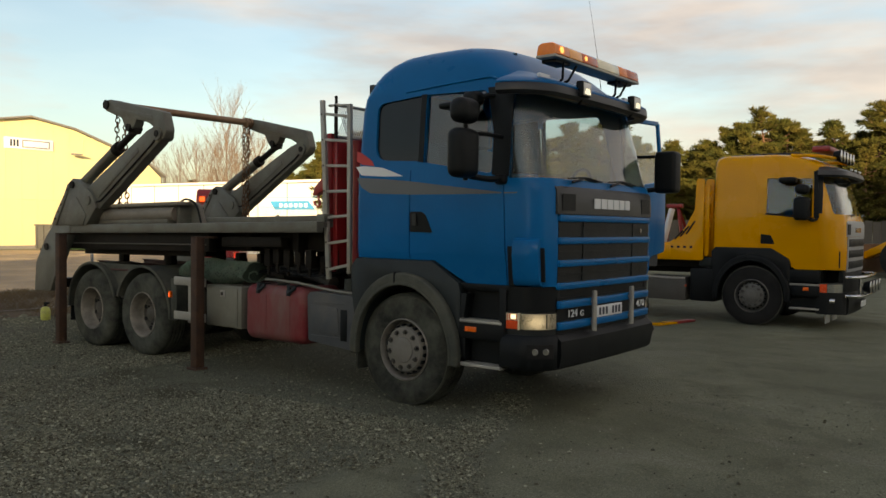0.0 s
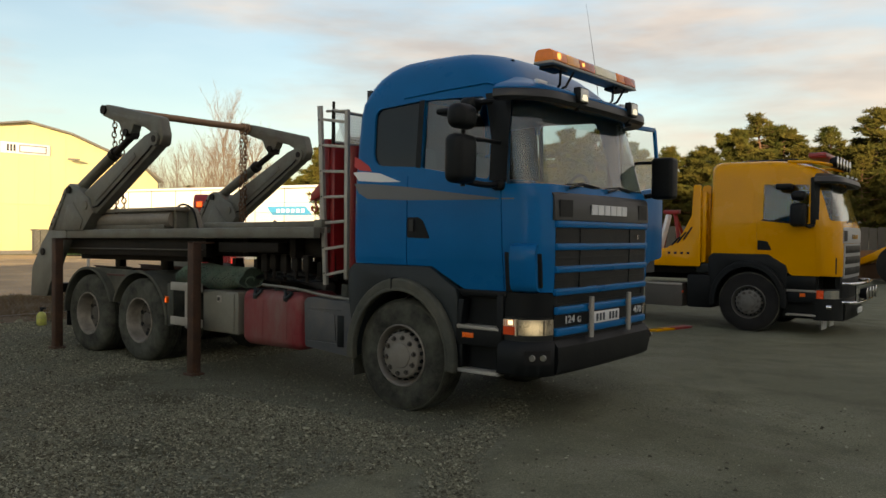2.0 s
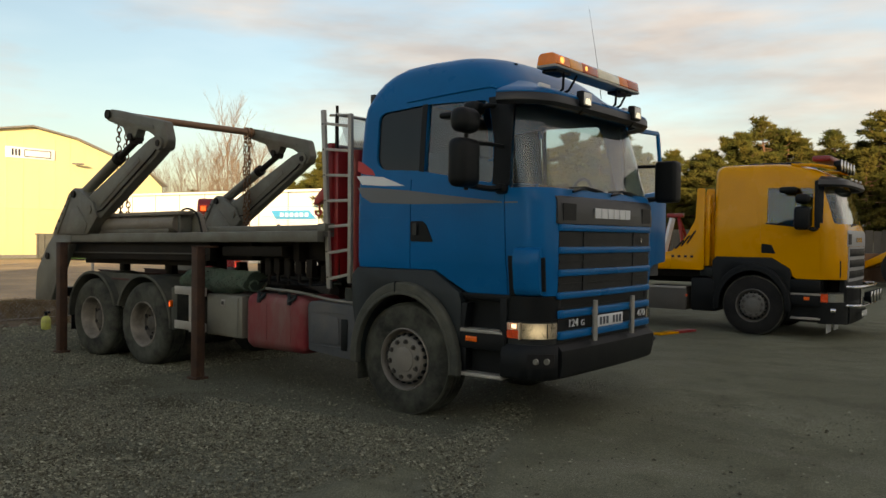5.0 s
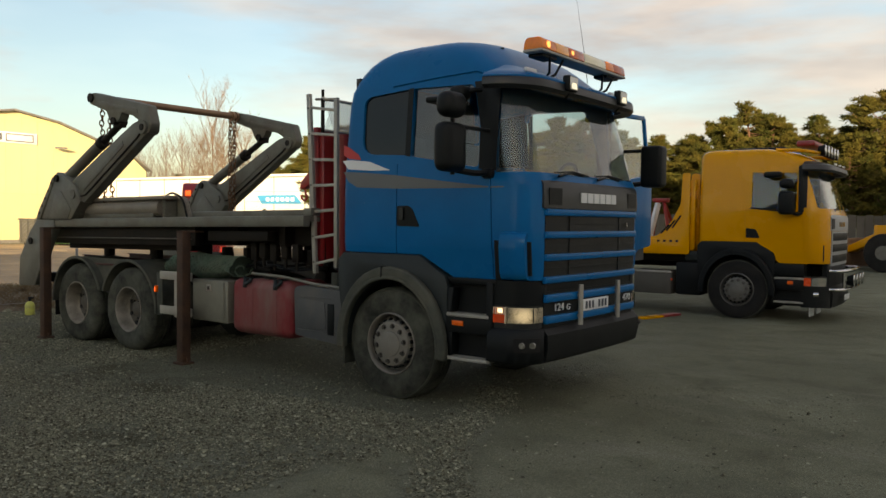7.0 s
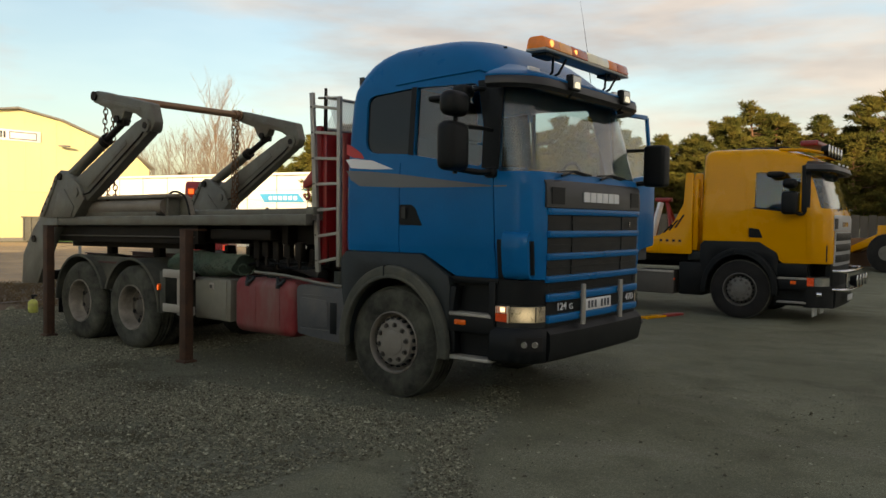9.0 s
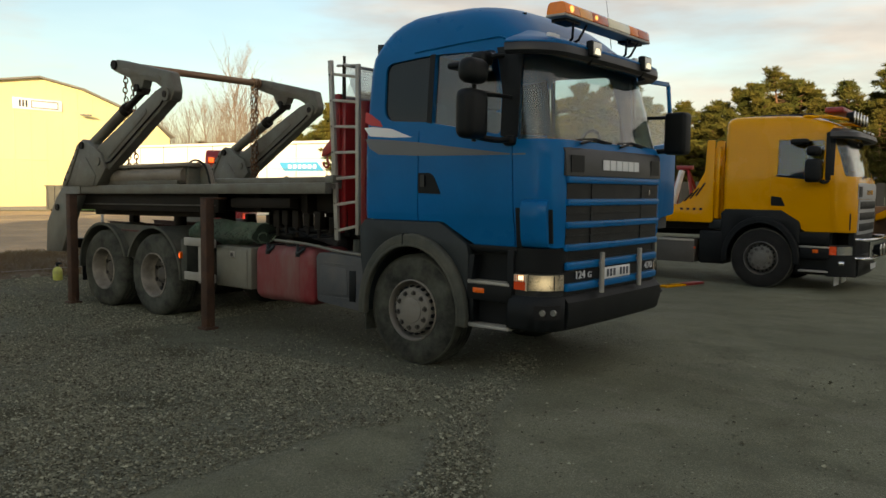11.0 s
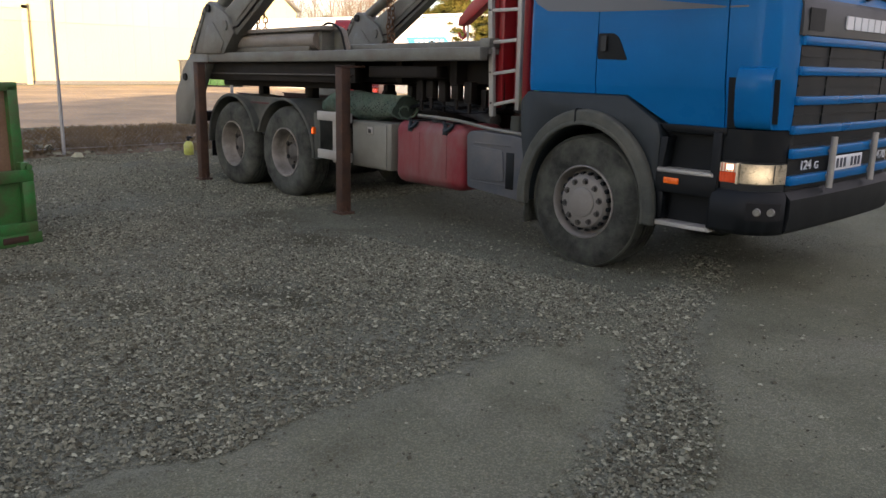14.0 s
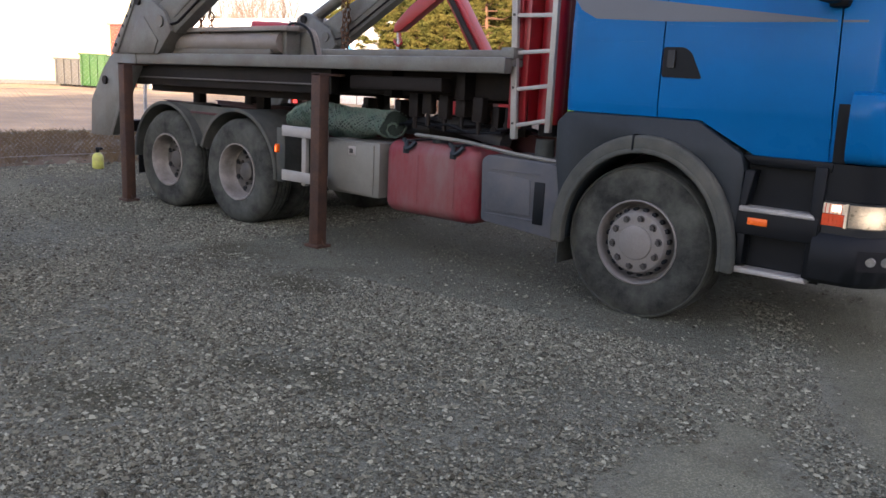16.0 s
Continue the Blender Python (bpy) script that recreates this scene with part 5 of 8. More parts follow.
    lettering("G", 0.075, 0.004, Matrix.Translation((1.498, 0.715, 0.932)) @ Matrix(((0, 0, 1, 0), (1, 0, 0, 0), (0, 1, 0, 0), (0, 0, 0, 1))) @ Matrix.Diagonal((1.3, 1, 1, 1)), M["stripe_white"], lower, "silver model letter")
    lettering("124", 0.095, 0.004, Matrix.Translation((1.490, 0.555, 0.94)) @ Matrix(((0, 0, 1, 0), (1, 0, 0, 0), (0, 1, 0, 0), (0, 0, 0, 1))) @ Matrix.Diagonal((1.3, 1, 1, 1)), M["stripe_white"], lower, "silver model number")
    lettering("470", 0.095, 0.004, Matrix.Translation((1.488, 1.97, 0.935)) @ Matrix(((0, 0, 1, 0), (1, 0, 0, 0), (0, 1, 0, 0), (0, 0, 0, 1))) @ Matrix.Diagonal((1.3, 1, 1, 1)), M["stripe_white"], lower, "silver model number")
    plate = part("number_plate", box(1.522, 1.532, 0.94, 1.46, 0.878, 0.985, 0.006), M["stripe_white"], lower, "white number plate with plain dark bars")
    for k in range(7):
        if k != 3:
            y = 0.99 + k * 0.066
            part("plate_bar", box(1.532, 1.535, y - 0.01, y + 0.028, 0.898, 0.966), M["sign_dark"], plate)
    for y in (0.85, 1.627):
        g = part("guard_tube", merged(rod((1.55, y, 0.765), (1.55, y, 1.13), 0.024, None, 14), merged(rod((1.47, y, 0.845), (1.55, y, 0.845), 0.014), rod((1.47, y, 1.03), (1.55, y, 1.03), 0.014))), M["alu"], lower, "steel guard tube")
    return cab


def ladder(T):
    """A narrow ladder that stands flat against the side, between the deck and the cab."""
    a0, a1, b0, b1 = Vector((-1.19, 0.20, 1.13)), Vector((-1.30, 0.20, 3.00)), Vector((-0.89, 0.20, 1.20)), Vector((-0.90, 0.20, 2.93))
    L = part("ladder", bar(a0, a1, 0.05, 0.04, 0.004, (0, 1, 0)), M["alu"], T, "pale aluminium ladder behind the cab")
    part("stile", bar(b0, b1, 0.045, 0.04, 0.004, (0, 1, 0)), M["alu"], L)
    for k in range(7):
        t = (0.10 + k * 0.275) / 1.89
        part("rung", bar(a0.lerp(a1, t), b0.lerp(b1, t), 0.024, 0.030, 0.004), M["alu"], L)
    for k in range(7):
        p = a0.lerp(a1, (0.12 + k * 0.27) / 1.89)
        part("rivet", rod((p.x, 0.172, p.z), (p.x, 0.182, p.z), 0.010, None, 8), M["nut"], L)


def headboard(T):
    hb = part("headboard", box(-1.22, -1.15, 0.27, 2.19, 1.25, 2.62, 0.02), M["red"], T, "red steel headboard with mesh screen")
    part("hydraulic_tank", rod((-1.03, 0.44, 1.25), (-1.03, 0.44, 2.58), 0.10, None, 28), M["red"], hb, "red upright cylinder")
    part("tank_cap", rod((-1.03, 0.44, 1.16), (-1.03, 0.44, 1.25), 0.08, None, 20), M["steel_dark"], hb)
    part("side_post", box(-1.30, -1.22, 0.25, 0.35, 1.2, 2.66, 0.012), M["red"], hb, "red steel post")
    part("pipe", rod((-1.16, 0.30, 1.2), (-1.20, 0.30, 3.05), 0.016), M["steel_dark"], hb)
    for z in (2.62, 2.95):
        part("mesh_rail", rod((-1.16, 0.26, z), (-1.16, 2.2, z), 0.018), M["alu"], hb)
    part("corner_rail", rod((-1.26, 0.26, 2.95), (-0.96, 0.26, 2.93), 0.014), M["alu"], hb)
    for y in (0.26, 2.2):
        part("mesh_post", rod((-1.16, y, 2.60), (-1.16, y, 2.95), 0.02), M["steel_dark"], hb)
    b = bmesh.new()
    for k in range(-16, 70):
        for s in (0, 1):
            y0 = 0.28 + k * 0.03
            p0, p1 = Vector((-1.16, y0, 2.63)), Vector((-1.16, y0 + 0.16, 2.94))
            if s:
                p0, p1 = Vector((-1.16, y0 + 0.16, 2.63)), Vector((-1.16, y0, 2.94))
            if min(p0.y, p1.y) > 0.26 and max(p0.y, p1.y) < 2.2:
                bar(p0, p1, 0.005, 0.008, 0, (1, 0, 0), b)
    part("wire_mesh", b, M["stripe_white"], hb, "pale expanded metal mesh", smooth=0)


def sheared(bm):
    """Follows the deck's slight rise towards the cab."""
    for v in bm.verts:
        v.co.z += 0.014 * (v.co.x + 6.25)
    return bm


def chain(parent, p0, p1, label, link=0.085):
    p0, p1 = Vector(p0), Vector(p1)
    d = p1 - p0
    n = max(2, int(d.length / (link * 0.72)))
    pts = []
    for k in range(16):
        a = 2 * math.pi * k / 16
        pts.append((0.026 * math.cos(a), 0, 0.5 * link * math.sin(a)))
    mesh = mesh_of("chain_link", tube(pts, 0.0085, 6, None, True), M["chain"])
    q = d.to_track_quat("Z", "Y").to_matrix().to_4x4()
    for k in range(n):
        o = new("chain_link", mesh)
        o.parent = parent
        sway = 0.006 * math.sin(k * 1.3)
        o.matrix_basis = Matrix.Translation(p0 + d * ((k + 0.5) / n) + Vector((sway, sway, 0))) @ q @ Matrix.Rotation(radians(90 * (k % 2) + 40 + 8 * math.sin(k * 2.1)), 4, "Z")
        if label and k == 0:
            o["label"] = label


def arm_side(T, y):
    """One lifting arm with its foot, lifting cylinder, folding head and chain."""
    w = 0.085
    foot = part("arm_foot", prism([(-6.70, 1.655), (-6.60, 1.80), (-6.20, 2.25), (-6.08, 2.31), (-5.94, 2.27), (-5.60, 2.10), (-5.48, 1.90), (-5.74, 1.655)], "y", y - w - 0.03, y + w + 0.03, 0.012), M["steel_grey"], T, "dusty grey steel arm foot")
    part("foot_pin", rod((-6.08, y - w - 0.06, 2.22), (-6.08, y + w + 0.06, 2.22), 0.05), M["steel_dark"], foot)
    part("arm_pin", rod((-5.66, y - w - 0.05, 2.0), (-5.66, y + w + 0.05, 2.0), 0.06), M["steel_grey"], foot)
    part("foot_rib", prism([(-6.60, 1.66), (-6.53, 1.66), (-6.14, 2.22), (-6.20, 2.24)], "y", y - w - 0.045, y - w - 0.025, 0.004), M["steel_grey"], foot)
    part("foot_plate", prism([(-6.30, 1.66), (-5.80, 1.66), (-5.72, 1.80), (-5.98, 2.05), (-6.14, 2.0)], "y", y - w - 0.042, y - w - 0.028, 0.004), M["steel_grey"], foot)
    for k in range(5):
        part("bolt", rod((-6.56 + 0.085 * k, y - w - 0.03, 1.74 + 0.105 * k), (-6.56 + 0.085 * k, y - w - 0.05, 1.74 + 0.105 * k), 0.020, None, 6), M["steel_dark"], foot)
    arm = part("lifting_arm", prism([(-5.82, 2.16), (-5.62, 1.92), (-5.46, 1.88), (-4.06, 2.70), (-3.98, 2.77), (-4.02, 2.88), (-4.14, 2.92), (-4.32, 2.87)], "y", y - 0.075, y + 0.075, 0.02), M["steel_grey"], T, "dusty grey steel lifting arm")
    part("elbow_pin", rod((-4.07, y - 0.11, 2.81), (-4.07, y + 0.11, 2.81), 0.042), M["steel_dark"], arm)
    part("elbow_eye", rod((-4.07, y - 0.10, 2.81), (-4.07, y + 0.10, 2.81), 0.085, None, 20), M["steel_grey"], arm)
    part("weld_strap", prism([(-5.50, 2.10), (-5.46, 2.04), (-4.5, 2.60), (-4.53, 2.66)], "y", y - 0.083, y - 0.073, 0.003), M["steel_grey"], arm)
    part("hose_line", tube([(-5.60, y - 0.085, 1.96), (-5.40, y - 0.085, 1.99), (-4.2, y - 0.085, 2.68), (-4.1, y - 0.085, 2.76)], 0.012, 6), M["steel_dark"], arm)
    head = part("arm_head", prism(round_poly([(-5.36, 3.33), (-5.20, 3.335), (-3.99, 3.08), (-3.91, 2.84), (-3.98, 2.73), (-4.13, 2.75), (-4.19, 2.90), (-4.32, 2.97), (-4.58, 3.03), (-4.62, 2.94), (-4.74, 2.90), (-4.85, 2.93), (-4.92, 3.07), (-5.12, 3.13), (-5.33, 3.20)], 0.03, 2), "y", y - 0.065, y + 0.065, 0.012), M["steel_grey"], T, "dusty grey folding arm head")
    part("tip_roller", rod((-5.28, y - 0.09, 3.27), (-5.28, y + 0.09, 3.27), 0.062), M["steel_dark"], head)
    part("head_strap", prism([(-5.10, 3.22), (-5.08, 3.16), (-4.20, 2.99), (-4.22, 3.05)], "y", y - 0.073, y - 0.063, 0.003), M["steel_grey"], head)
    cyl = part("lifting_cylinder", rod((-6.08, y + 0.02, 2.22), (-5.16, y + 0.02, 2.68), 0.072), M["steel_grey"], T, "dusty grey hydraulic cylinder")
    part("collar", rod((-5.20, y + 0.02, 2.66), (-5.12, y + 0.02, 2.70), 0.082), M["steel_dark"], cyl)
    part("rod", rod((-5.14, y + 0.02, 2.69), (-4.74, y + 0.02, 2.89), 0.045), M["steel_dark"], cyl, "dull steel piston rod")
    part("clevis", merged(rod((-4.74, y - 0.09, 2.93), (-4.74, y + 0.10, 2.93), 0.05), box(-4.84, -4.66, y - 0.03, y + 0.07, 2.85, 3.0, 0.02)), M["steel_dark"], cyl)
    return head


def skip_gear(T):
    deck = part("deck_beam", sheared(box(-6.70, -1.20, 0.03, 0.13, 1.545, 1.662, 0.012)), M["steel_grey"], T, "grey steel deck side beam")
    part("deck_beam", sheared(box(-6.70, -1.20, 2 * CY - 0.13, 2 * CY - 0.03, 1.545, 1.662, 0.012)), M["steel_grey"], T)
    part("deck_plate", sheared(box(-6.70, -1.20, 0.13, 2 * CY - 0.13, 1.60, 1.650)), M["steel_grey"], T, "worn grey steel deck plate")
    part("deck_rail", sheared(box(-3.95, -1.20, 0.42, 0.56, 1.652, 1.735, 0.012)), M["steel_grey"], T)
    part("deck_rail", sheared(box(-3.95, -1.20, 2 * CY - 0.56, 2 * CY - 0.42, 1.652, 1.735, 0.012)), M["steel_grey"], T)
    part("deck_front_plate", sheared(box(-1.32, -1.20, 0.14, 2 * CY - 0.14, 1.655, 1.74, 0.01)), M["steel_grey"], T)
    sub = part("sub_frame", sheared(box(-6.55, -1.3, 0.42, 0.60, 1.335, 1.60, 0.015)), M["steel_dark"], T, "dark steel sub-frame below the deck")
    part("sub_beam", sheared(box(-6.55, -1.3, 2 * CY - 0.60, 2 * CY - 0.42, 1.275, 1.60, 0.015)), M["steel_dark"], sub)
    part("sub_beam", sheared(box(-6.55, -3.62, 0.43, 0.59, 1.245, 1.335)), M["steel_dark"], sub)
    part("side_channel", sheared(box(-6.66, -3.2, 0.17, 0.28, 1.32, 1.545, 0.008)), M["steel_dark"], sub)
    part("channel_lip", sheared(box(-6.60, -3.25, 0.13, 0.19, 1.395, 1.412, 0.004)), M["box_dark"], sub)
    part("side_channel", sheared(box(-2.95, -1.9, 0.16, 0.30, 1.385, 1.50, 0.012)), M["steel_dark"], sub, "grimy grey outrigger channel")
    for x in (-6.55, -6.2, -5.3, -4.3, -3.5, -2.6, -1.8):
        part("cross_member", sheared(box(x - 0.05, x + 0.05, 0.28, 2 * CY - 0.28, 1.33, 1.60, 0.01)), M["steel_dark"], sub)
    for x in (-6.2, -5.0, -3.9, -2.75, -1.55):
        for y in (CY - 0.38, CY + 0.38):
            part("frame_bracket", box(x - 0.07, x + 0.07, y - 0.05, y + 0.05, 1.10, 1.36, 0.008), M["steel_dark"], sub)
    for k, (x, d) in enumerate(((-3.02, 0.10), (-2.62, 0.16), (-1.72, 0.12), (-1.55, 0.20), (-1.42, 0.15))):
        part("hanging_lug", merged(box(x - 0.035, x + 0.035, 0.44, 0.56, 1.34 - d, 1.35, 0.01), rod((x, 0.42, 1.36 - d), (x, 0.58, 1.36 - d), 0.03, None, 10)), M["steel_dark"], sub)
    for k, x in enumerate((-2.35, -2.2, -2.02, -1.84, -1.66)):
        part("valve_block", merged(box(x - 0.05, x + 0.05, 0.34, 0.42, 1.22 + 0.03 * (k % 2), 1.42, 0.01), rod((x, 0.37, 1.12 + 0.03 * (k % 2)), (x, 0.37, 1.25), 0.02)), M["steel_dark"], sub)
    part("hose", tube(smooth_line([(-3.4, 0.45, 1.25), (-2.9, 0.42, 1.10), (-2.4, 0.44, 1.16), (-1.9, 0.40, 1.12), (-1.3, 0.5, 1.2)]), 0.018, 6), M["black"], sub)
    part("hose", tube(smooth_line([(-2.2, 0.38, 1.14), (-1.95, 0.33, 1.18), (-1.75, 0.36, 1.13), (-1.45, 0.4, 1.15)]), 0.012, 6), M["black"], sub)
    # tail
    for y in (0.02, 2 * CY - 0.10):
        tail = part("tail_plate", prism(round_poly([(-6.68, 1.66), (-6.20, 1.66), (-6.20, 1.50), (-6.36, 1.30), (-6.74, 0.70), (-7.24, 0.68), (-7.20, 1.10), (-6.90, 1.48)], 0.04, 3), "y", y, y + 0.09, 0.008), M["steel_grey"], T, "grey steel tail plate")
        part("tail_rib", prism([(-6.78, 0.72), (-6.72, 0.72), (-6.32, 1.40), (-6.40, 1.40)], "y", y - 0.012, y, 0.003), M["steel_grey"], tail)
        part("tail_pin", rod((-6.86, y - 0.02, 1.34), (-6.86, y, 1.34), 0.05), M["steel_dark"], tail)
    part("tail_beam", box(-7.15, -6.95, 0.12, 2 * CY - 0.12, 0.72, 0.86, 0.02), M["steel_dark"], T, "dark rear underrun beam")
    # tipping cylinder under its guard, with hoses
    guard = part("cylinder_guard", sheared(box(-6.20, -3.80, 0.15, 0.36, 1.888, 1.935, 0.008)), M["steel_pale"], T, "grey cylinder guard plate on the deck")
    part("guard_end", sheared(box(-3.94, -3.88, 0.22, 0.40, 1.655, 1.90, 0.01)), M["steel_grey"], guard)
    part("guard_end", sheared(box(-6.10, -6.04, 0.17, 0.40, 1.655, 1.90, 0.01)), M["steel_grey"], guard)
    part("tipping_cylinder", sheared(rod((-6.18, 0.25, 1.785), (-3.94, 0.25, 1.785), 0.104, None, 28)), M["steel_pale"], guard, "dusty grey cylinder")
    part("cradle", sheared(box(-6.18, -4.06, 0.17, 0.34, 1.655, 1.73, 0.006)), M["steel_grey"], guard)
    part("end_plate", sheared(prism([(-4.02, 1.93), (-3.82, 1.91), (-3.64, 1.78), (-3.56, 1.655), (-4.02, 1.655)], "y", 0.40, 0.42, 0.003)), M["steel_grey"], guard)
    for k in range(3):
        part("hose", tube(smooth_line([(-4.02, 0.27 + 0.03 * k, 1.92 - 0.05 * k), (-3.85, 0.29 + 0.03 * k, 2.00 - 0.04 * k), (-3.66, 0.31 + 0.03 * k, 1.93), (-3.58, 0.33 + 0.03 * k, 1.70)]), 0.013, 8), M["black"] if k == 0 else M["steel_pale"], guard, "hydraulic hose")
    # arms
    YR, YL = 0.12, 2.50
    hr, hl = arm_side(T, YR), arm_side(T, YL)
    bar_ = part("cross_bar", rod((-5.24, YR, 3.275), (-5.24, YL, 3.275), 0.050), M["steel_worn"], T, "worn rusty cross bar between the arms")
    for yy in (YL - 0.20, YL - 0.12):
        part("collar", rod((-5.24, yy, 3.275), (-5.24, yy + 0.035, 3.275), 0.075, None, 18), M["steel_worn"], bar_, "worn rusty collar")
    chain(hr, (-5.18, YR + 0.02, 3.16), (-5.20, YR + 0.08, 1.90), "rusty steel chain")
    chain(hr, (-5.06, YR + 0.06, 3.06), (-5.07, YR + 0.10, 1.90), "rusty steel chain")
    for dy in (-0.20, -0.12):
        chain(hl, (-5.25, YL + dy, 3.24), (-5.28, YL + dy * 0.9, 1.80), "rusty steel chain")
    chain(hl, (-5.20, YL - 0.16, 3.24), (-5.22, YL - 0.15, 2.78), "rusty steel chain")
    part("lashing_ring", tube([(-2.35 + 0.028 * math.cos(a), 0.5, 1.765 + 0.035 * math.sin(a)) for a in [2 * math.pi * k / 14 for k in range(14)]], 0.010, 6, None, True), M["steel_dark"], T)
    # support legs
    for x in (-3.065, -6.24):
        channel = [(x - 0.055, -0.03), (x - 0.055, -0.14), (x + 0.055, -0.14), (x + 0.055, -0.03), (x + 0.043, -0.03), (x + 0.043, -0.128), (x - 0.043, -0.128), (x - 0.043, -0.03)]
        leg = part("support_leg", prism(channel, "z", 0.03, 1.545, 0.003), M["rust"], T, "rusty brown steel support leg")
        part("foot_plate", box(x - 0.09, x + 0.09, -0.17, 0.0, 0.0, 0.028, 0.006), M["rust"], leg)
        part("gusset", prism([(x + 0.055, 0.03), (x + 0.088, 0.03), (x + 0.055, 0.09)], "y", -0.09, -0.075), M["rust"], leg)
        part("top_plate", box(x - 0.06, x + 0.06, -0.14, 0.16, 1.525, 1.547, 0.003), M["rust"], leg)
    for x in (-3.065, -6.24):
        part("support_leg", box(x - 0.055, x + 0.055, 2 * CY, 2 * CY + 0.11, 0.0, 1.545, 0.004), M["rust"], T)


def mudguard(T, cx, far=False, a0=-2, a1=182):
    f = (lambda a, b: (2 * CY - b, 2 * CY - a)) if far else (lambda a, b: (a, b))
    y0, y1 = f(0.075, 0.66)
    g = part("mudguard", arch_band(cx, 0.53, 0.595, 0.62, a0, a1, y0, y1, 28, 0.004), M["fender_dusty"], T, "dusty grey round mudguard")
    y0, y1 = f(0.055, 0.09)
    part("mudguard_lip", arch_band(cx, 0.53, 0.592, 0.632, a0, a1, y0, y1, 28, 0.010), M["fender_dusty"], g)
    y0, y1 = f(0.64, 0.66)
    part("mudguard_back", prism(arc(cx, 0.53, 0.62, 0, 180, 24), "y", y0, y1), M["black"], g)


def blue_truck():
    T = thing("skip_loader_truck", "blue skip loader truck with dusty grey lifting arms, parked on gravel", "truck")
    blue_cab(T)
    front_wheel(T, -0.05, 0.085, 1)
    front_wheel(T, -0.05, 2.375, -1)
    for x, a0, a1 in ((-4.46, -2, 162), (-5.71, 18, 182)):
        rear_wheel(T, x, 0.075, 1)
        rear_wheel(T, x, 2.385, -1)
        mudguard(T, x, False, a0, a1)
        mudguard(T, x, True, a0, a1)
        axle(T, x)
    axle(T, -0.05)
    # web plate between the two arches, with a red-brown beam along it
    web = [(-4.46 + 0.62 * math.cos(radians(a)), 0.53 + 0.62 * math.sin(radians(a))) for a in range(95, 166, 5)]
    web += [(-5.71 + 0.62 * math.cos(radians(a)), 0.53 + 0.62 * math.sin(radians(a))) for a in range(15, 86, 5)]
    plate = part("mudguard_web", prism(web, "y", 0.16, 0.175), M["fender_dusty"], T, "dusty grey plate between the mudguards")
    part("web_rib", box(-5.36, -4.86, 0.150, 0.162, 1.055, 1.08, 0.003), M["frame_red"], plate, "red-brown rib")
    part("mudguard_apron", box(-3.84, -3.72, 0.075, 0.09, 0.50, 1.02, 0.003), M["fender_dusty"], T)
    part("mudguard_end", box(-6.34, -6.325, 0.10, 0.60, 0.30, 0.56, 0.004), M["tyre_dark"], T, "black rubber flap")
    chassis(T, -6.9, 1.0, M["frame_red"])
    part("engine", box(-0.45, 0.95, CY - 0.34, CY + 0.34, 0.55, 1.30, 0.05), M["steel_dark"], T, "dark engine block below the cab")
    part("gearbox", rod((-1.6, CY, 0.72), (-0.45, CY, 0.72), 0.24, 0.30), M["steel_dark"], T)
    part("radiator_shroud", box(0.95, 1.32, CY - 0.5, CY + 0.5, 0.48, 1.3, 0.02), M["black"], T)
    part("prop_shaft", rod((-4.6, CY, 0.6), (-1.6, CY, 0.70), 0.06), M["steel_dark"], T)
    skip_gear(T)
    ladder(T)
    headboard(T)
    lamp = part("side_lamp", box(-3.765, -3.735, -0.01, 0.03, 0.79, 0.87, 0.006), M["orange"], T, "small lit orange side lamp")
    part("lamp_glow", box(-3.758, -3.742, -0.014, -0.009, 0.80, 0.85), M["sidelight"], lamp)
    for z in (0.95, 0.53):
        part("side_guard", box(-3.72, -3.10, 0.035, 0.065, z, z + 0.10, 0.008), M["alu"], T, "aluminium side guard rail")
    part("guard_upright", box(-3.47, -3.41, 0.065, 0.11, 0.5, 1.05, 0.006), M["alu"], T)
    tb = part("toolbox", box(-3.15, -2.50, 0.10, 0.62, 0.50, 0.98, 0.012), M["box_alu"], T, "dusty metal toolbox")
    part("toolbox_door", box(-3.09, -2.56, 0.085, 0.10, 0.52, 0.96, 0.008), M["box_alu"], tb)
    lk = part("lock", box(-2.86, -2.77, 0.074, 0.086, 0.85, 0.93, 0.006), M["alu"], tb, "metal latch")
    part("catch", box(-2.84, -2.80, 0.066, 0.075, 0.87, 0.91, 0.004), M["nut"], lk)
    tank = part("fuel_tank", box(-2.44, -1.44, 0.08, 0.70, 0.41, 1.03, 0.11, 5), M["tank_red"], T, "dusty red fuel tank")
    for x in (-2.18, -1.68):
        part("tank_strap", merged(box(x - 0.035, x + 0.035, 0.10, 0.66, 1.026, 1.040, 0.004), box(x - 0.03, x + 0.03, 0.072, 0.084, 0.93, 0.99, 0.003)), M["fender"], tank, "dark strap")
    for x in (-2.18, -1.68):
        part("strap_end", tube(smooth_line([(x - 0.10, 0.16, 1.035), (x - 0.02, 0.10, 1.02), (x + 0.03, 0.065, 0.97), (x + 0.09, 0.10, 1.03)]), 0.02, 6), M["fender"], tank, "dark rag of strap")
    part("filler_cap", rod((-1.95, 0.25, 1.02), (-1.95, 0.25, 1.07), 0.07, None, 20), M["fender"], tank)
    for x in (-2.05, -1.66):
        part("tank_seam", box(x - 0.008, x + 0.008, 0.075, 0.09, 0.52, 0.93, 0.004), M["tank_red"], tank)
    part("air_pipe", tube(smooth_line([(-2.15, 0.16, 1.085), (-1.6, 0.14, 1.07), (-1.15, 0.16, 1.02), (-0.72, 0.20, 0.99)]), 0.017, 8), M["box_alu"], T, "pale metal pipe")
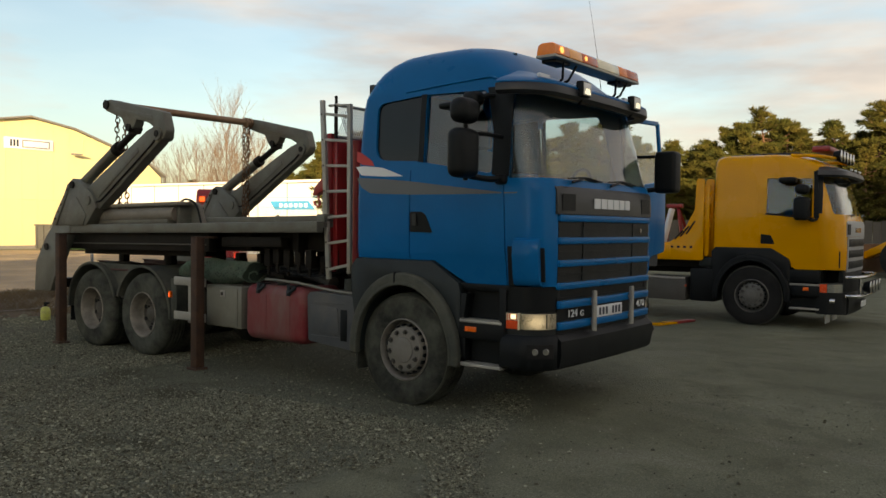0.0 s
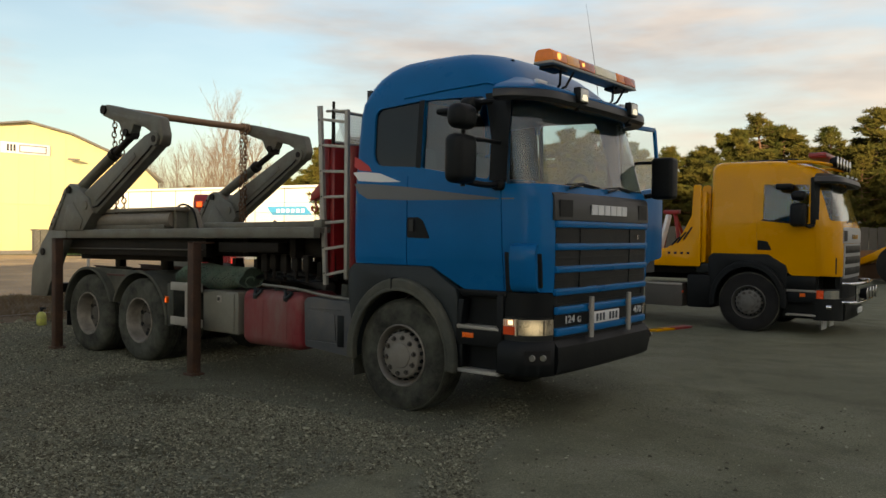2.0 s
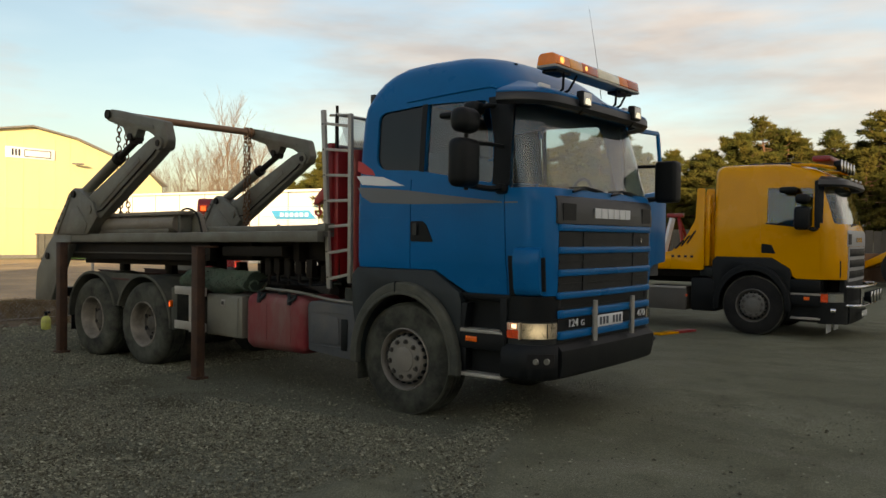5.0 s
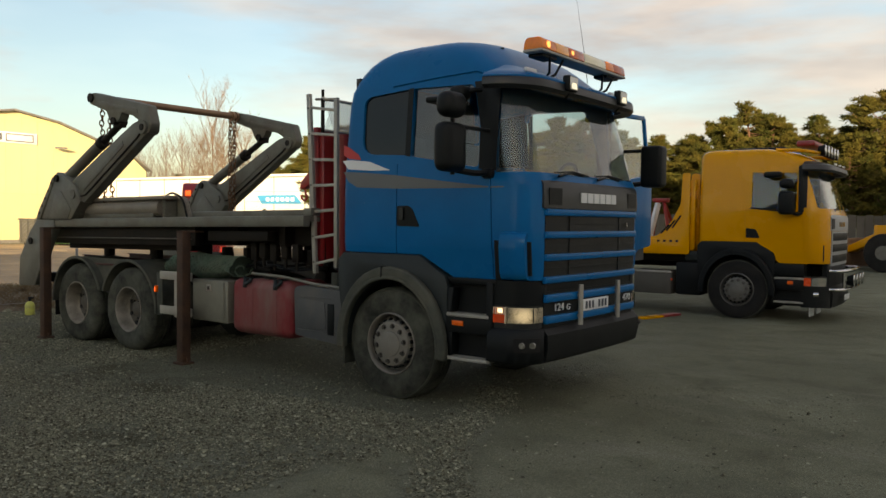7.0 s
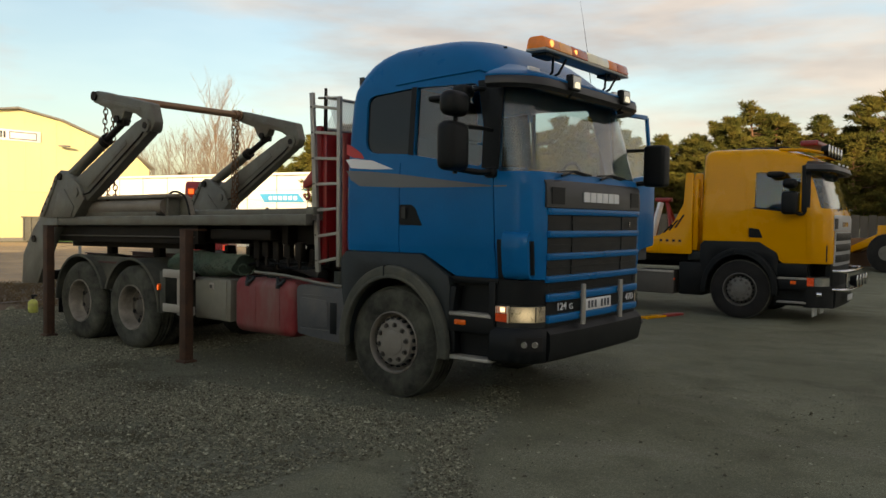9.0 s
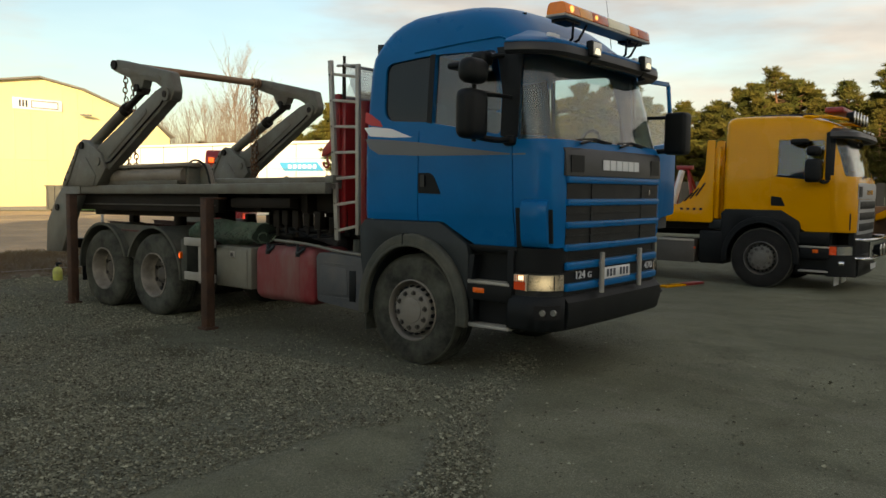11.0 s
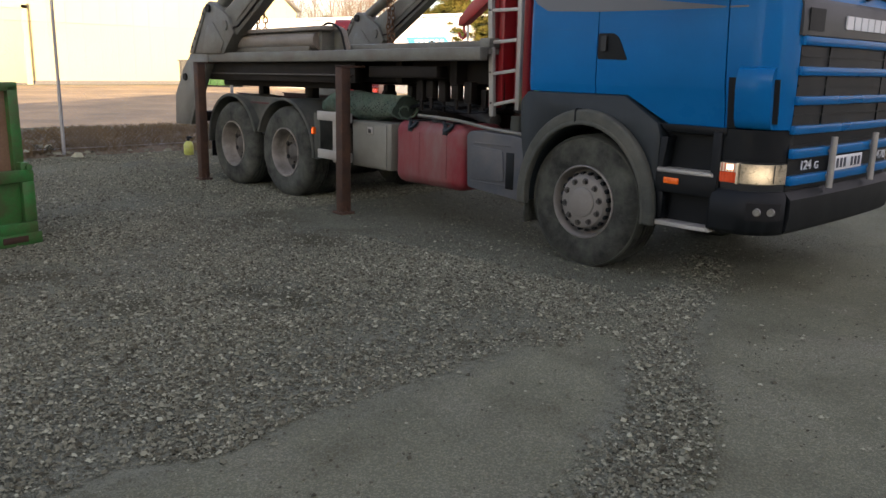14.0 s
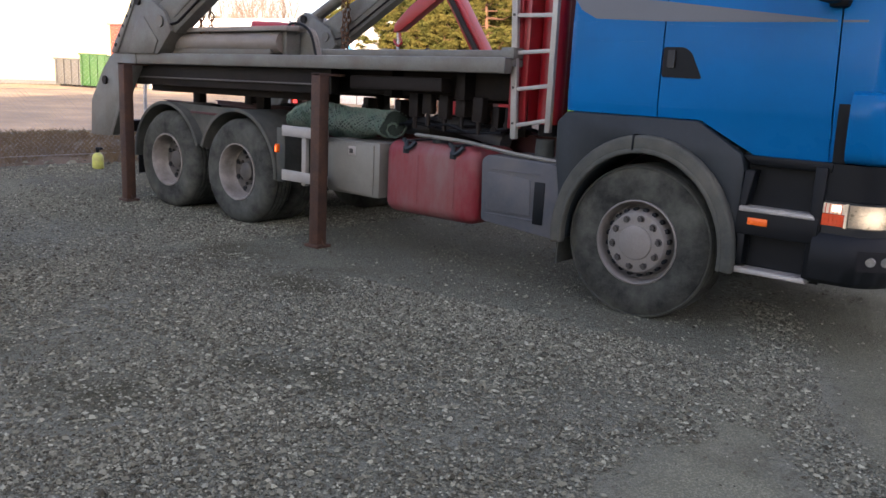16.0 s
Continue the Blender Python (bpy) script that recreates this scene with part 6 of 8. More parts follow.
    bt = part("battery_box", prism(round_poly([(-1.38, 0.48), (-1.40, 0.96), (-1.34, 1.0), (-0.74, 0.98), (-0.66, 0.90), (-0.70, 0.43)], 0.03, 3), "y", 0.09, 0.60, 0.03, 4), M["fender_blue"], T, "dusty grey plastic battery box")
    part("top_groove", box(-1.30, -0.86, 0.084, 0.095, 0.885, 0.90, 0.004), M["fender_blue"], bt)
    part("low_groove", box(-1.34, -0.80, 0.084, 0.095, 0.535, 0.55, 0.004), M["fender_blue"], bt)
    part("cover_panel", prism(round_poly([(-1.33, 0.57), (-1.34, 0.87), (-0.94, 0.85), (-0.92, 0.57)], 0.03, 3), "y", 0.078, 0.092, 0.010), M["fender_blue"], bt)
    part("step_slot", box(-0.90, -0.81, 0.082, 0.092, 0.52, 0.84, 0.004), M["black"], bt, "dark step slot")
    part("air_filter_cap", rod((-0.98, 0.32, 0.97), (-0.98, 0.32, 1.14), 0.075, 0.07, 18), M["fender_dusty"], T, "grey round cap")
    part("reflex_tag", box(-0.80, -0.74, 0.30, 0.31, 1.24, 1.40, 0.004), M["hi_vis"], T, "yellow-green reflective tag")
    part("mud_flap", box(-0.68, -0.665, 0.09, 0.45, 0.26, 0.62), M["tyre"], T, "black rubber flap")
    for k in range(6):
        part("tank_bracket", box(-2.3 + k * 0.35, -2.26 + k * 0.35, 0.3, CY - 0.38, 0.88, 0.95), M["frame_red"], T) if k in (0, 2, 4) else None
    part("air_duct", tube(smooth_line([(-2.75, 0.74, 1.10), (-2.3, 0.70, 1.15), (-1.9, 0.66, 1.13), (-1.55, 0.62, 1.05)]), 0.075, 14), M["fender_blue"], T, "dark blue-grey air duct")
    part("cable", tube(smooth_line([(-2.4, 0.6, 1.18), (-2.0, 0.55, 1.16), (-1.5, 0.6, 1.20), (-1.1, 0.65, 1.15)]), 0.015, 6), M["black"], T)
    part("rear_gear", merged(box(-3.3, -1.4, CY - 0.33, CY + 0.33, 0.9, 1.08, 0.03), rod((-2.4, 0.75, 1.12), (-1.9, 0.75, 1.12), 0.12)), M["steel_dark"], T)
    return T


blue_truck()


def net_roll():
    """A rolled-up rope net lying on the toolbox."""
    N = thing("rope_net", "rolled green rope net lying on the toolbox", "net", pose(-3.2, 0.36, 0.983))
    L, rad = 1.24, 0.135
    def skin(u, a, k=1.0):
        x = -0.62 + L * u
        r = rad * (0.86 + 0.18 * math.sin(math.pi * min(1, u * 1.1)) + 0.30 * noise.noise((x * 3.2, math.cos(a) * 0.9, math.sin(a) * 0.9)) + 0.12 * noise.noise((x * 9, math.cos(a) * 2, math.sin(a) * 2))) * k
        return Vector((x, 1.45 * r * math.cos(a), 0.135 * (1.0 + 0.06 * math.sin(9 * u)) * 0.98 + r * math.sin(a) * 0.98))
    b = bmesh.new()
    rings = [[b.verts.new(skin(i / 30, 2 * math.pi * k / 24, 0.93)) for k in range(24)] for i in range(31)]
    for A, B in zip(rings, rings[1:]):
        for k in range(24):
            b.faces.new((A[k], A[(k + 1) % 24], B[(k + 1) % 24], B[k]))
    b.faces.new(rings[0][::-1])
    b.faces.new(rings[-1])
    low = min(v.co.z for v in b.verts)
    bmesh.ops.translate(b, vec=(0, 0, -low), verts=b.verts)
    part("core", b, M["net"], N)
    ropes = bmesh.new()
    for s in (-1, 1):
        for k in range(24):
            pts = [skin(i / 40, s * i / 40 * 8.0 + 2 * math.pi * k / 24 + 0.25 * noise.noise((i * 0.3, k, s))) - Vector((0, 0, low)) for i in range(41)]
            tube(pts, 0.0062, 4, ropes)
    part("rope", ropes, M["rope"], N, "knotted green rope")
    spiral = tube([(0.62, 1.3 * (0.02 + 0.012 * k) * math.cos(k * 0.7), 0.12 + (0.02 + 0.0095 * k) * math.sin(k * 0.7)) for k in range(10)], 0.012, 5)
    part("rolled_end", spiral, M["rope"], N)


net_roll()
# ---- yellow truck ----
def yellow_truck():
    global CAB, DOOR_WINDOW
    keep, keep_d = CAB, DOOR_WINDOW
    CAB = [(0.90, -0.73, 1.47, 1.13, 0.09, 0.34), (1.25, -0.73, 1.48, 1.14, 0.09, 0.34), (1.84, -0.73, 1.48, 1.14, 0.09, 0.34), (1.90, -0.73, 1.465, 1.14, 0.09, 0.34), (1.96, -0.73, 1.44, 1.138, 0.09, 0.34),
           (2.30, -0.73, 1.35, 1.11, 0.09, 0.33), (2.60, -0.73, 1.26, 1.085, 0.10, 0.33), (2.74, -0.73, 1.20, 1.075, 0.10, 0.33), (2.84, -0.73, 1.10, 1.06, 0.10, 0.34), (2.92, -0.73, 0.95, 1.04, 0.11, 0.36),
           (2.98, -0.715, 0.80, 1.00, 0.14, 0.38), (3.02, -0.68, 0.62, 0.93, 0.18, 0.38), (3.04, -0.60, 0.40, 0.80, 0.22, 0.30)]
    DOOR_WINDOW = round_poly([(0.20, 1.99), (0.95, 1.91), (0.95, 2.58), (0.20, 2.60)], [0.03, 0.05, 0.05, 0.03])
    T = thing("recovery_truck", "yellow flatbed truck with lamp bar and mirrors, parked in shade", "truck", pose(0.48, 8.89, 0, 0, 0, 2.0))
    body = part("cab_body", loft(CAB), M["yellow"], T)
    body["m"] = M["yellow"]
    lower = prism([(-1.0, 0.7), (1.8, 0.7), (1.8, 1.02), (0.70, 1.02), (0.36, 1.24), (-1.0, 1.24)], "y", -0.5, 3.0)
    screen = prism(round_poly([(CY - 1.08, 1.965), (CY + 1.08, 1.965), (CY + 1.04, 2.62), (CY - 1.04, 2.62)], 0.05), "x", 1.08, 2.0)
    side = [box(0.10, 0.112, -0.3, 0.10, 1.2, 2.70), prism([(1.095, 0.95), (1.106, 0.95), (1.062, 2.0), (1.051, 2.0)], "y", -0.3, 0.10), box(-0.70, 1.05, -0.3, 0.0945, 1.60, 1.61)]
    cut(body, [loft(shrunk(CAB, 0.06, 1.2, 2.9)), lower, prism(DOOR_WINDOW, "y", -0.5, 3.0), screen] + side)
    part("windscreen", screen_glass([1.94, 1.96, 2.30, 2.60, 2.64], 0.13), M["screen"], body, "clear windscreen").visible_shadow = False
    part("dashboard", box(0.9, 1.3, CY - 1.0, CY + 1.0, 1.6, 1.95, 0.04), M["interior"], body)
    part("rear_trim", box(-0.66, -0.60, CY - 1.0, CY + 1.0, 1.3, 2.85), M["interior"], body)
    part("sun_blind", box(1.12, 1.14, CY - 0.1, CY + 0.8, 2.1, 2.6), M["frame_red"], body, "dark red curtain")
    for y in (CY - 0.58, CY + 0.58):
        part("seat", merged(box(-0.25, 0.28, y - 0.25, y + 0.25, 1.5, 1.72, 0.05), box(-0.42, -0.25, y - 0.24, y + 0.24, 1.6, 2.35, 0.05)), M["interior"], body)
    for far in (False, True):
        part("door_window", side_sheet(DOOR_WINDOW, -0.030, -0.025, far), M["glass"], body, "door window").visible_shadow = False
        part("window_frame", side_sheet([(0.17, 1.965), (0.98, 1.88), (0.98, 1.91), (0.20, 1.99)], -0.004, 0.004, far), M["black"], body)
        part("door_handle", side_sheet(round_poly([(0.12, 1.45), (0.36, 1.445), (0.29, 1.60), (0.12, 1.62)], 0.02), 0.001, 0.006, far), M["black"], body, "black door handle")
        part("pressed_panel", side_sheet(round_poly([(-0.46, 1.95), (0.04, 1.92), (0.04, 2.52), (-0.40, 2.50)], 0.06), 0.0, 0.008, far), M["yellow"], body, "pressed side panel")
        part("pillar_trim", side_sheet([(0.98, 1.90), (1.07, 1.90), (1.02, 2.72), (0.96, 2.70)], -0.004, 0.004, far), M["black"], body)
        part("pillar_trim", corner_strip([1.98, 2.3, 2.60, 2.63], 0.08, 0.215, 0.002, 0.008, 8, far), M["black"], body)
        part("deflector", corner_strip([1.03, 1.07, 1.36, 1.40], 0.27, 0.50, 0.0, 0.028, 8, far), M["yellow"], body, "yellow corner deflector")
        part("deflector_slot", corner_strip([1.06, 1.34], 0.50, 0.53, 0.0, 0.012, 4, far), M["black"], body)
        f = (lambda y: 2 * CY - y) if far else (lambda y: y)
        arm = part("mirror_arm", tube(smooth_line([(1.05, f(0.14), 1.90), (0.98, f(0.0), 1.86), (0.90, f(-0.09), 1.90)]), 0.024), M["black"], body)
        def bx(x0, x1, y0, y1, z0, z1, bv):
            return box(x0, x1, min(f(y0), f(y1)), max(f(y0), f(y1)), z0, z1, bv, 3)
        part("mirror_housing", bx(0.70, 0.95, -0.20, 0.02, 1.86, 2.26, 0.06), M["black"], arm, "black mirror housing")
        part("mirror_housing", bx(0.71, 0.94, -0.20, 0.02, 2.30, 2.47, 0.07), M["black"], arm, "black mirror housing")
        part("kerb_mirror", bx(0.44, 0.72, -0.12, 0.10, 2.50, 2.60, 0.04), M["black"], arm, "black kerb mirror hood")
        # lower front
        yy0, yy1 = (0.17, 0.55) if not far else (2 * CY - 0.55, 2 * CY - 0.17)
        part("step_well", box(0.55, 1.12, yy0, yy1, 0.28, 1.02), M["black"], T, "black step well")
        ys0, ys1 = (0.06, 0.2) if not far else (2 * CY - 0.2, 2 * CY - 0.06)
        part("step_panel", merged(box(0.60, 1.10, ys0, ys1, 0.56, 0.74, 0.01), box(0.62, 1.10, ys0, ys1, 0.80, 1.01, 0.01)), M["black"], T)
        part("step_tread", box(0.62, 1.10, ys0 - 0.01, ys1, 0.745, 0.775, 0.006), M["alu"], T, "metal step edge")
        part("step_tread", box(0.62, 1.10, ys0 - 0.01, ys1, 0.33, 0.36, 0.006), M["alu"], T, "metal step edge")
        part("side_reflector", box(0.84, 0.93, ys0 - 0.006, ys0 + 0.01, 0.66, 0.72, 0.004), M["orange"], T, "orange side marker")
        lamp = part("headlamp", corner_strip([0.62, 0.80], 0.16, 0.62, -0.1, 0.0, 12, far), M["panel_dark"], T, "headlamp unit")
        part("lens", corner_strip([0.64, 0.78], 0.32, 0.60, 0.0, 0.012, 8, far), M["chrome"], lamp, "clear lamp glass")
        part("indicator", corner_strip([0.64, 0.78], 0.18, 0.31, 0.0, 0.012, 6, far), M["lamp_red"], lamp, "orange indicator")
        part("bumper", corner_strip([0.27, 0.40, 0.58, 0.64], 0.16, 0.74, -0.12, 0.03, 14, far), M["black"], T, "black bumper corner")
        p = along_corner(0.5, 0.42, 0.03)
        py = 2 * CY - p.y if far else p.y
        part("fog_lamp", rod((p.x - 0.05, py, 0.50), (p.x + 0.03, py, 0.50), 0.05, 0.045, 16), M["chrome"], T, "round fog lamp")
        front_fender(T, far, "black")
    part("bumper_middle", front_strip([0.25, 0.30, 0.50, 0.62], 0.42, 2 * CY - 0.42, -0.10, [0.02, 0.05, 0.06, 0.01], 22), M["black"], T, "black bumper")
    part("sill", front_strip([0.60, 1.03], 0.32, 2 * CY - 0.32, -0.08, -0.005, 22), M["black"], T)
    grille = part("grille", front_strip([0.98, 1.3, 1.58], 0.42, 2 * CY - 0.42, -0.03, 0.012, 24), M["galv"], body, "silver grey grille")
    for z in (1.10, 1.29, 1.48):
        part("grille_slot", bevelled(front_strip([z - 0.065, z + 0.065], 0.50, 2 * CY - 0.50, 0.0, 0.018, 24), 0.006), M["black"], grille, "dark grille slot")
    panel = part("badge_panel", front_strip([1.585, 1.80, 1.86], 0.36, 2 * CY - 0.36, -0.03, [0.014, 0.012, 0.0], 24), M["galv"], body, "silver grey front panel")
    part("air_inlet", front_strip([1.62, 1.80], 0.38, 0.58, 0.014, 0.020, 8), M["black"], panel)
    for k in range(6):
        yy = CY + (k - 2.5) * 0.10
        part("badge_letter", front_strip([1.66, 1.74], yy - 0.036, yy + 0.036, 0.013, 0.022, 3), M["chrome"], panel)
    visor = part("sun_visor", visor_shell(2.66, [(2.615, 0.19), (2.605, 0.22), (2.63, 0.245), (2.71, 0.22), (2.76, 0.10), (2.78, 0.0)]), M["blue_dark"], body, "dark sun visor")
    for k in range(3):
        part("visor_lamp", box(1.42, 1.45, CY - 0.5 + 0.42 * k, CY - 0.38 + 0.42 * k, 2.73, 2.765, 0.006), M["stripe_white"], visor)
    rail = part("lamp_bar", tube(smooth_line([(0.55, 0.30, 3.0), (0.95, 0.32, 2.98), (1.18, 0.42, 2.94), (1.22, CY, 2.96), (1.18, 2 * CY - 0.42, 2.94), (0.95, 2 * CY - 0.32, 2.98), (0.55, 2 * CY - 0.30, 3.0)]), 0.03, 10), M["yellow"], body, "yellow roof lamp bar")
    for k in range(5):
        y = 0.62 + 0.30 * k
        lm = part("spot_lamp", merged(rod((1.18, y, 2.99), (1.30, y, 2.99), 0.075, 0.105, 20), rod((1.22, y, 2.90), (1.22, y, 2.96), 0.015)), M["black"], rail, "round spot lamp")
        part("lens", rod((1.301, y, 2.99), (1.312, y, 2.99), 0.100, 0.085, 20), M["chrome"], lm)
    part("beacon", box(0.85, 1.15, 0.45, 2 * CY - 0.45, 3.06, 3.16, 0.03), M["red"], body, "red roof beacon")
    part("roof_air_unit", box(-0.25, 0.65, 0.55, 2 * CY - 0.55, 3.03, 3.075, 0.02), M["black"], body, "dark roof rail")
    for y in (0.5, 1.6):
        part("wiper", tube([(1.49, y, 1.93), (1.46, y + 0.3, 1.98), (1.455, y + 0.6, 1.96)], 0.011, 6), M["black"], body)
    bull = part("bull_bar", merged(merged(tube(smooth_line([(1.45, 0.35, 0.90), (1.66, 0.45, 0.90), (1.70, CY, 0.90), (1.66, 2 * CY - 0.45, 0.90), (1.45, 2 * CY - 0.35, 0.90)]), 0.03, 10),
                                          tube(smooth_line([(1.45, 0.35, 0.58), (1.66, 0.45, 0.58), (1.70, CY, 0.58), (1.66, 2 * CY - 0.45, 0.58), (1.45, 2 * CY - 0.35, 0.58)]), 0.03, 10)), rod((1.66, 0.5, 0.58), (1.66, 0.5, 0.90), 0.025)), M["chrome"], T, "chrome bull bar")
    for k in range(4):
        y = 0.72 + 0.34 * k
        sl = part("spot_lamp", rod((1.68, y, 0.73), (1.79, y, 0.73), 0.08, 0.11, 20), M["black"], bull, "round spot lamp")
        part("lens", rod((1.791, y, 0.73), (1.80, y, 0.73), 0.105, 0.09, 20), M["chrome"], sl)
    part("number_plate", box(1.60, 1.61, 0.98, 1.48, 0.36, 0.46, 0.004), M["stripe_white"], T, "white number plate")
    for y in (0.30, 0.95):
        part("mud_flap", box(1.15, 1.17, y, y + 0.36, 0.09, 0.28, 0.004), M["stripe_white"], T, "white and dark low flap")
    front_wheel(T, 0.0, 0.03, 1, 0.52, "tyre_dark", "rim_dark")
    front_wheel(T, 0.0, 2.43, -1, 0.52, "tyre_dark", "rim_dark")
    for x in (-4.3, -5.6):
        rear_wheel(T, x, 0.0, 1)
        rear_wheel(T, x, 2.46, -1)
    chassis(T, -6.5, 1.0, M["steel_dark"])
    axle(T, 0.0)
    axle(T, -4.3)
    axle(T, -5.6)
    part("engine", box(-0.45, 1.3, CY - 0.5, CY + 0.5, 0.5, 1.2, 0.05), M["steel_dark"], T)
    deck = part("flatbed", box(-6.6, -0.95, 0.06, 2 * CY - 0.06, 1.16, 1.26, 0.01), M["yellow"], T, "yellow flatbed with slotted side plates")
    part("side_board", box(-6.6, -1.5, 0.04, 0.08, 1.14, 1.40, 0.01), M["yellow"], deck)
    part("side_board", box(-6.6, -1.5, 2 * CY - 0.08, 2 * CY - 0.04, 1.14, 1.40, 0.01), M["yellow"], deck)
    part("deck_lower", box(-6.5, -1.0, 0.3, 2 * CY - 0.3, 0.98, 1.16, 0.02), M["steel_dark"], deck)
    for y in (0.05, 0.30):
        g = part("gusset_plate", prism(round_poly([(-1.02 + (y > 0.2) * 0.1, 2.62), (-0.88 + (y > 0.2) * 0.1, 2.62), (-0.88 + (y > 0.2) * 0.1, 1.12), (-1.9, 1.12), (-1.9, 1.42), (-1.5, 1.45), (-1.22, 1.72), (-1.05, 2.05)], 0.04, 3), "y", y, y + 0.04, 0.006), M["yellow"], deck, "yellow gusset plate")
        if y < 0.1:
            for k in range(3):
                part("slot", bar((-1.42 + 0.11 * k, 0.047, 1.50 + 0.05 * k), (-1.26 + 0.11 * k, 0.047, 1.66 + 0.09 * k), 0.006, 0.03, 0, (0, 0, 1)), M["steel_dark"], g)
            for k in range(7):
                part("hole", box(-1.85 + 0.12 * k, -1.80 + 0.12 * k, 0.044, 0.05, 1.34, 1.38), M["steel_dark"], g)
    part("headboard_post", box(-0.88, -0.80, 0.10, 0.22, 1.2, 2.5, 0.01), M["yellow"], deck)
    part("headboard_post", box(-0.88, -0.80, 2 * CY - 0.22, 2 * CY - 0.10, 1.2, 2.5, 0.01), M["yellow"], deck)
    tbx = part("toolbox", box(-1.95, -1.22, 0.10, 0.6, 0.36, 0.80, 0.012), M["box_dark"], T, "grimy grey metal toolbox")
    part("toolbox_rail", box(-1.95, -1.22, 0.085, 0.10, 0.76, 0.80, 0.004), M["alu"], tbx)
    part("tank", box(-1.15, -0.66, 0.12, 0.65, 0.36, 0.98, 0.05), M["black"], T, "black tank")
    part("air_cleaner", box(-0.98, -0.72, 0.12, 0.35, 1.0, 1.18, 0.03), M["fender"], T)
    part("side_lamp", box(-1.22, -1.19, 0.07, 0.10, 0.62, 0.66, 0.004), M["lamp_red"], T, "red side lamp")
    CAB, DOOR_WINDOW = keep, keep_d


yellow_truck()


def trestle(x, y, z, label):
    A = thing("trestle", label, "trestle", pose(x, y, z))
    for s in (-1, 1):
        part("leg", bar((s * 0.06, 0, 0.85), (s * 0.30, 0.25, 0), 0.06, 0.05, 0.006), M["red"], A)
        part("leg", bar((s * 0.06, 0, 0.85), (s * 0.30, -0.25, 0), 0.06, 0.05, 0.006), M["red"], A)
    part("pad", box(-0.16, 0.16, -0.06, 0.06, 0.84, 0.92, 0.01), M["red"], A)
    part("tube", bar((-0.02, -0.10, 0.82), (-0.14, -0.30, 0.0), 0.09, 0.09, 0.008), M["stripe_white"], A, "white painted tube")


trestle(-1.35, 9.9, 1.27, "red steel trestle with a white tube on the flatbed")
trestle(-1.9, 9.75, 1.27, "red steel trestle with a white tube on the flatbed")


def barrier_board():
    P = thing("warning_board", "yellow and red warning board lying on the gravel", "board", pose(-0.72, 7.9, 0.0, 0, 0, 78))
    for k in range(4):
        part("stripe_panel", box(-0.25 + 0.28 * k, 0.03 + 0.28 * k, -0.09, 0.09, 0.0, 0.04, 0.006), M["yellow"] if k < 2 else M["red"], P)


barrier_board()


# ---- red crane truck behind ----
def red_crane():
    """A hook crane with a folded red boom on a small truck in the next row."""
    C = thing("hook_crane", "red folding hook crane standing beyond the deck", "crane", pose(-7.4, 7.0, 0))
    part("crane_base", box(0.4, 1.6, -0.5, 0.5, 0.9, 1.7, 0.05), M["red"], C)
    for x in (0.5, 1.35):
        part("crane_leg", box(x, x + 0.15, -0.6, 0.6, 0.0, 0.9, 0.02), M["steel_dark"], C)
    part("mast", prism([(0.95, 1.65), (1.30, 1.65), (0.20, 3.22), (-0.02, 3.36), (-0.10, 3.16)], "y", -0.12, 0.12, 0.02), M["red"], C, "red crane mast")
    boom = part("boom", prism([(-0.04, 3.38), (0.14, 3.14), (-1.05, 2.40), (-1.24, 2.36), (-1.22, 2.52), (-0.9, 2.80)], "y", -0.10, 0.10, 0.02), M["red"], C, "red folded boom")
    part("joint", rod((0.03, -0.16, 3.22), (0.03, 0.16, 3.22), 0.10), M["steel_dark"], boom)
    hook = tube(smooth_line([(-1.16, 0, 2.42), (-1.15, 0, 2.28), (-1.10, 0, 2.20), (-1.17, 0, 2.12), (-1.27, 0, 2.17), (-1.29, 0, 2.24)]), 0.026, 8)
    part("hook", hook, M["red"], boom, "dark steel hook")
    part("cylinder", rod((0.95, -0.17, 1.9), (0.20, -0.17, 2.95), 0.05), M["steel_dark"], C)


red_crane()


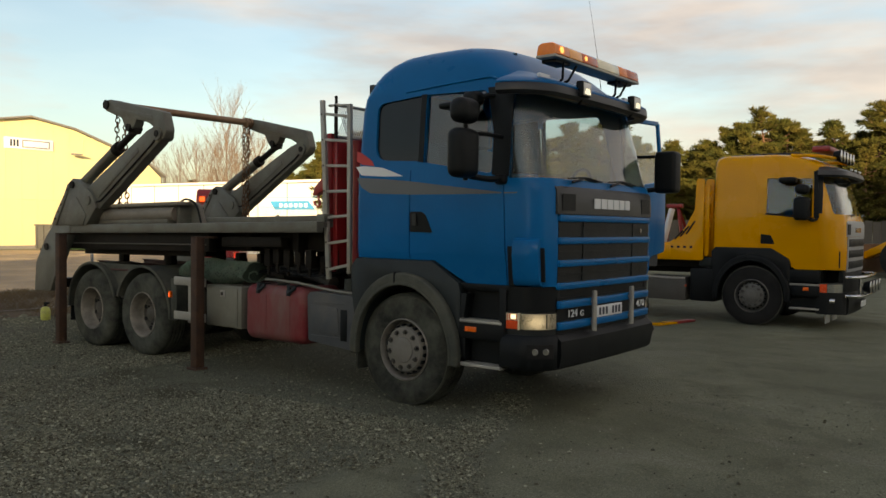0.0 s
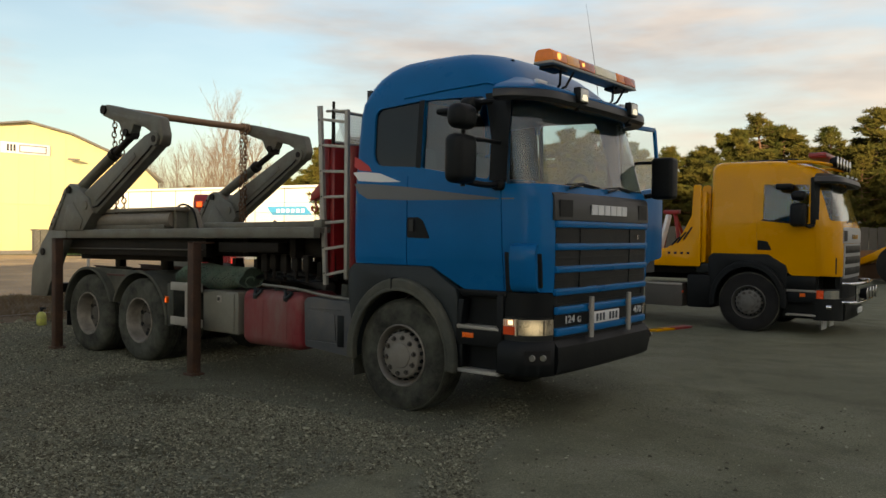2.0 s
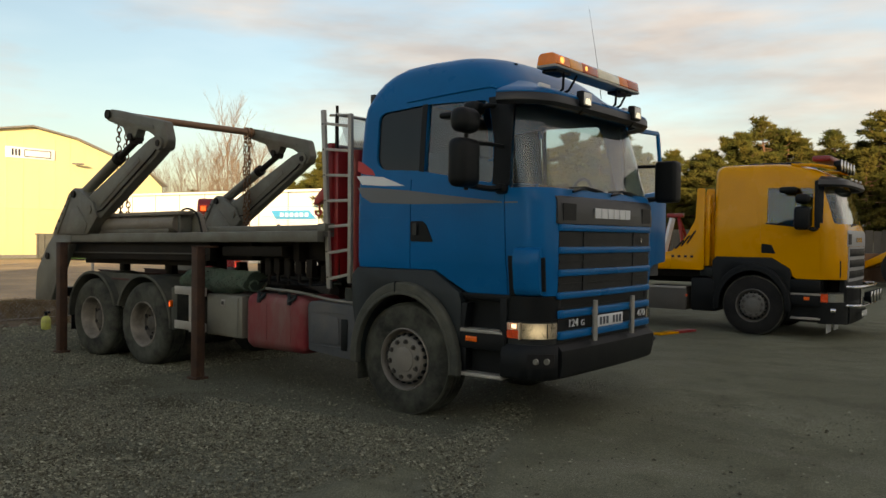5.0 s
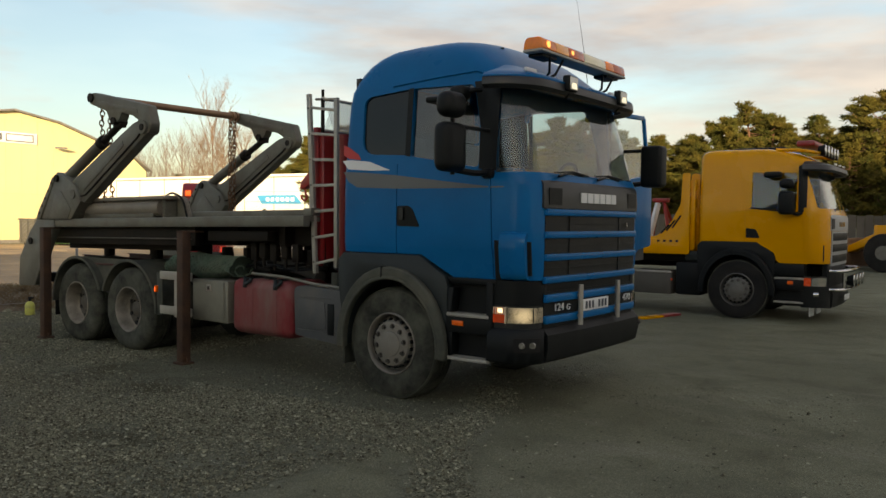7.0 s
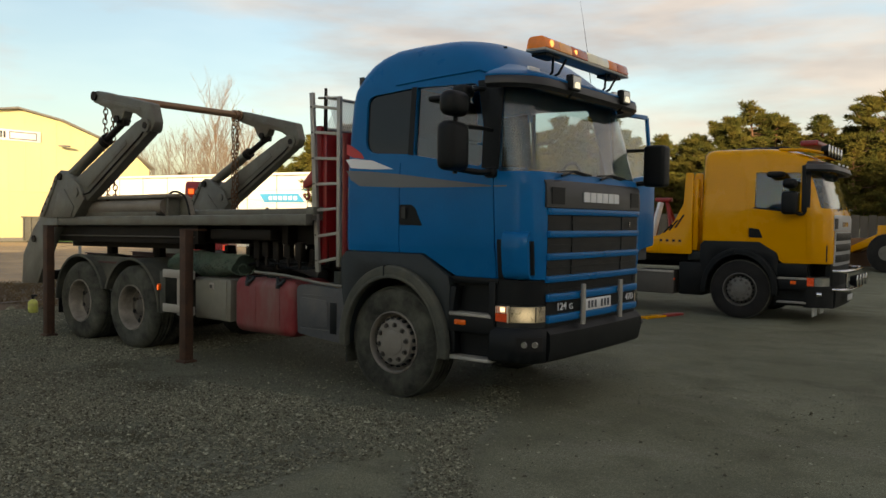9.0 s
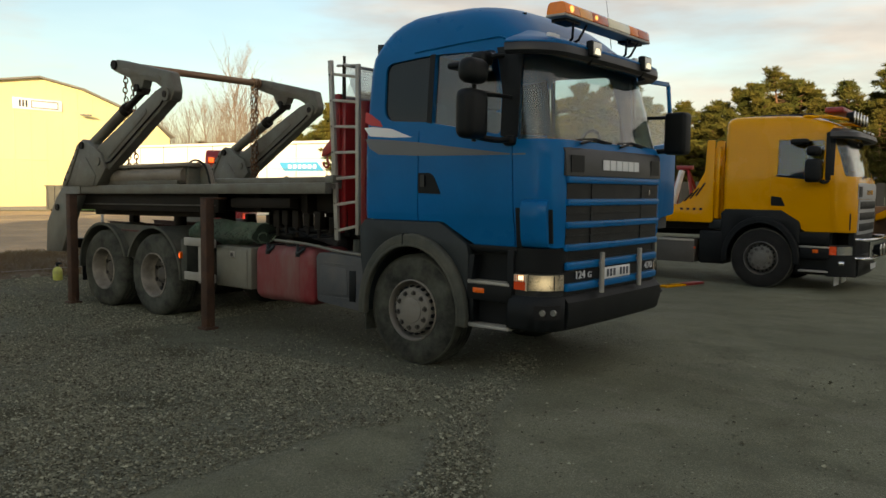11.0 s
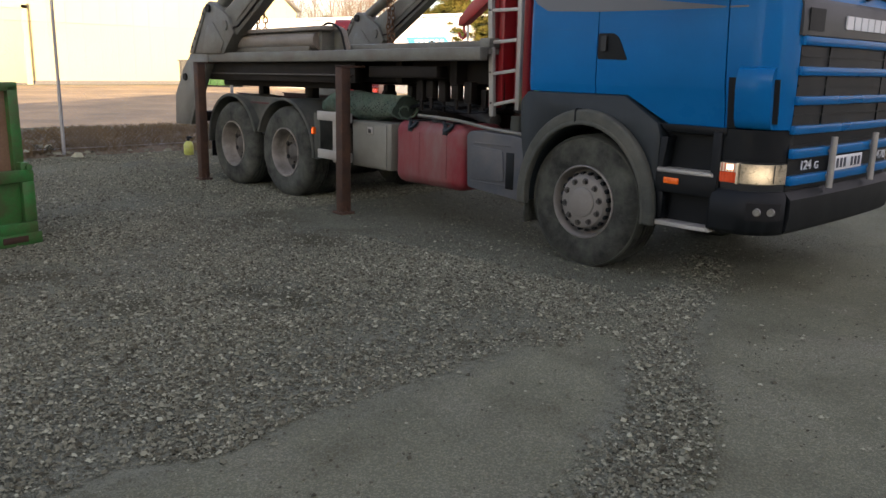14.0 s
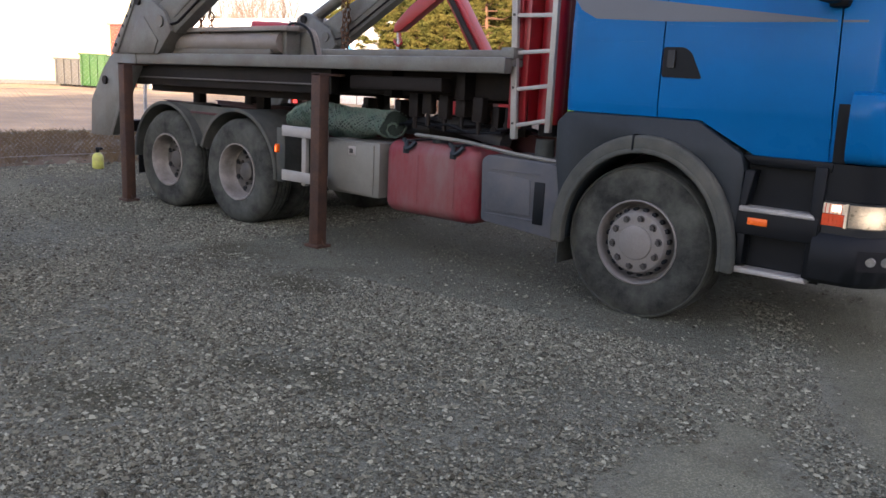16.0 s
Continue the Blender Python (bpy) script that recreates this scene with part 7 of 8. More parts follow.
def red_van():
    """A red van, seen past the deck."""
    C = thing("red_van", "red van with red tail lamps parked behind the truck", "van", pose(-14.05, 8.55, 0, 0, 0, 139) @ Matrix.Diagonal((1, 0.62, 1.14, 1)))
    prof = round_poly([(-2.2, 0.35), (2.4, 0.35), (2.45, 0.95), (1.75, 1.20), (1.10, 2.15), (-2.05, 2.28), (-2.22, 2.1)], 0.16, 4)
    body = part("body", prism(prof, "y", -0.88, 0.88, 0.09, 3), M["red"], C)
    for s in (-1, 1):
        part("side_window", prism([(0.1, 1.25), (1.45, 1.25), (0.98, 1.95), (0.1, 2.0)], "y", s * 0.885 - 0.01, s * 0.885 + 0.01, 0.005), M["tint"], body)
        lamp = part("tail_lamp", box(-2.27, -2.18, s * 0.74 - 0.12, s * 0.74 + 0.12, 0.62, 0.86, 0.02), M["lamp_red"], C, "lit red tail lamp")
        part("lamp_glow", prism([(s * 0.74 - 0.10, 0.64), (s * 0.74 + 0.10, 0.64), (s * 0.74 + 0.04, 0.84), (s * 0.74 - 0.02, 0.84)], "x", -2.275, -2.268), M["underlight"], lamp)
        top = part("top_lamp", box(-2.26, -2.15, s * 0.62 - 0.14, s * 0.62 + 0.14, 1.96, 2.12, 0.02), M["lamp_red"], C, "lit red top lamp")
        part("lamp_glow", box(-2.265, -2.258, s * 0.62 - 0.10, s * 0.62 + 0.10, 1.99, 2.09), M["sidelight"], top)
    part("rear_window", box(-2.235, -2.20, -0.62, 0.62, 1.30, 1.85, 0.03), M["tint"], body)
    for x in (-1.35, 1.55):
        for y in (-0.90, 0.66):
            w = part("wheel", rod((x, y, 0.34), (x, y + 0.24, 0.34), 0.34, None, 24), M["tyre"], C)
            part("rim", rod((x, y - 0.004, 0.34), (x, y + 0.244, 0.34), 0.20, None, 16), M["rim"], w)


red_van()


# ---- yard surroundings ----
def fence():
    F = thing("chain_link_fence", "galvanised chain-link fence along the grass verge", "fence")
    x, h = -9.95, 2.45
    ys = [-0.66 + 3.05 * k for k in range(-3, 6)]
    for y in ys:
        p = part("post", rod((x, y, 0), (x, y, h), 0.028, None, 12), M["galv"], F, "galvanised fence post")
        part("cap", rod((x, y, h), (x, y, h + 0.03), 0.034, 0.015, 12), M["galv"], p)
    for z in (0.12, 1.1, 2.1):
        part("strain_wire", rod((x, ys[0], z), (x, ys[-1], z), 0.003, None, 5), M["galv"], F)
    verts, faces = [], []
    step, hh = 0.075, 2.0
    y = ys[0] - hh
    r = 0.0012
    while y < ys[-1]:
        for s in (1, -1):
            a, b = (y, 0.1) if s > 0 else (y + hh, 0.1), (y + hh, 2.1) if s > 0 else (y, 2.1)
            lo = max(ys[0], min(a[0], b[0]))
            hi = min(ys[-1], max(a[0], b[0]))
            if hi - lo > 0.05:
                def at(v):
                    t = (v - a[0]) / (b[0] - a[0])
                    return (v, 0.1 + 2.0 * t)
                p, q = at(lo), at(hi)
                i = len(verts)
                for (yy, zz) in (p, q):
                    verts += [(x + r, yy, zz), (x - r, yy + r, zz), (x - r, yy - r, zz)]
                faces += [(i, i + 1, i + 4, i + 3), (i + 1, i + 2, i + 5, i + 4), (i + 2, i, i + 3, i + 5)]
        y += step
    me = bpy.data.meshes.new("wire_mesh")
    me.from_pydata(verts, [], faces)
    me.materials.append(M["galv"])
    ob = new("wire_mesh", me)
    ob.parent = F
    tagged(ob, "thin diamond wire mesh", kind="stuff")


fence()


def blades(name, spots, h0, h1, width, mat, label, lean=0.5, per=5):
    """Grass or needle blades at the spots given, one joined mesh."""
    rnd = random.Random(5)
    verts, faces = [], []
    for x, y, z in spots:
        for k in range(per):
            a = rnd.uniform(0, 6.28)
            h = rnd.uniform(h0, h1)
            l = rnd.uniform(0.1, lean) * h
            w = width * rnd.uniform(0.6, 1.2)
            ca, sa = math.cos(a), math.sin(a)
            ox, oy = x + rnd.uniform(-0.05, 0.05), y + rnd.uniform(-0.05, 0.05)
            i = len(verts)
            verts += [(ox - sa * w, oy + ca * w, z), (ox + sa * w, oy - ca * w, z), (ox + ca * l * 0.4, oy + sa * l * 0.4, z + h * 0.6), (ox + ca * l, oy + sa * l, z + h)]
            faces += [(i, i + 1, i + 2), (i, i + 2, i + 3)]
    me = bpy.data.meshes.new(name)
    me.from_pydata(verts, [], faces)
    me.materials.append(mat)
    return tagged(new(name, me), label, kind="stuff")


def verge():
    b = bmesh.new()
    xs = [-14.2 + 0.25 * i for i in range(19)]
    ys = [-14 + 0.4 * j for j in range(90)]
    grid = []
    for x in xs:
        t = (x + 14.2) / 4.5
        row = []
        for y in ys:
            z = 0.004 + 0.16 * math.sin(math.pi * min(1, max(0, t))) ** 1.0 * (0.75 + 0.5 * noise.noise((x * 1.3, y * 1.3, 4))) if 0 < t < 1 else -0.03
            row.append(b.verts.new((x, y, z)))
        grid.append(row)
    for i in range(len(xs) - 1):
        for j in range(len(ys) - 1):
            b.faces.new((grid[i][j], grid[i + 1][j], grid[i + 1][j + 1], grid[i][j + 1]))
    soil = pbr("verge_soil", (0.088, 0.062, 0.036), 0.95, 0, 0.4, 2.5, 0.8, 30, (0.145, 0.108, 0.064), 0.8, 3.5)
    part("verge", b, soil, None, "brown earth verge with dry grass and stones", kind="structure")
    rnd = random.Random(3)
    spots = []
    for k in range(7000):
        x, y = rnd.uniform(-13.9, -9.5), rnd.uniform(-9, 14)
        if noise.noise((x * 0.7, y * 0.7, 2)) > -0.12:
            t = (x + 14.2) / 4.5
            spots.append((x, y, 0.10 * math.sin(math.pi * t)))
    blades("dry_grass", spots, 0.05, 0.20, 0.0035, M["grass"], "dry yellow-brown grass on the verge", 0.9, 7)


verge()


def sunlit_road():
    b = bmesh.new()
    xs, ys = [-46.9 + 2.34 * i for i in range(15)], [-40 + 5 * j for j in range(15)]
    grid = [[b.verts.new((x, y, 0.006 if 0 < i < 14 else -0.02)) for y in ys] for i, x in enumerate(xs)]
    for i in range(14):
        for j in range(14):
            b.faces.new((grid[i][j], grid[i + 1][j], grid[i + 1][j + 1], grid[i][j + 1]))
    m = pbr("sandy_road", (0.46, 0.325, 0.19), 0.9, 0, 0.35, 0.5, 0.6, 9, (0.20, 0.16, 0.115), 0.9, 0.35, rough_var=0.05)
    part("road", b, m, None, "pale sandy road in front of the hall", kind="structure")


sunlit_road()


def stones(name, spots, label, mat):
    """Broken stones at (x, y, z, size), one joined mesh."""
    rs = np.random.RandomState(7)
    base = np.array([(1, 0.1, 0), (-1, -0.1, 0), (0, 1, 0), (0.1, -1, 0), (0.35, 0.3, 0.95), (-0.4, -0.3, 0.8)], float)
    tri = [(4, 0, 2), (4, 2, 5), (2, 1, 5), (5, 1, 3), (5, 3, 4), (4, 3, 0)]
    n = len(spots)
    S = np.array(spots)
    V = np.repeat(base[None], n, 0) * (1 + 0.5 * (rs.rand(n, 6, 3) - 0.5))
    V *= rs.uniform([0.7, 0.7, 0.45], [1.3, 1.0, 0.8], (n, 3))[:, None, :]
    a = rs.rand(n) * 6.283
    c, s = np.cos(a)[:, None], np.sin(a)[:, None]
    X, Y = V[:, :, 0] * c - V[:, :, 1] * s, V[:, :, 0] * s + V[:, :, 1] * c
    V = np.stack([X, Y, V[:, :, 2]], 2) * S[:, 3][:, None, None]
    V += S[:, None, :3] + np.stack([np.zeros(n), np.zeros(n), S[:, 3] * 0.25], 1)[:, None, :]
    F = (np.array(tri)[None] + 6 * np.arange(n)[:, None, None]).reshape(-1, 3)
    me = bpy.data.meshes.new(name)
    me.from_pydata(V.reshape(-1, 3).tolist(), [], F.tolist())
    me.materials.append(mat)
    return tagged(new(name, me), label, kind="stuff")


def stone_material():
    m = bpy.data.materials.new("loose_stone")
    m.use_nodes = True
    n, l = m.node_tree.nodes, m.node_tree.links
    b = n["Principled BSDF"]
    b.inputs["Roughness"].default_value = 0.9
    b.inputs["Specular IOR Level"].default_value = 0.3
    geo = n.new("ShaderNodeNewGeometry")
    ramp = n.new("ShaderNodeValToRGB")
    e = ramp.color_ramp.elements
    e[0].color, e[1].color = (0.042, 0.039, 0.025, 1), (0.345, 0.352, 0.258, 1)
    e.new(0.40).color = (0.128, 0.125, 0.087, 1)
    e.new(0.85).color = (0.206, 0.208, 0.150, 1)
    l.new(geo.outputs["Random Per Island"], ramp.inputs["Fac"])
    l.new(ramp.outputs["Color"], b.inputs["Base Color"])
    return m


def gravel():
    rnd = random.Random(11)
    spots = []
    def edge_x(y):
        return 0.97 + (0.02 - y) * 0.496 + 0.12 * math.sin(y * 2.3)
    while len(spots) < 230000:
        x, y = rnd.uniform(-9.6, 4.0), rnd.uniform(-4.9, 3.0)
        d = x - edge_x(y)
        n1 = noise.noise((x * 0.55, y * 0.55, 8.0))
        n2 = noise.noise((x * 1.7, y * 1.7, 3.0))
        lane = -0.38 + 0.15 * min(0.0, x + 0.3) + 0.10 * n2
        p = 0.018 + 0.03 * n2
        if x < 1.0 + 0.25 * n2 or (y > -1.25 and d < 0):
            p = 0.58 + 0.7 * n1 + 0.5 * n2
            if y > lane and x > -3.6:
                p *= 0.10
            if x < -4.6:
                p *= 0.45
        if abs(d) < 0.27 and y < 1.2:
            p = max(p, (1.0 - 3.2 * abs(d)) * (1.0 if y < -0.1 else 0.5))
        for mx, my, mr in MOSS:
            if (x - mx) ** 2 + (y - my) ** 2 < (0.75 * mr) ** 2:
                p *= 0.4
        if rnd.random() < p:
            s = rnd.uniform(0.0042, 0.0108) if rnd.random() < 0.92 else rnd.uniform(0.011, 0.020)
            spots.append((x, y, 0.0, s))
    stones("loose_gravel", spots, "loose grey crushed stones on the yard", stone_material())
    spots = []
    for k in range(260):
        y = rnd.uniform(-6, 12)
        spots.append((-9.5 + rnd.uniform(-0.5, 0.5), y, 0.02, rnd.uniform(0.02, 0.07) * (1.6 if rnd.random() < 0.1 else 1)))
    for k in range(2600):
        x, y = rnd.uniform(-13.8, -9.4), rnd.uniform(-8, 14)
        spots.append((x, y, 0.13 * math.sin(math.pi * min(1, max(0, (x + 14.2) / 4.5))), rnd.uniform(0.008, 0.03)))
    for k in range(60):
        spots.append((-10.2 + rnd.uniform(-0.8, 0.3), -1.5 + rnd.uniform(-0.7, 0.8), 0.08, rnd.uniform(0.05, 0.13)))
    stones("verge_stones", spots, "pale broken stones along the verge", stone_material())


gravel()


def spray_bottle():
    B = thing("spray_bottle", "yellow plastic bottle with black spray head by the verge", "bottle", pose(-9.05, 1.06, 0.0))
    part("bottle_body", lathe([(0.001, 0.0), (0.085, 0.0), (0.095, 0.02), (0.095, 0.20), (0.07, 0.26), (0.03, 0.29), (0.001, 0.29)], 0, 0, 20), M["bottle"], B)
    B.matrix_basis = pose(-9.05, 1.06, 0.0, 90, 0, 24) @ Matrix.Diagonal((0.85, 0.82, 0.85, 1))
    part("spray_head", merged(rod((0, 0.29, 0), (0, 0.35, 0), 0.03), box(-0.03, 0.09, 0.34, 0.385, -0.025, 0.025, 0.01)), M["black"], B, "black spray head")


spray_bottle()


def green_skip():
    """A green container with a recessed panel below and a dull mesh side above."""
    S = thing("green_container", "scratched green steel container with rusty lower edge", "container", pose(-3.47, -3.01, 0, 0, 0, 104.5))
    W, D = 2.2, 1.6
    body = part("body", box(-W, 0, 0.05, D, 0.10, 0.62, 0.01), M["green"], S)
    for x0, x1, z0, z1 in ((-W, 0.0, 0.54, 0.64), (-W, 0.0, 0.10, 0.20), (-0.11, 0.0, 0.2, 0.54), (-W, -W + 0.11, 0.2, 0.54)):
        part("frame_rail", box(x0, x1, 0.0, 0.06, z0, z1, 0.012), M["green"], body)
    part("skid", box(-W, 0.03, 0.0, 0.10, 0.0, 0.11, 0.012), M["green"], body)
    part("fork_pocket", box(-0.32, -0.10, -0.004, 0.05, 0.03, 0.085, 0.004), M["rust"], body, "rusty edge")
    part("side_post", box(-0.12, -0.03, 0.08, 0.18, 0.62, 1.34, 0.01), M["green"], body)
    part("upper_panel", box(-W, -0.12, 0.13, 0.16, 0.62, 1.31), M["steel_worn"], body, "dull brown-grey side panel")
    part("top_rail", box(-W, -0.03, 0.08, 0.18, 1.29, 1.36, 0.008), M["green"], body)
    part("latch", merged(box(-0.10, -0.02, 0.02, 0.10, 0.62, 0.70, 0.01), rod((-0.04, -0.01, 0.66), (-0.04, 0.12, 0.66), 0.025)), M["green"], body)


green_skip()


def hall():
    H = thing("warehouse", "pale yellow sheet-metal warehouse with low curved roof", "building")
    prof = [(-2.0, 0), (-2.0, 3.4), (3.5, 4.9), (10.7, 6.05), (15.6, 7.75), (18.5, 8.25), (21.4, 7.75), (24.0, 6.85), (26.6, 6.0), (27.8, 5.0), (27.8, 0)]
    wall = part("front_wall", prism(prof, "x", -47.25, -47.0), M["hall"], H, "pale yellow sheet-metal front", smooth=0)
    part("side_wall", box(-75, -47.25, 27.55, 27.8, 0, 5.0), M["hall"], H)
    part("side_wall", box(-75, -47.25, -2.0, -1.75, 0, 3.4), M["hall"], H)
    part("back_wall", prism(prof, "x", -75.2, -75.0), M["hall"], H, smooth=0)
    out = [(p[0] - 0.3 * (i == 1) + 0.3 * (i == 9), p[1] + 0.02) for i, p in enumerate(prof) if 0 < i < 10]
    part("roof", prism(out + [(y, z + 0.11) for y, z in out[::-1]], "x", -75.4, -46.7), M["roof_grey"], H, "grey roof with dark edge", smooth=0)
    part("plinth", box(-47.0, -46.94, -2.0, 27.8, 0, 0.22), M["roof_grey"], wall)
    for k in range(29):
        y = -1.0 + k
        top = np.interp(y, [p[0] for p in prof[1:10]], [p[1] for p in prof[1:10]])
        part("panel_seam", box(-47.0, -46.985, y, y + 0.04, 0.22, float(top) - 0.05), M["hall"], wall)
    sign = part("sign", box(-47.0, -46.93, 16.95, 20.0, 6.25, 6.95, 0.01), M["sign_white"], wall, "white sign with dark emblem and bars")
    part("sign_emblem", merged(box(-46.93, -46.92, 17.3, 17.42, 6.4, 6.82), merged(box(-46.93, -46.92, 17.5, 17.62, 6.4, 6.82), box(-46.93, -46.92, 17.7, 17.82, 6.4, 6.82))), M["sign_dark"], sign)
    part("sign_bar", merged(merged(box(-46.93, -46.92, 18.05, 19.75, 6.78, 6.83), box(-46.93, -46.92, 18.05, 19.75, 6.36, 6.41)), merged(box(-46.93, -46.92, 18.05, 18.10, 6.4, 6.8), box(-46.93, -46.92, 19.7, 19.75, 6.4, 6.8))), M["sign_dark"], sign)
    for y in (14.9, 21.3):
        part("wall_lamp", merged(box(-47.0, -46.6, y, y + 0.08, 6.15, 6.2), box(-46.7, -46.4, y - 0.3, y + 0.4, 6.1, 6.2, 0.02)), M["roof_grey"], wall)
    door = part("gate", box(-47.0, -46.9, 4.2, 9.6, 0.1, 4.2, 0.02), M["hall"], wall, "pale yellow roller gate")
    part("gate_frame", merged(box(-46.98, -46.85, 9.6, 9.9, 0, 4.4), merged(box(-46.98, -46.85, 3.9, 4.2, 0, 4.4), box(-46.98, -46.85, 3.9, 9.9, 4.2, 4.5))), M["hall"], door)


hall()


def white_building():
    B = thing("low_white_building", "long low white building with pale blue lettering", "building", pose(-26.0, 24.5, 0, 0, 0, 186.3))
    L, H = 18.2, 4.0
    wall = part("wall", box(0, L, -6.0, 0, 0, H), M["white"], B, smooth=0)
    part("roof", box(-0.2, L + 0.2, -6.2, 0.2, H, H + 0.14, 0.02), M["white"], B)
    annex = part("annex", box(L + 0.25, L + 3.6, -5.0, -0.3, 0, 3.75), M["brick_red"], B, "red-brown boarded annex", smooth=0)
    part("annex_roof", box(L + 0.2, L + 3.8, -5.2, -0.1, 3.75, 3.86, 0.02), M["roof_grey"], annex)
    part("sign_block", prism([(1.2, 2.52), (4.1, 2.52), (4.5, 3.0), (1.7, 3.0)], "y", 0.0, 0.03), M["sign_blue"], wall, "blue sign block with plain bars")
    for k in range(6):
        part("sign_bar", box(1.75 + 0.36 * k, 1.98 + 0.36 * k, 0.03, 0.035, 2.66, 2.86), M["sign_white"], wall, "pale lettering bar")
    part("sign_line", box(0.4, 5.2, 0.0, 0.03, 3.18, 3.22), M["sign_blue"], wall)
    for k in range(8):
        part("wall_seam", box(2.2 * k + 1.0, 2.2 * k + 1.04, 0.0, 0.015, 0, H), M["roof_grey"], wall)


white_building()


def far_container(x, y, rot, mat, label, w, h):
    C = thing("waste_container", label, "container", pose(x, y, 0, 0, 0, rot), "containers by the hall")
    b = part("body", box(-w / 2, w / 2, -1.0, 1.0, 0.12, h, 0.03), mat, C)
    for k in range(4):
        x0 = -w / 2 + 0.08 + k * (w - 0.26) / 3
        part("rib", box(x0, x0 + 0.10, -1.06, -1.0, 0.15, h - 0.04), mat, b)
    part("rim", box(-w / 2 - 0.04, w / 2 + 0.04, -1.07, -0.99, h - 0.04, h + 0.05, 0.01), mat, b)
    for s in (-1, 1):
        part("skid", box(-w / 2, w / 2, s * 0.6 - 0.06, s * 0.6 + 0.06, 0, 0.14), M["steel_dark"], b)


far_container(-43.5, 18.7, 17.5, M["bin_grey"], "grey steel waste container in front of the hall", 1.85, 1.52)
far_container(-41.9, 19.3, 22.0, M["green_far"], "green steel waste container in front of the hall", 1.8, 1.82)


def yellow_loader():
    L = thing("wheel_loader", "yellow wheel loader parked beyond the trucks", "loader", pose(2.0, 27.5, 0, 0, 0, -15))
    part("rear_body", prism(round_poly([(-0.4, 0.9), (-0.4, 2.0), (2.4, 1.8), (2.6, 1.0)], 0.12, 3), "y", -1.1, 1.1, 0.05), M["yellow"], L)
    part("front_frame", box(-2.2, -0.5, -0.6, 0.6, 0.8, 1.7, 0.05), M["yellow"], L)
    cab = part("cab", merged(merged(box(-0.6, -0.5, -0.8, -0.7, 1.7, 3.1), box(-0.6, -0.5, 0.7, 0.8, 1.7, 3.1)), merged(box(0.8, 0.9, -0.8, -0.7, 1.8, 3.1), box(0.8, 0.9, 0.7, 0.8, 1.8, 3.1))), M["black"], L, "dark cab frame")
    part("cab_roof", box(-0.8, 1.1, -0.9, 0.9, 3.1, 3.25, 0.04), M["yellow"], cab)
    part("cab_glass", box(-0.55, 0.85, -0.75, 0.75, 1.8, 3.1), M["tint"], cab)
    part("boom", prism([(-0.8, 1.6), (-0.8, 2.1), (-3.2, 0.9), (-3.3, 0.6)], "y", -0.5, 0.5, 0.03), M["yellow"], L)
    part("bucket", prism([(-3.2, 0.1), (-4.2, 0.1), (-4.25, 0.2), (-3.5, 0.35), (-3.3, 1.2), (-3.15, 1.2)], "y", -1.25, 1.25, 0.02), M["steel_worn"], L)
    for x in (-1.6, 1.4):
        for y in (-1.2, 0.7):
            w = part("wheel", bevelled(rod((x, y, 0.70), (x, y + 0.5, 0.70), 0.70, None, 28), 0.06), M["tyre_dark"], L)
            part("rim", rod((x, y - 0.01, 0.70), (x, y + 0.51, 0.70), 0.26, None, 18), M["rim_dark"], w)


yellow_loader()


def board_fence():
    F = thing("board_fence", "weathered grey board fence in front of the pines", "fence")
    mesh = None
    for k in range(70):
        x = -24 + k * 0.62
        if mesh is None:
            ob = part("fence_panel", merged(box(0, 0.29, -0.02, 0.02, 0.0, 2.1), box(0.31, 0.60, -0.012, 0.028, 0.0, 2.06)), M["wood"], F, smooth=0)
            mesh = ob
            ob.matrix_basis = pose(x, 30.5, 0)
        else:
            again(mesh, pose(x, 30.5, 0), F)


board_fence()


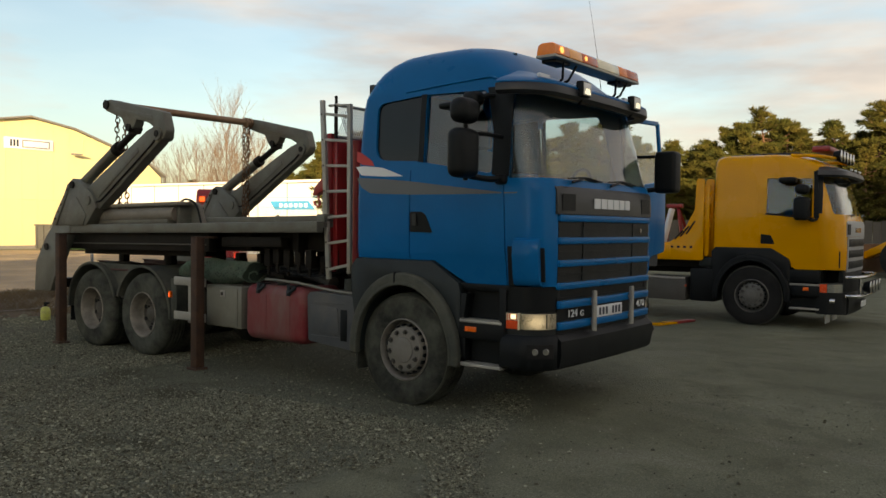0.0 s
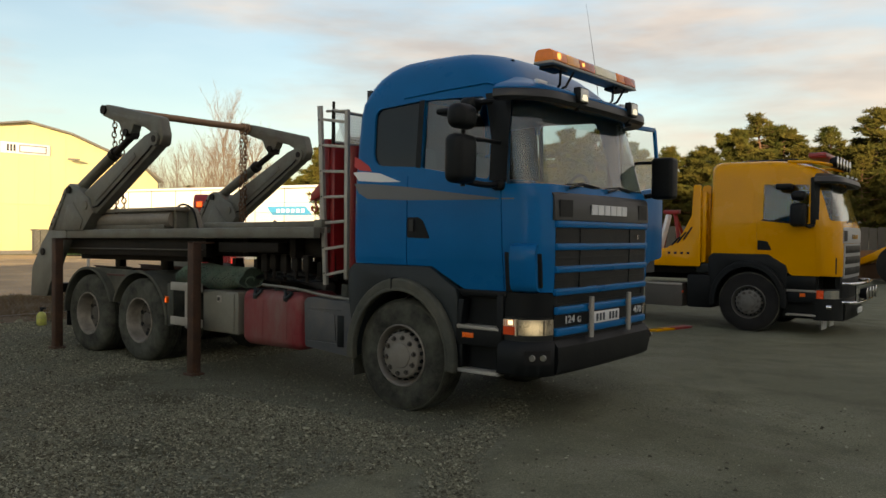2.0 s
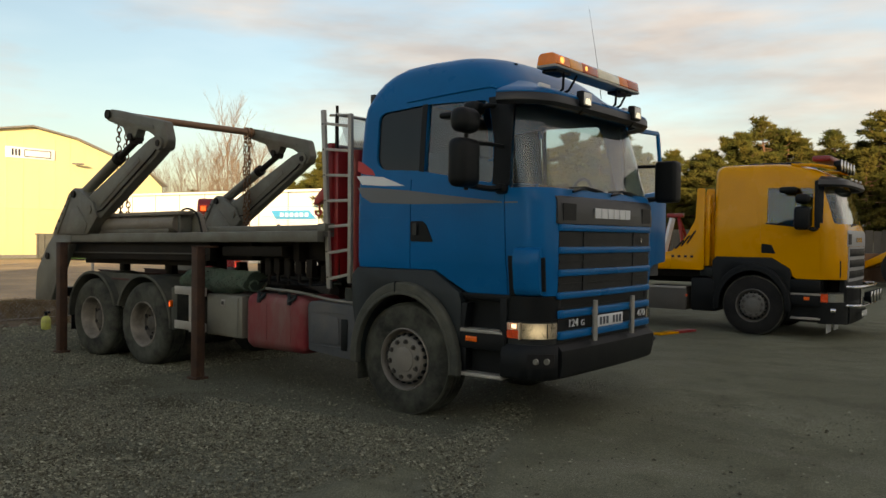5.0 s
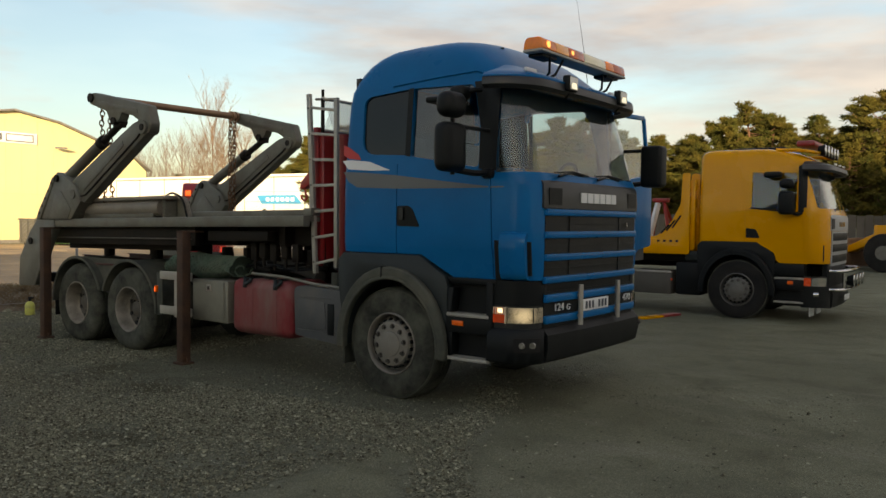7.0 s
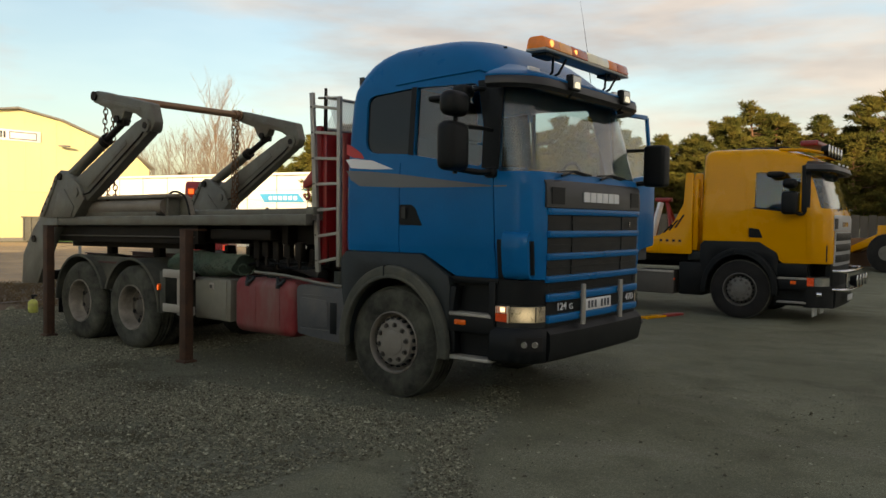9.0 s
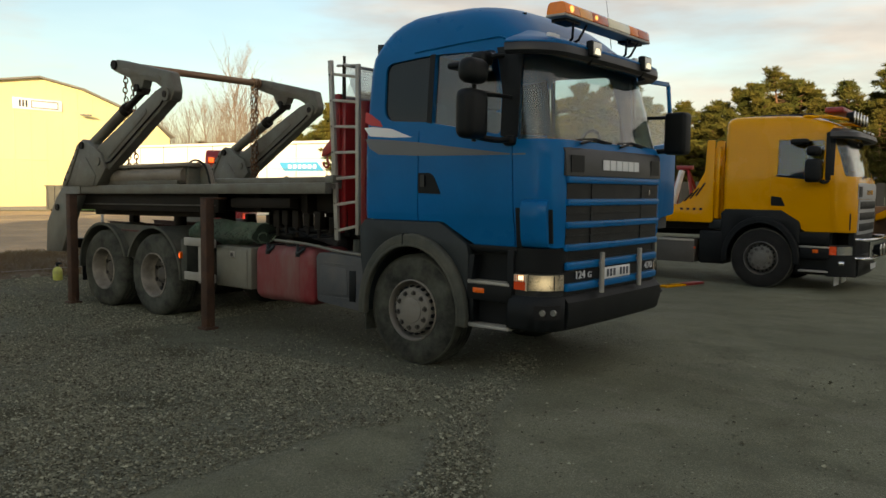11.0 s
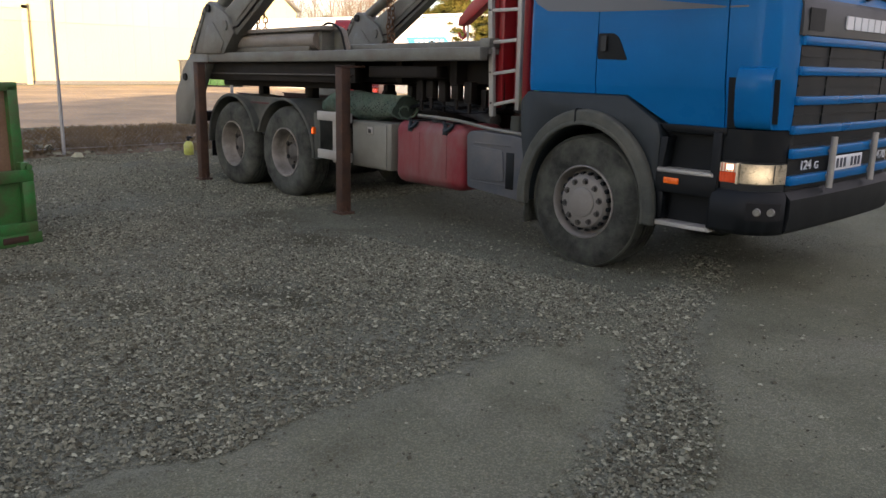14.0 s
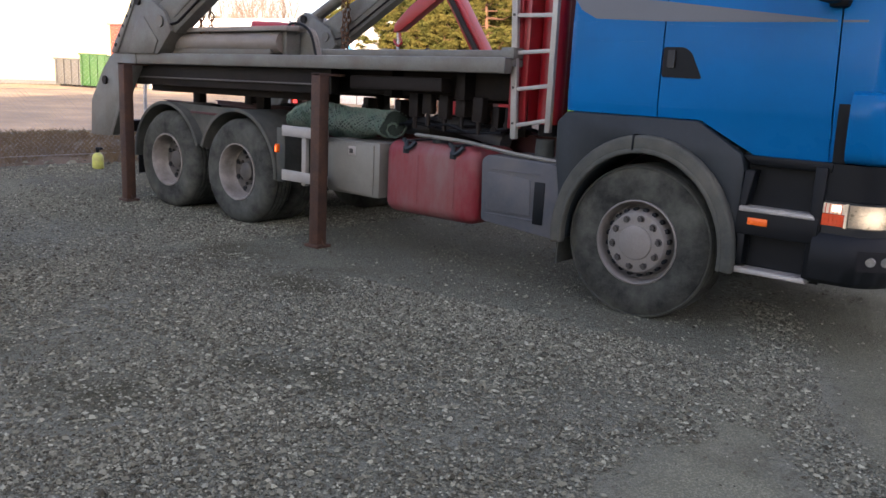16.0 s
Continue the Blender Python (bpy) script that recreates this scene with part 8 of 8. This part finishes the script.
# ---- trees ----
def pine_mesh(seed, h):
    """A Scots pine: bare lower trunk, crooked limbs, upswept, with tufts of needles and gaps between them."""
    rnd = random.Random(seed)
    wood = bmesh.new()
    lean = (rnd.uniform(-0.5, 0.5), rnd.uniform(-0.5, 0.5))
    def stem(t):
        return Vector((lean[0] * t * t + 0.10 * math.sin(t * 9 + seed), lean[1] * t * t + 0.10 * math.cos(t * 8), h * 0.96 * t))
    tube([stem(k / 10) for k in range(11)], [0.016 * h * (1 - 0.088 * k) for k in range(11)], 7, wood)
    verts, faces = [], []
    def tuft(c, r, count):
        # needles fan upwards and outwards from the end of a twig
        for _ in range(count):
            d = Vector((rnd.gauss(0, 1), rnd.gauss(0, 1), rnd.gauss(0.5, 0.7))).normalized()
            o = c + Vector((d.x * r, d.y * r, d.z * r * 0.75)) * rnd.uniform(0.2, 1.0)
            out = (d + Vector((0, 0, rnd.uniform(0.1, 0.7)))).normalized()
            side = out.cross(Vector((rnd.gauss(0, 1), rnd.gauss(0, 1), rnd.gauss(0, 1)))).normalized()
            L, w = rnd.uniform(0.12, 0.30), rnd.uniform(0.018, 0.040)
            i = len(verts)
            verts.extend([tuple(o - side * w), tuple(o + side * w), tuple(o + out * L)])
            faces.append((i, i + 1, i + 2))
    n = 40
    for k in range(n):
        t = 0.30 + 0.68 * (k + rnd.random()) / n
        a = k * 2.4 + rnd.uniform(-0.9, 0.9)
        u = (t - 0.30) / 0.68
        shape = 0.62 + 0.45 * math.sin(math.pi * min(1, 0.25 + 0.72 * u)) if u < 0.5 else 0.12 + 1.86 * (1.0 - u) ** 1.05
        reach = h * 0.20 * shape * rnd.uniform(0.40, 1.30)
        base = stem(t)
        rise = rnd.uniform(0.05, 0.42) + 1.1 * max(0, u - 0.6)
        tip = base + Vector((math.cos(a) * reach, math.sin(a) * reach, reach * rise))
        bend = base.lerp(tip, 0.55) - Vector((0, 0, 0.16 * reach))
        tube([base, bend, tip], [0.0042 * h, 0.003 * h, 0.0012 * h], 4, wood)
        across = Vector((-math.sin(a), math.cos(a), 0))
        spread = 0.16 + 0.22 * reach
        for q in range(4 + int(reach * 5)):
            f = rnd.uniform(0.50, 1.10)
            c = (bend.lerp(tip, (f - 0.55) / 0.45) if f > 0.55 else base.lerp(bend, f / 0.55)) + across * rnd.gauss(0, 0.5) * spread + Vector((0, 0, rnd.uniform(-0.12, 0.30)))
            tuft(c, rnd.uniform(0.12, 0.25), rnd.randint(38, 64))
    for q in range(7):
        tuft(stem(1.0) + Vector((rnd.gauss(0, 0.16), rnd.gauss(0, 0.16), rnd.uniform(-0.3, 0.2))), 0.17, 46)
    crown = bpy.data.meshes.new("crown")
    crown.from_pydata(verts, [], faces)
    crown.materials.append(M["needles"])
    return mesh_of("trunk", wood, M["bark"]), crown


def build_pines():
    kinds = []
    for s, h in ((1, 9.0), (2, 10.0), (3, 8.2), (4, 11.0), (5, 9.6), (6, 8.6)):
        kinds.append((h, pine_mesh(s, h)))
    rnd = random.Random(21)
    spots = []          # x, y, height
    # the edge of the wood, uneven against the sky
    edge = [(-23.0, 8.0), (-21.6, 7.6), (-20.5, 8.3), (-19.4, 7.9), (-18.3, 8.3), (-17.2, 8.0), (-16.2, 7.2), (-14.8, 6.2), (-13.3, 6.9), (-12.3, 6.2), (-11.4, 6.9), (-10.4, 7.35), (-9.4, 7.5), (-8.3, 8.5), (-7.2, 7.5), (-6.2, 7.2), (-5.4, 6.2), (-4.6, 7.4), (-3.6, 6.9), (-2.5, 8.3), (-1.3, 8.5), (0.2, 8.0), (1.8, 8.6), (3.4, 8.2)]
    for x, h in edge:
        spots.append((x, 40 + rnd.uniform(-0.6, 0.6), h))
        spots.append((x + 0.5, 43 + rnd.uniform(-1, 1), h * rnd.uniform(0.86, 0.98)))
        spots.append((x - 0.2, 37.6 + rnd.uniform(-0.8, 0.8), h * rnd.uniform(0.50, 0.72)))
    x = -46.0
    while x < 6:
        spots.append((x, 48 + rnd.uniform(-2, 3) + max(0, (-x - 16)) * 0.25, rnd.uniform(5.4, 6.8)))
        x += rnd.uniform(1.5, 2.1)
    x = -44.0
    while x < -24:
        spots.append((x + rnd.uniform(-0.8, 0.8), 41 + rnd.uniform(-3, 3) + max(0, (-x - 16)) * 0.25, rnd.uniform(5.8, 7.4)))
        x += rnd.uniform(1.1, 1.6)
    spots += [(-57.9, 33.4, 4.7), (-54.2, 35.3, 4.5), (-42.0, 34.7, 5.0), (-39.8, 34.2, 5.5), (-40.8, 36.2, 5.8), (-37.3, 34.0, 6.3), (-43.6, 37.5, 5.6), (-35.0, 36.5, 6.6), (-38.5, 38.5, 6.8), (-50.9, 33.6, 5.2), (-51.3, 32.4, 3.6)]
    spots += [(-36.0 + 1.35 * k, 33.6 + 0.9 * math.sin(k * 1.9), 7.4 + 0.9 * math.sin(k * 2.3)) for k in range(13)]
    spots += [(-36.5 + 1.5 * k, 31.6 + 0.6 * math.sin(k * 2.7), 3.6 + 0.8 * math.sin(k * 1.3)) for k in range(12)]
    spots += [(-24.9 + 1.15 * k, 25.6 + 1.1 * math.sin(k * 2.2), 6.6 + 0.9 * math.sin(k * 1.7)) for k in range(5)]
    spots += [(-25.0 + 0.9 * k, 24.2 + 0.5 * math.sin(k * 2.9), 3.2 + 0.6 * math.sin(k * 1.9)) for k in range(5)]
    for k, (px, py, top) in enumerate(spots):
        h, meshes = kinds[rnd.randrange(6)]
        f = top / h
        wide = f * rnd.uniform(1.18, 1.45)
        m = pose(px, py, 0, 0, 0, rnd.uniform(0, 360)) @ Matrix.Diagonal((wide, wide, f, 1))
        T = thing("pine_tree", "Scots pine with uneven dark green crown in low sun", "tree", m, "pines behind the yard")
        for nm, me in zip(("trunk", "crown"), meshes):
            o = new(nm, me)
            o.parent = T


build_pines()


def birch_mesh(seed, h):
    rnd = random.Random(seed)
    b, stem = bmesh.new(), bmesh.new()
    def grow(p, d, length, r, depth):
        pts, q = [p], p
        for k in range(4):
            d = (d + Vector((rnd.gauss(0, 0.07), rnd.gauss(0, 0.07), rnd.gauss(0.06, 0.05)))).normalized()
            q = q + d * length / 4
            pts.append(q)
        if depth < 3:
            tube(pts, [r, r * 0.85, r * 0.7, r * 0.55, r * 0.4], (7, 5, 3)[depth], b if depth else stem)
        else:
            tube([pts[0], pts[2], pts[4]], [r, r * 0.8, r * 0.5], 3, b)
        if depth < 3:
            for k in range((22, 10, 9)[depth]):
                t = rnd.uniform(0.3, 1.0)
                i = min(3, int(t * 4))
                s = pts[i].lerp(pts[i + 1], t * 4 - i)
                a = rnd.uniform(0, 6.28)
                side = Vector((math.cos(a), math.sin(a), rnd.uniform(0.5, 1.1))).normalized()
                grow(s, (d * 0.70 + side * 0.68).normalized(), length * rnd.uniform(0.26, 0.46), r * 0.36, depth + 1)
    grow(Vector((0, 0, 0)), Vector((0, 0, 1)), h * 0.80, h * 0.0068, 0)
    return mesh_of("trunk", stem, M["birch"]), mesh_of("crown", b, M["birch"])


def build_birches():
    kinds = [birch_mesh(31, 11), birch_mesh(32, 9.5), birch_mesh(33, 12)]
    for k, (x, y, s) in enumerate([(-56.6, 33.4, 0.62), (-54.6, 34.6, 0.66), (-52.9, 33.2, 0.60), (-49.4, 33.0, 0.78), (-48.2, 33.6, 0.92), (-46.9, 33.2, 0.95), (-47.6, 34.6, 0.84), (-45.6, 33.4, 0.80),
                                   (-57.9, 35.5, 0.62), (-44.2, 35.0, 0.66), (-53.5, 37.0, 0.66), (-50.6, 35.0, 0.64), (-46.3, 36.0, 0.9)]):
        T = thing("birch_tree", "leafless birch with fine pale brown twigs", "tree", pose(x, y, 0, 0, 0, 53 * k) @ Matrix.Diagonal((s, s, s, 1)), "bare trees behind the yard")
        for nm, me in zip(("trunk", "crown"), kinds[k % 3]):
            o = new(nm, me)
            o.parent = T


build_birches()


def shade_hall():
    """A long made-up hall behind the viewer, added unseen to shade the yard."""
    H = thing("long_hall", "long pale blue-grey hall, unseen, added to shade the yard", "building", None, "", "structure")
    part("wall", box(9, 100, -47, -33, 0, 12.8), M["hall_pale"], H, smooth=0)
    part("roof", prism([(-47.6, 12.8), (-32.4, 12.8), (-40, 14.4)], "x", 8.6, 100.4), M["roof_grey"], H, smooth=0)
    # taller block added to keep the sun off the lower pines
    part("tall_bay", box(34, 99, -46, -34, 12.9, 19.6), M["hall_pale"], H, smooth=0)
    part("bay_roof", prism([(-46.6, 19.6), (-33.4, 19.6), (-40, 20.8)], "x", 33.6, 99.4), M["roof_grey"], H, smooth=0)


shade_hall()
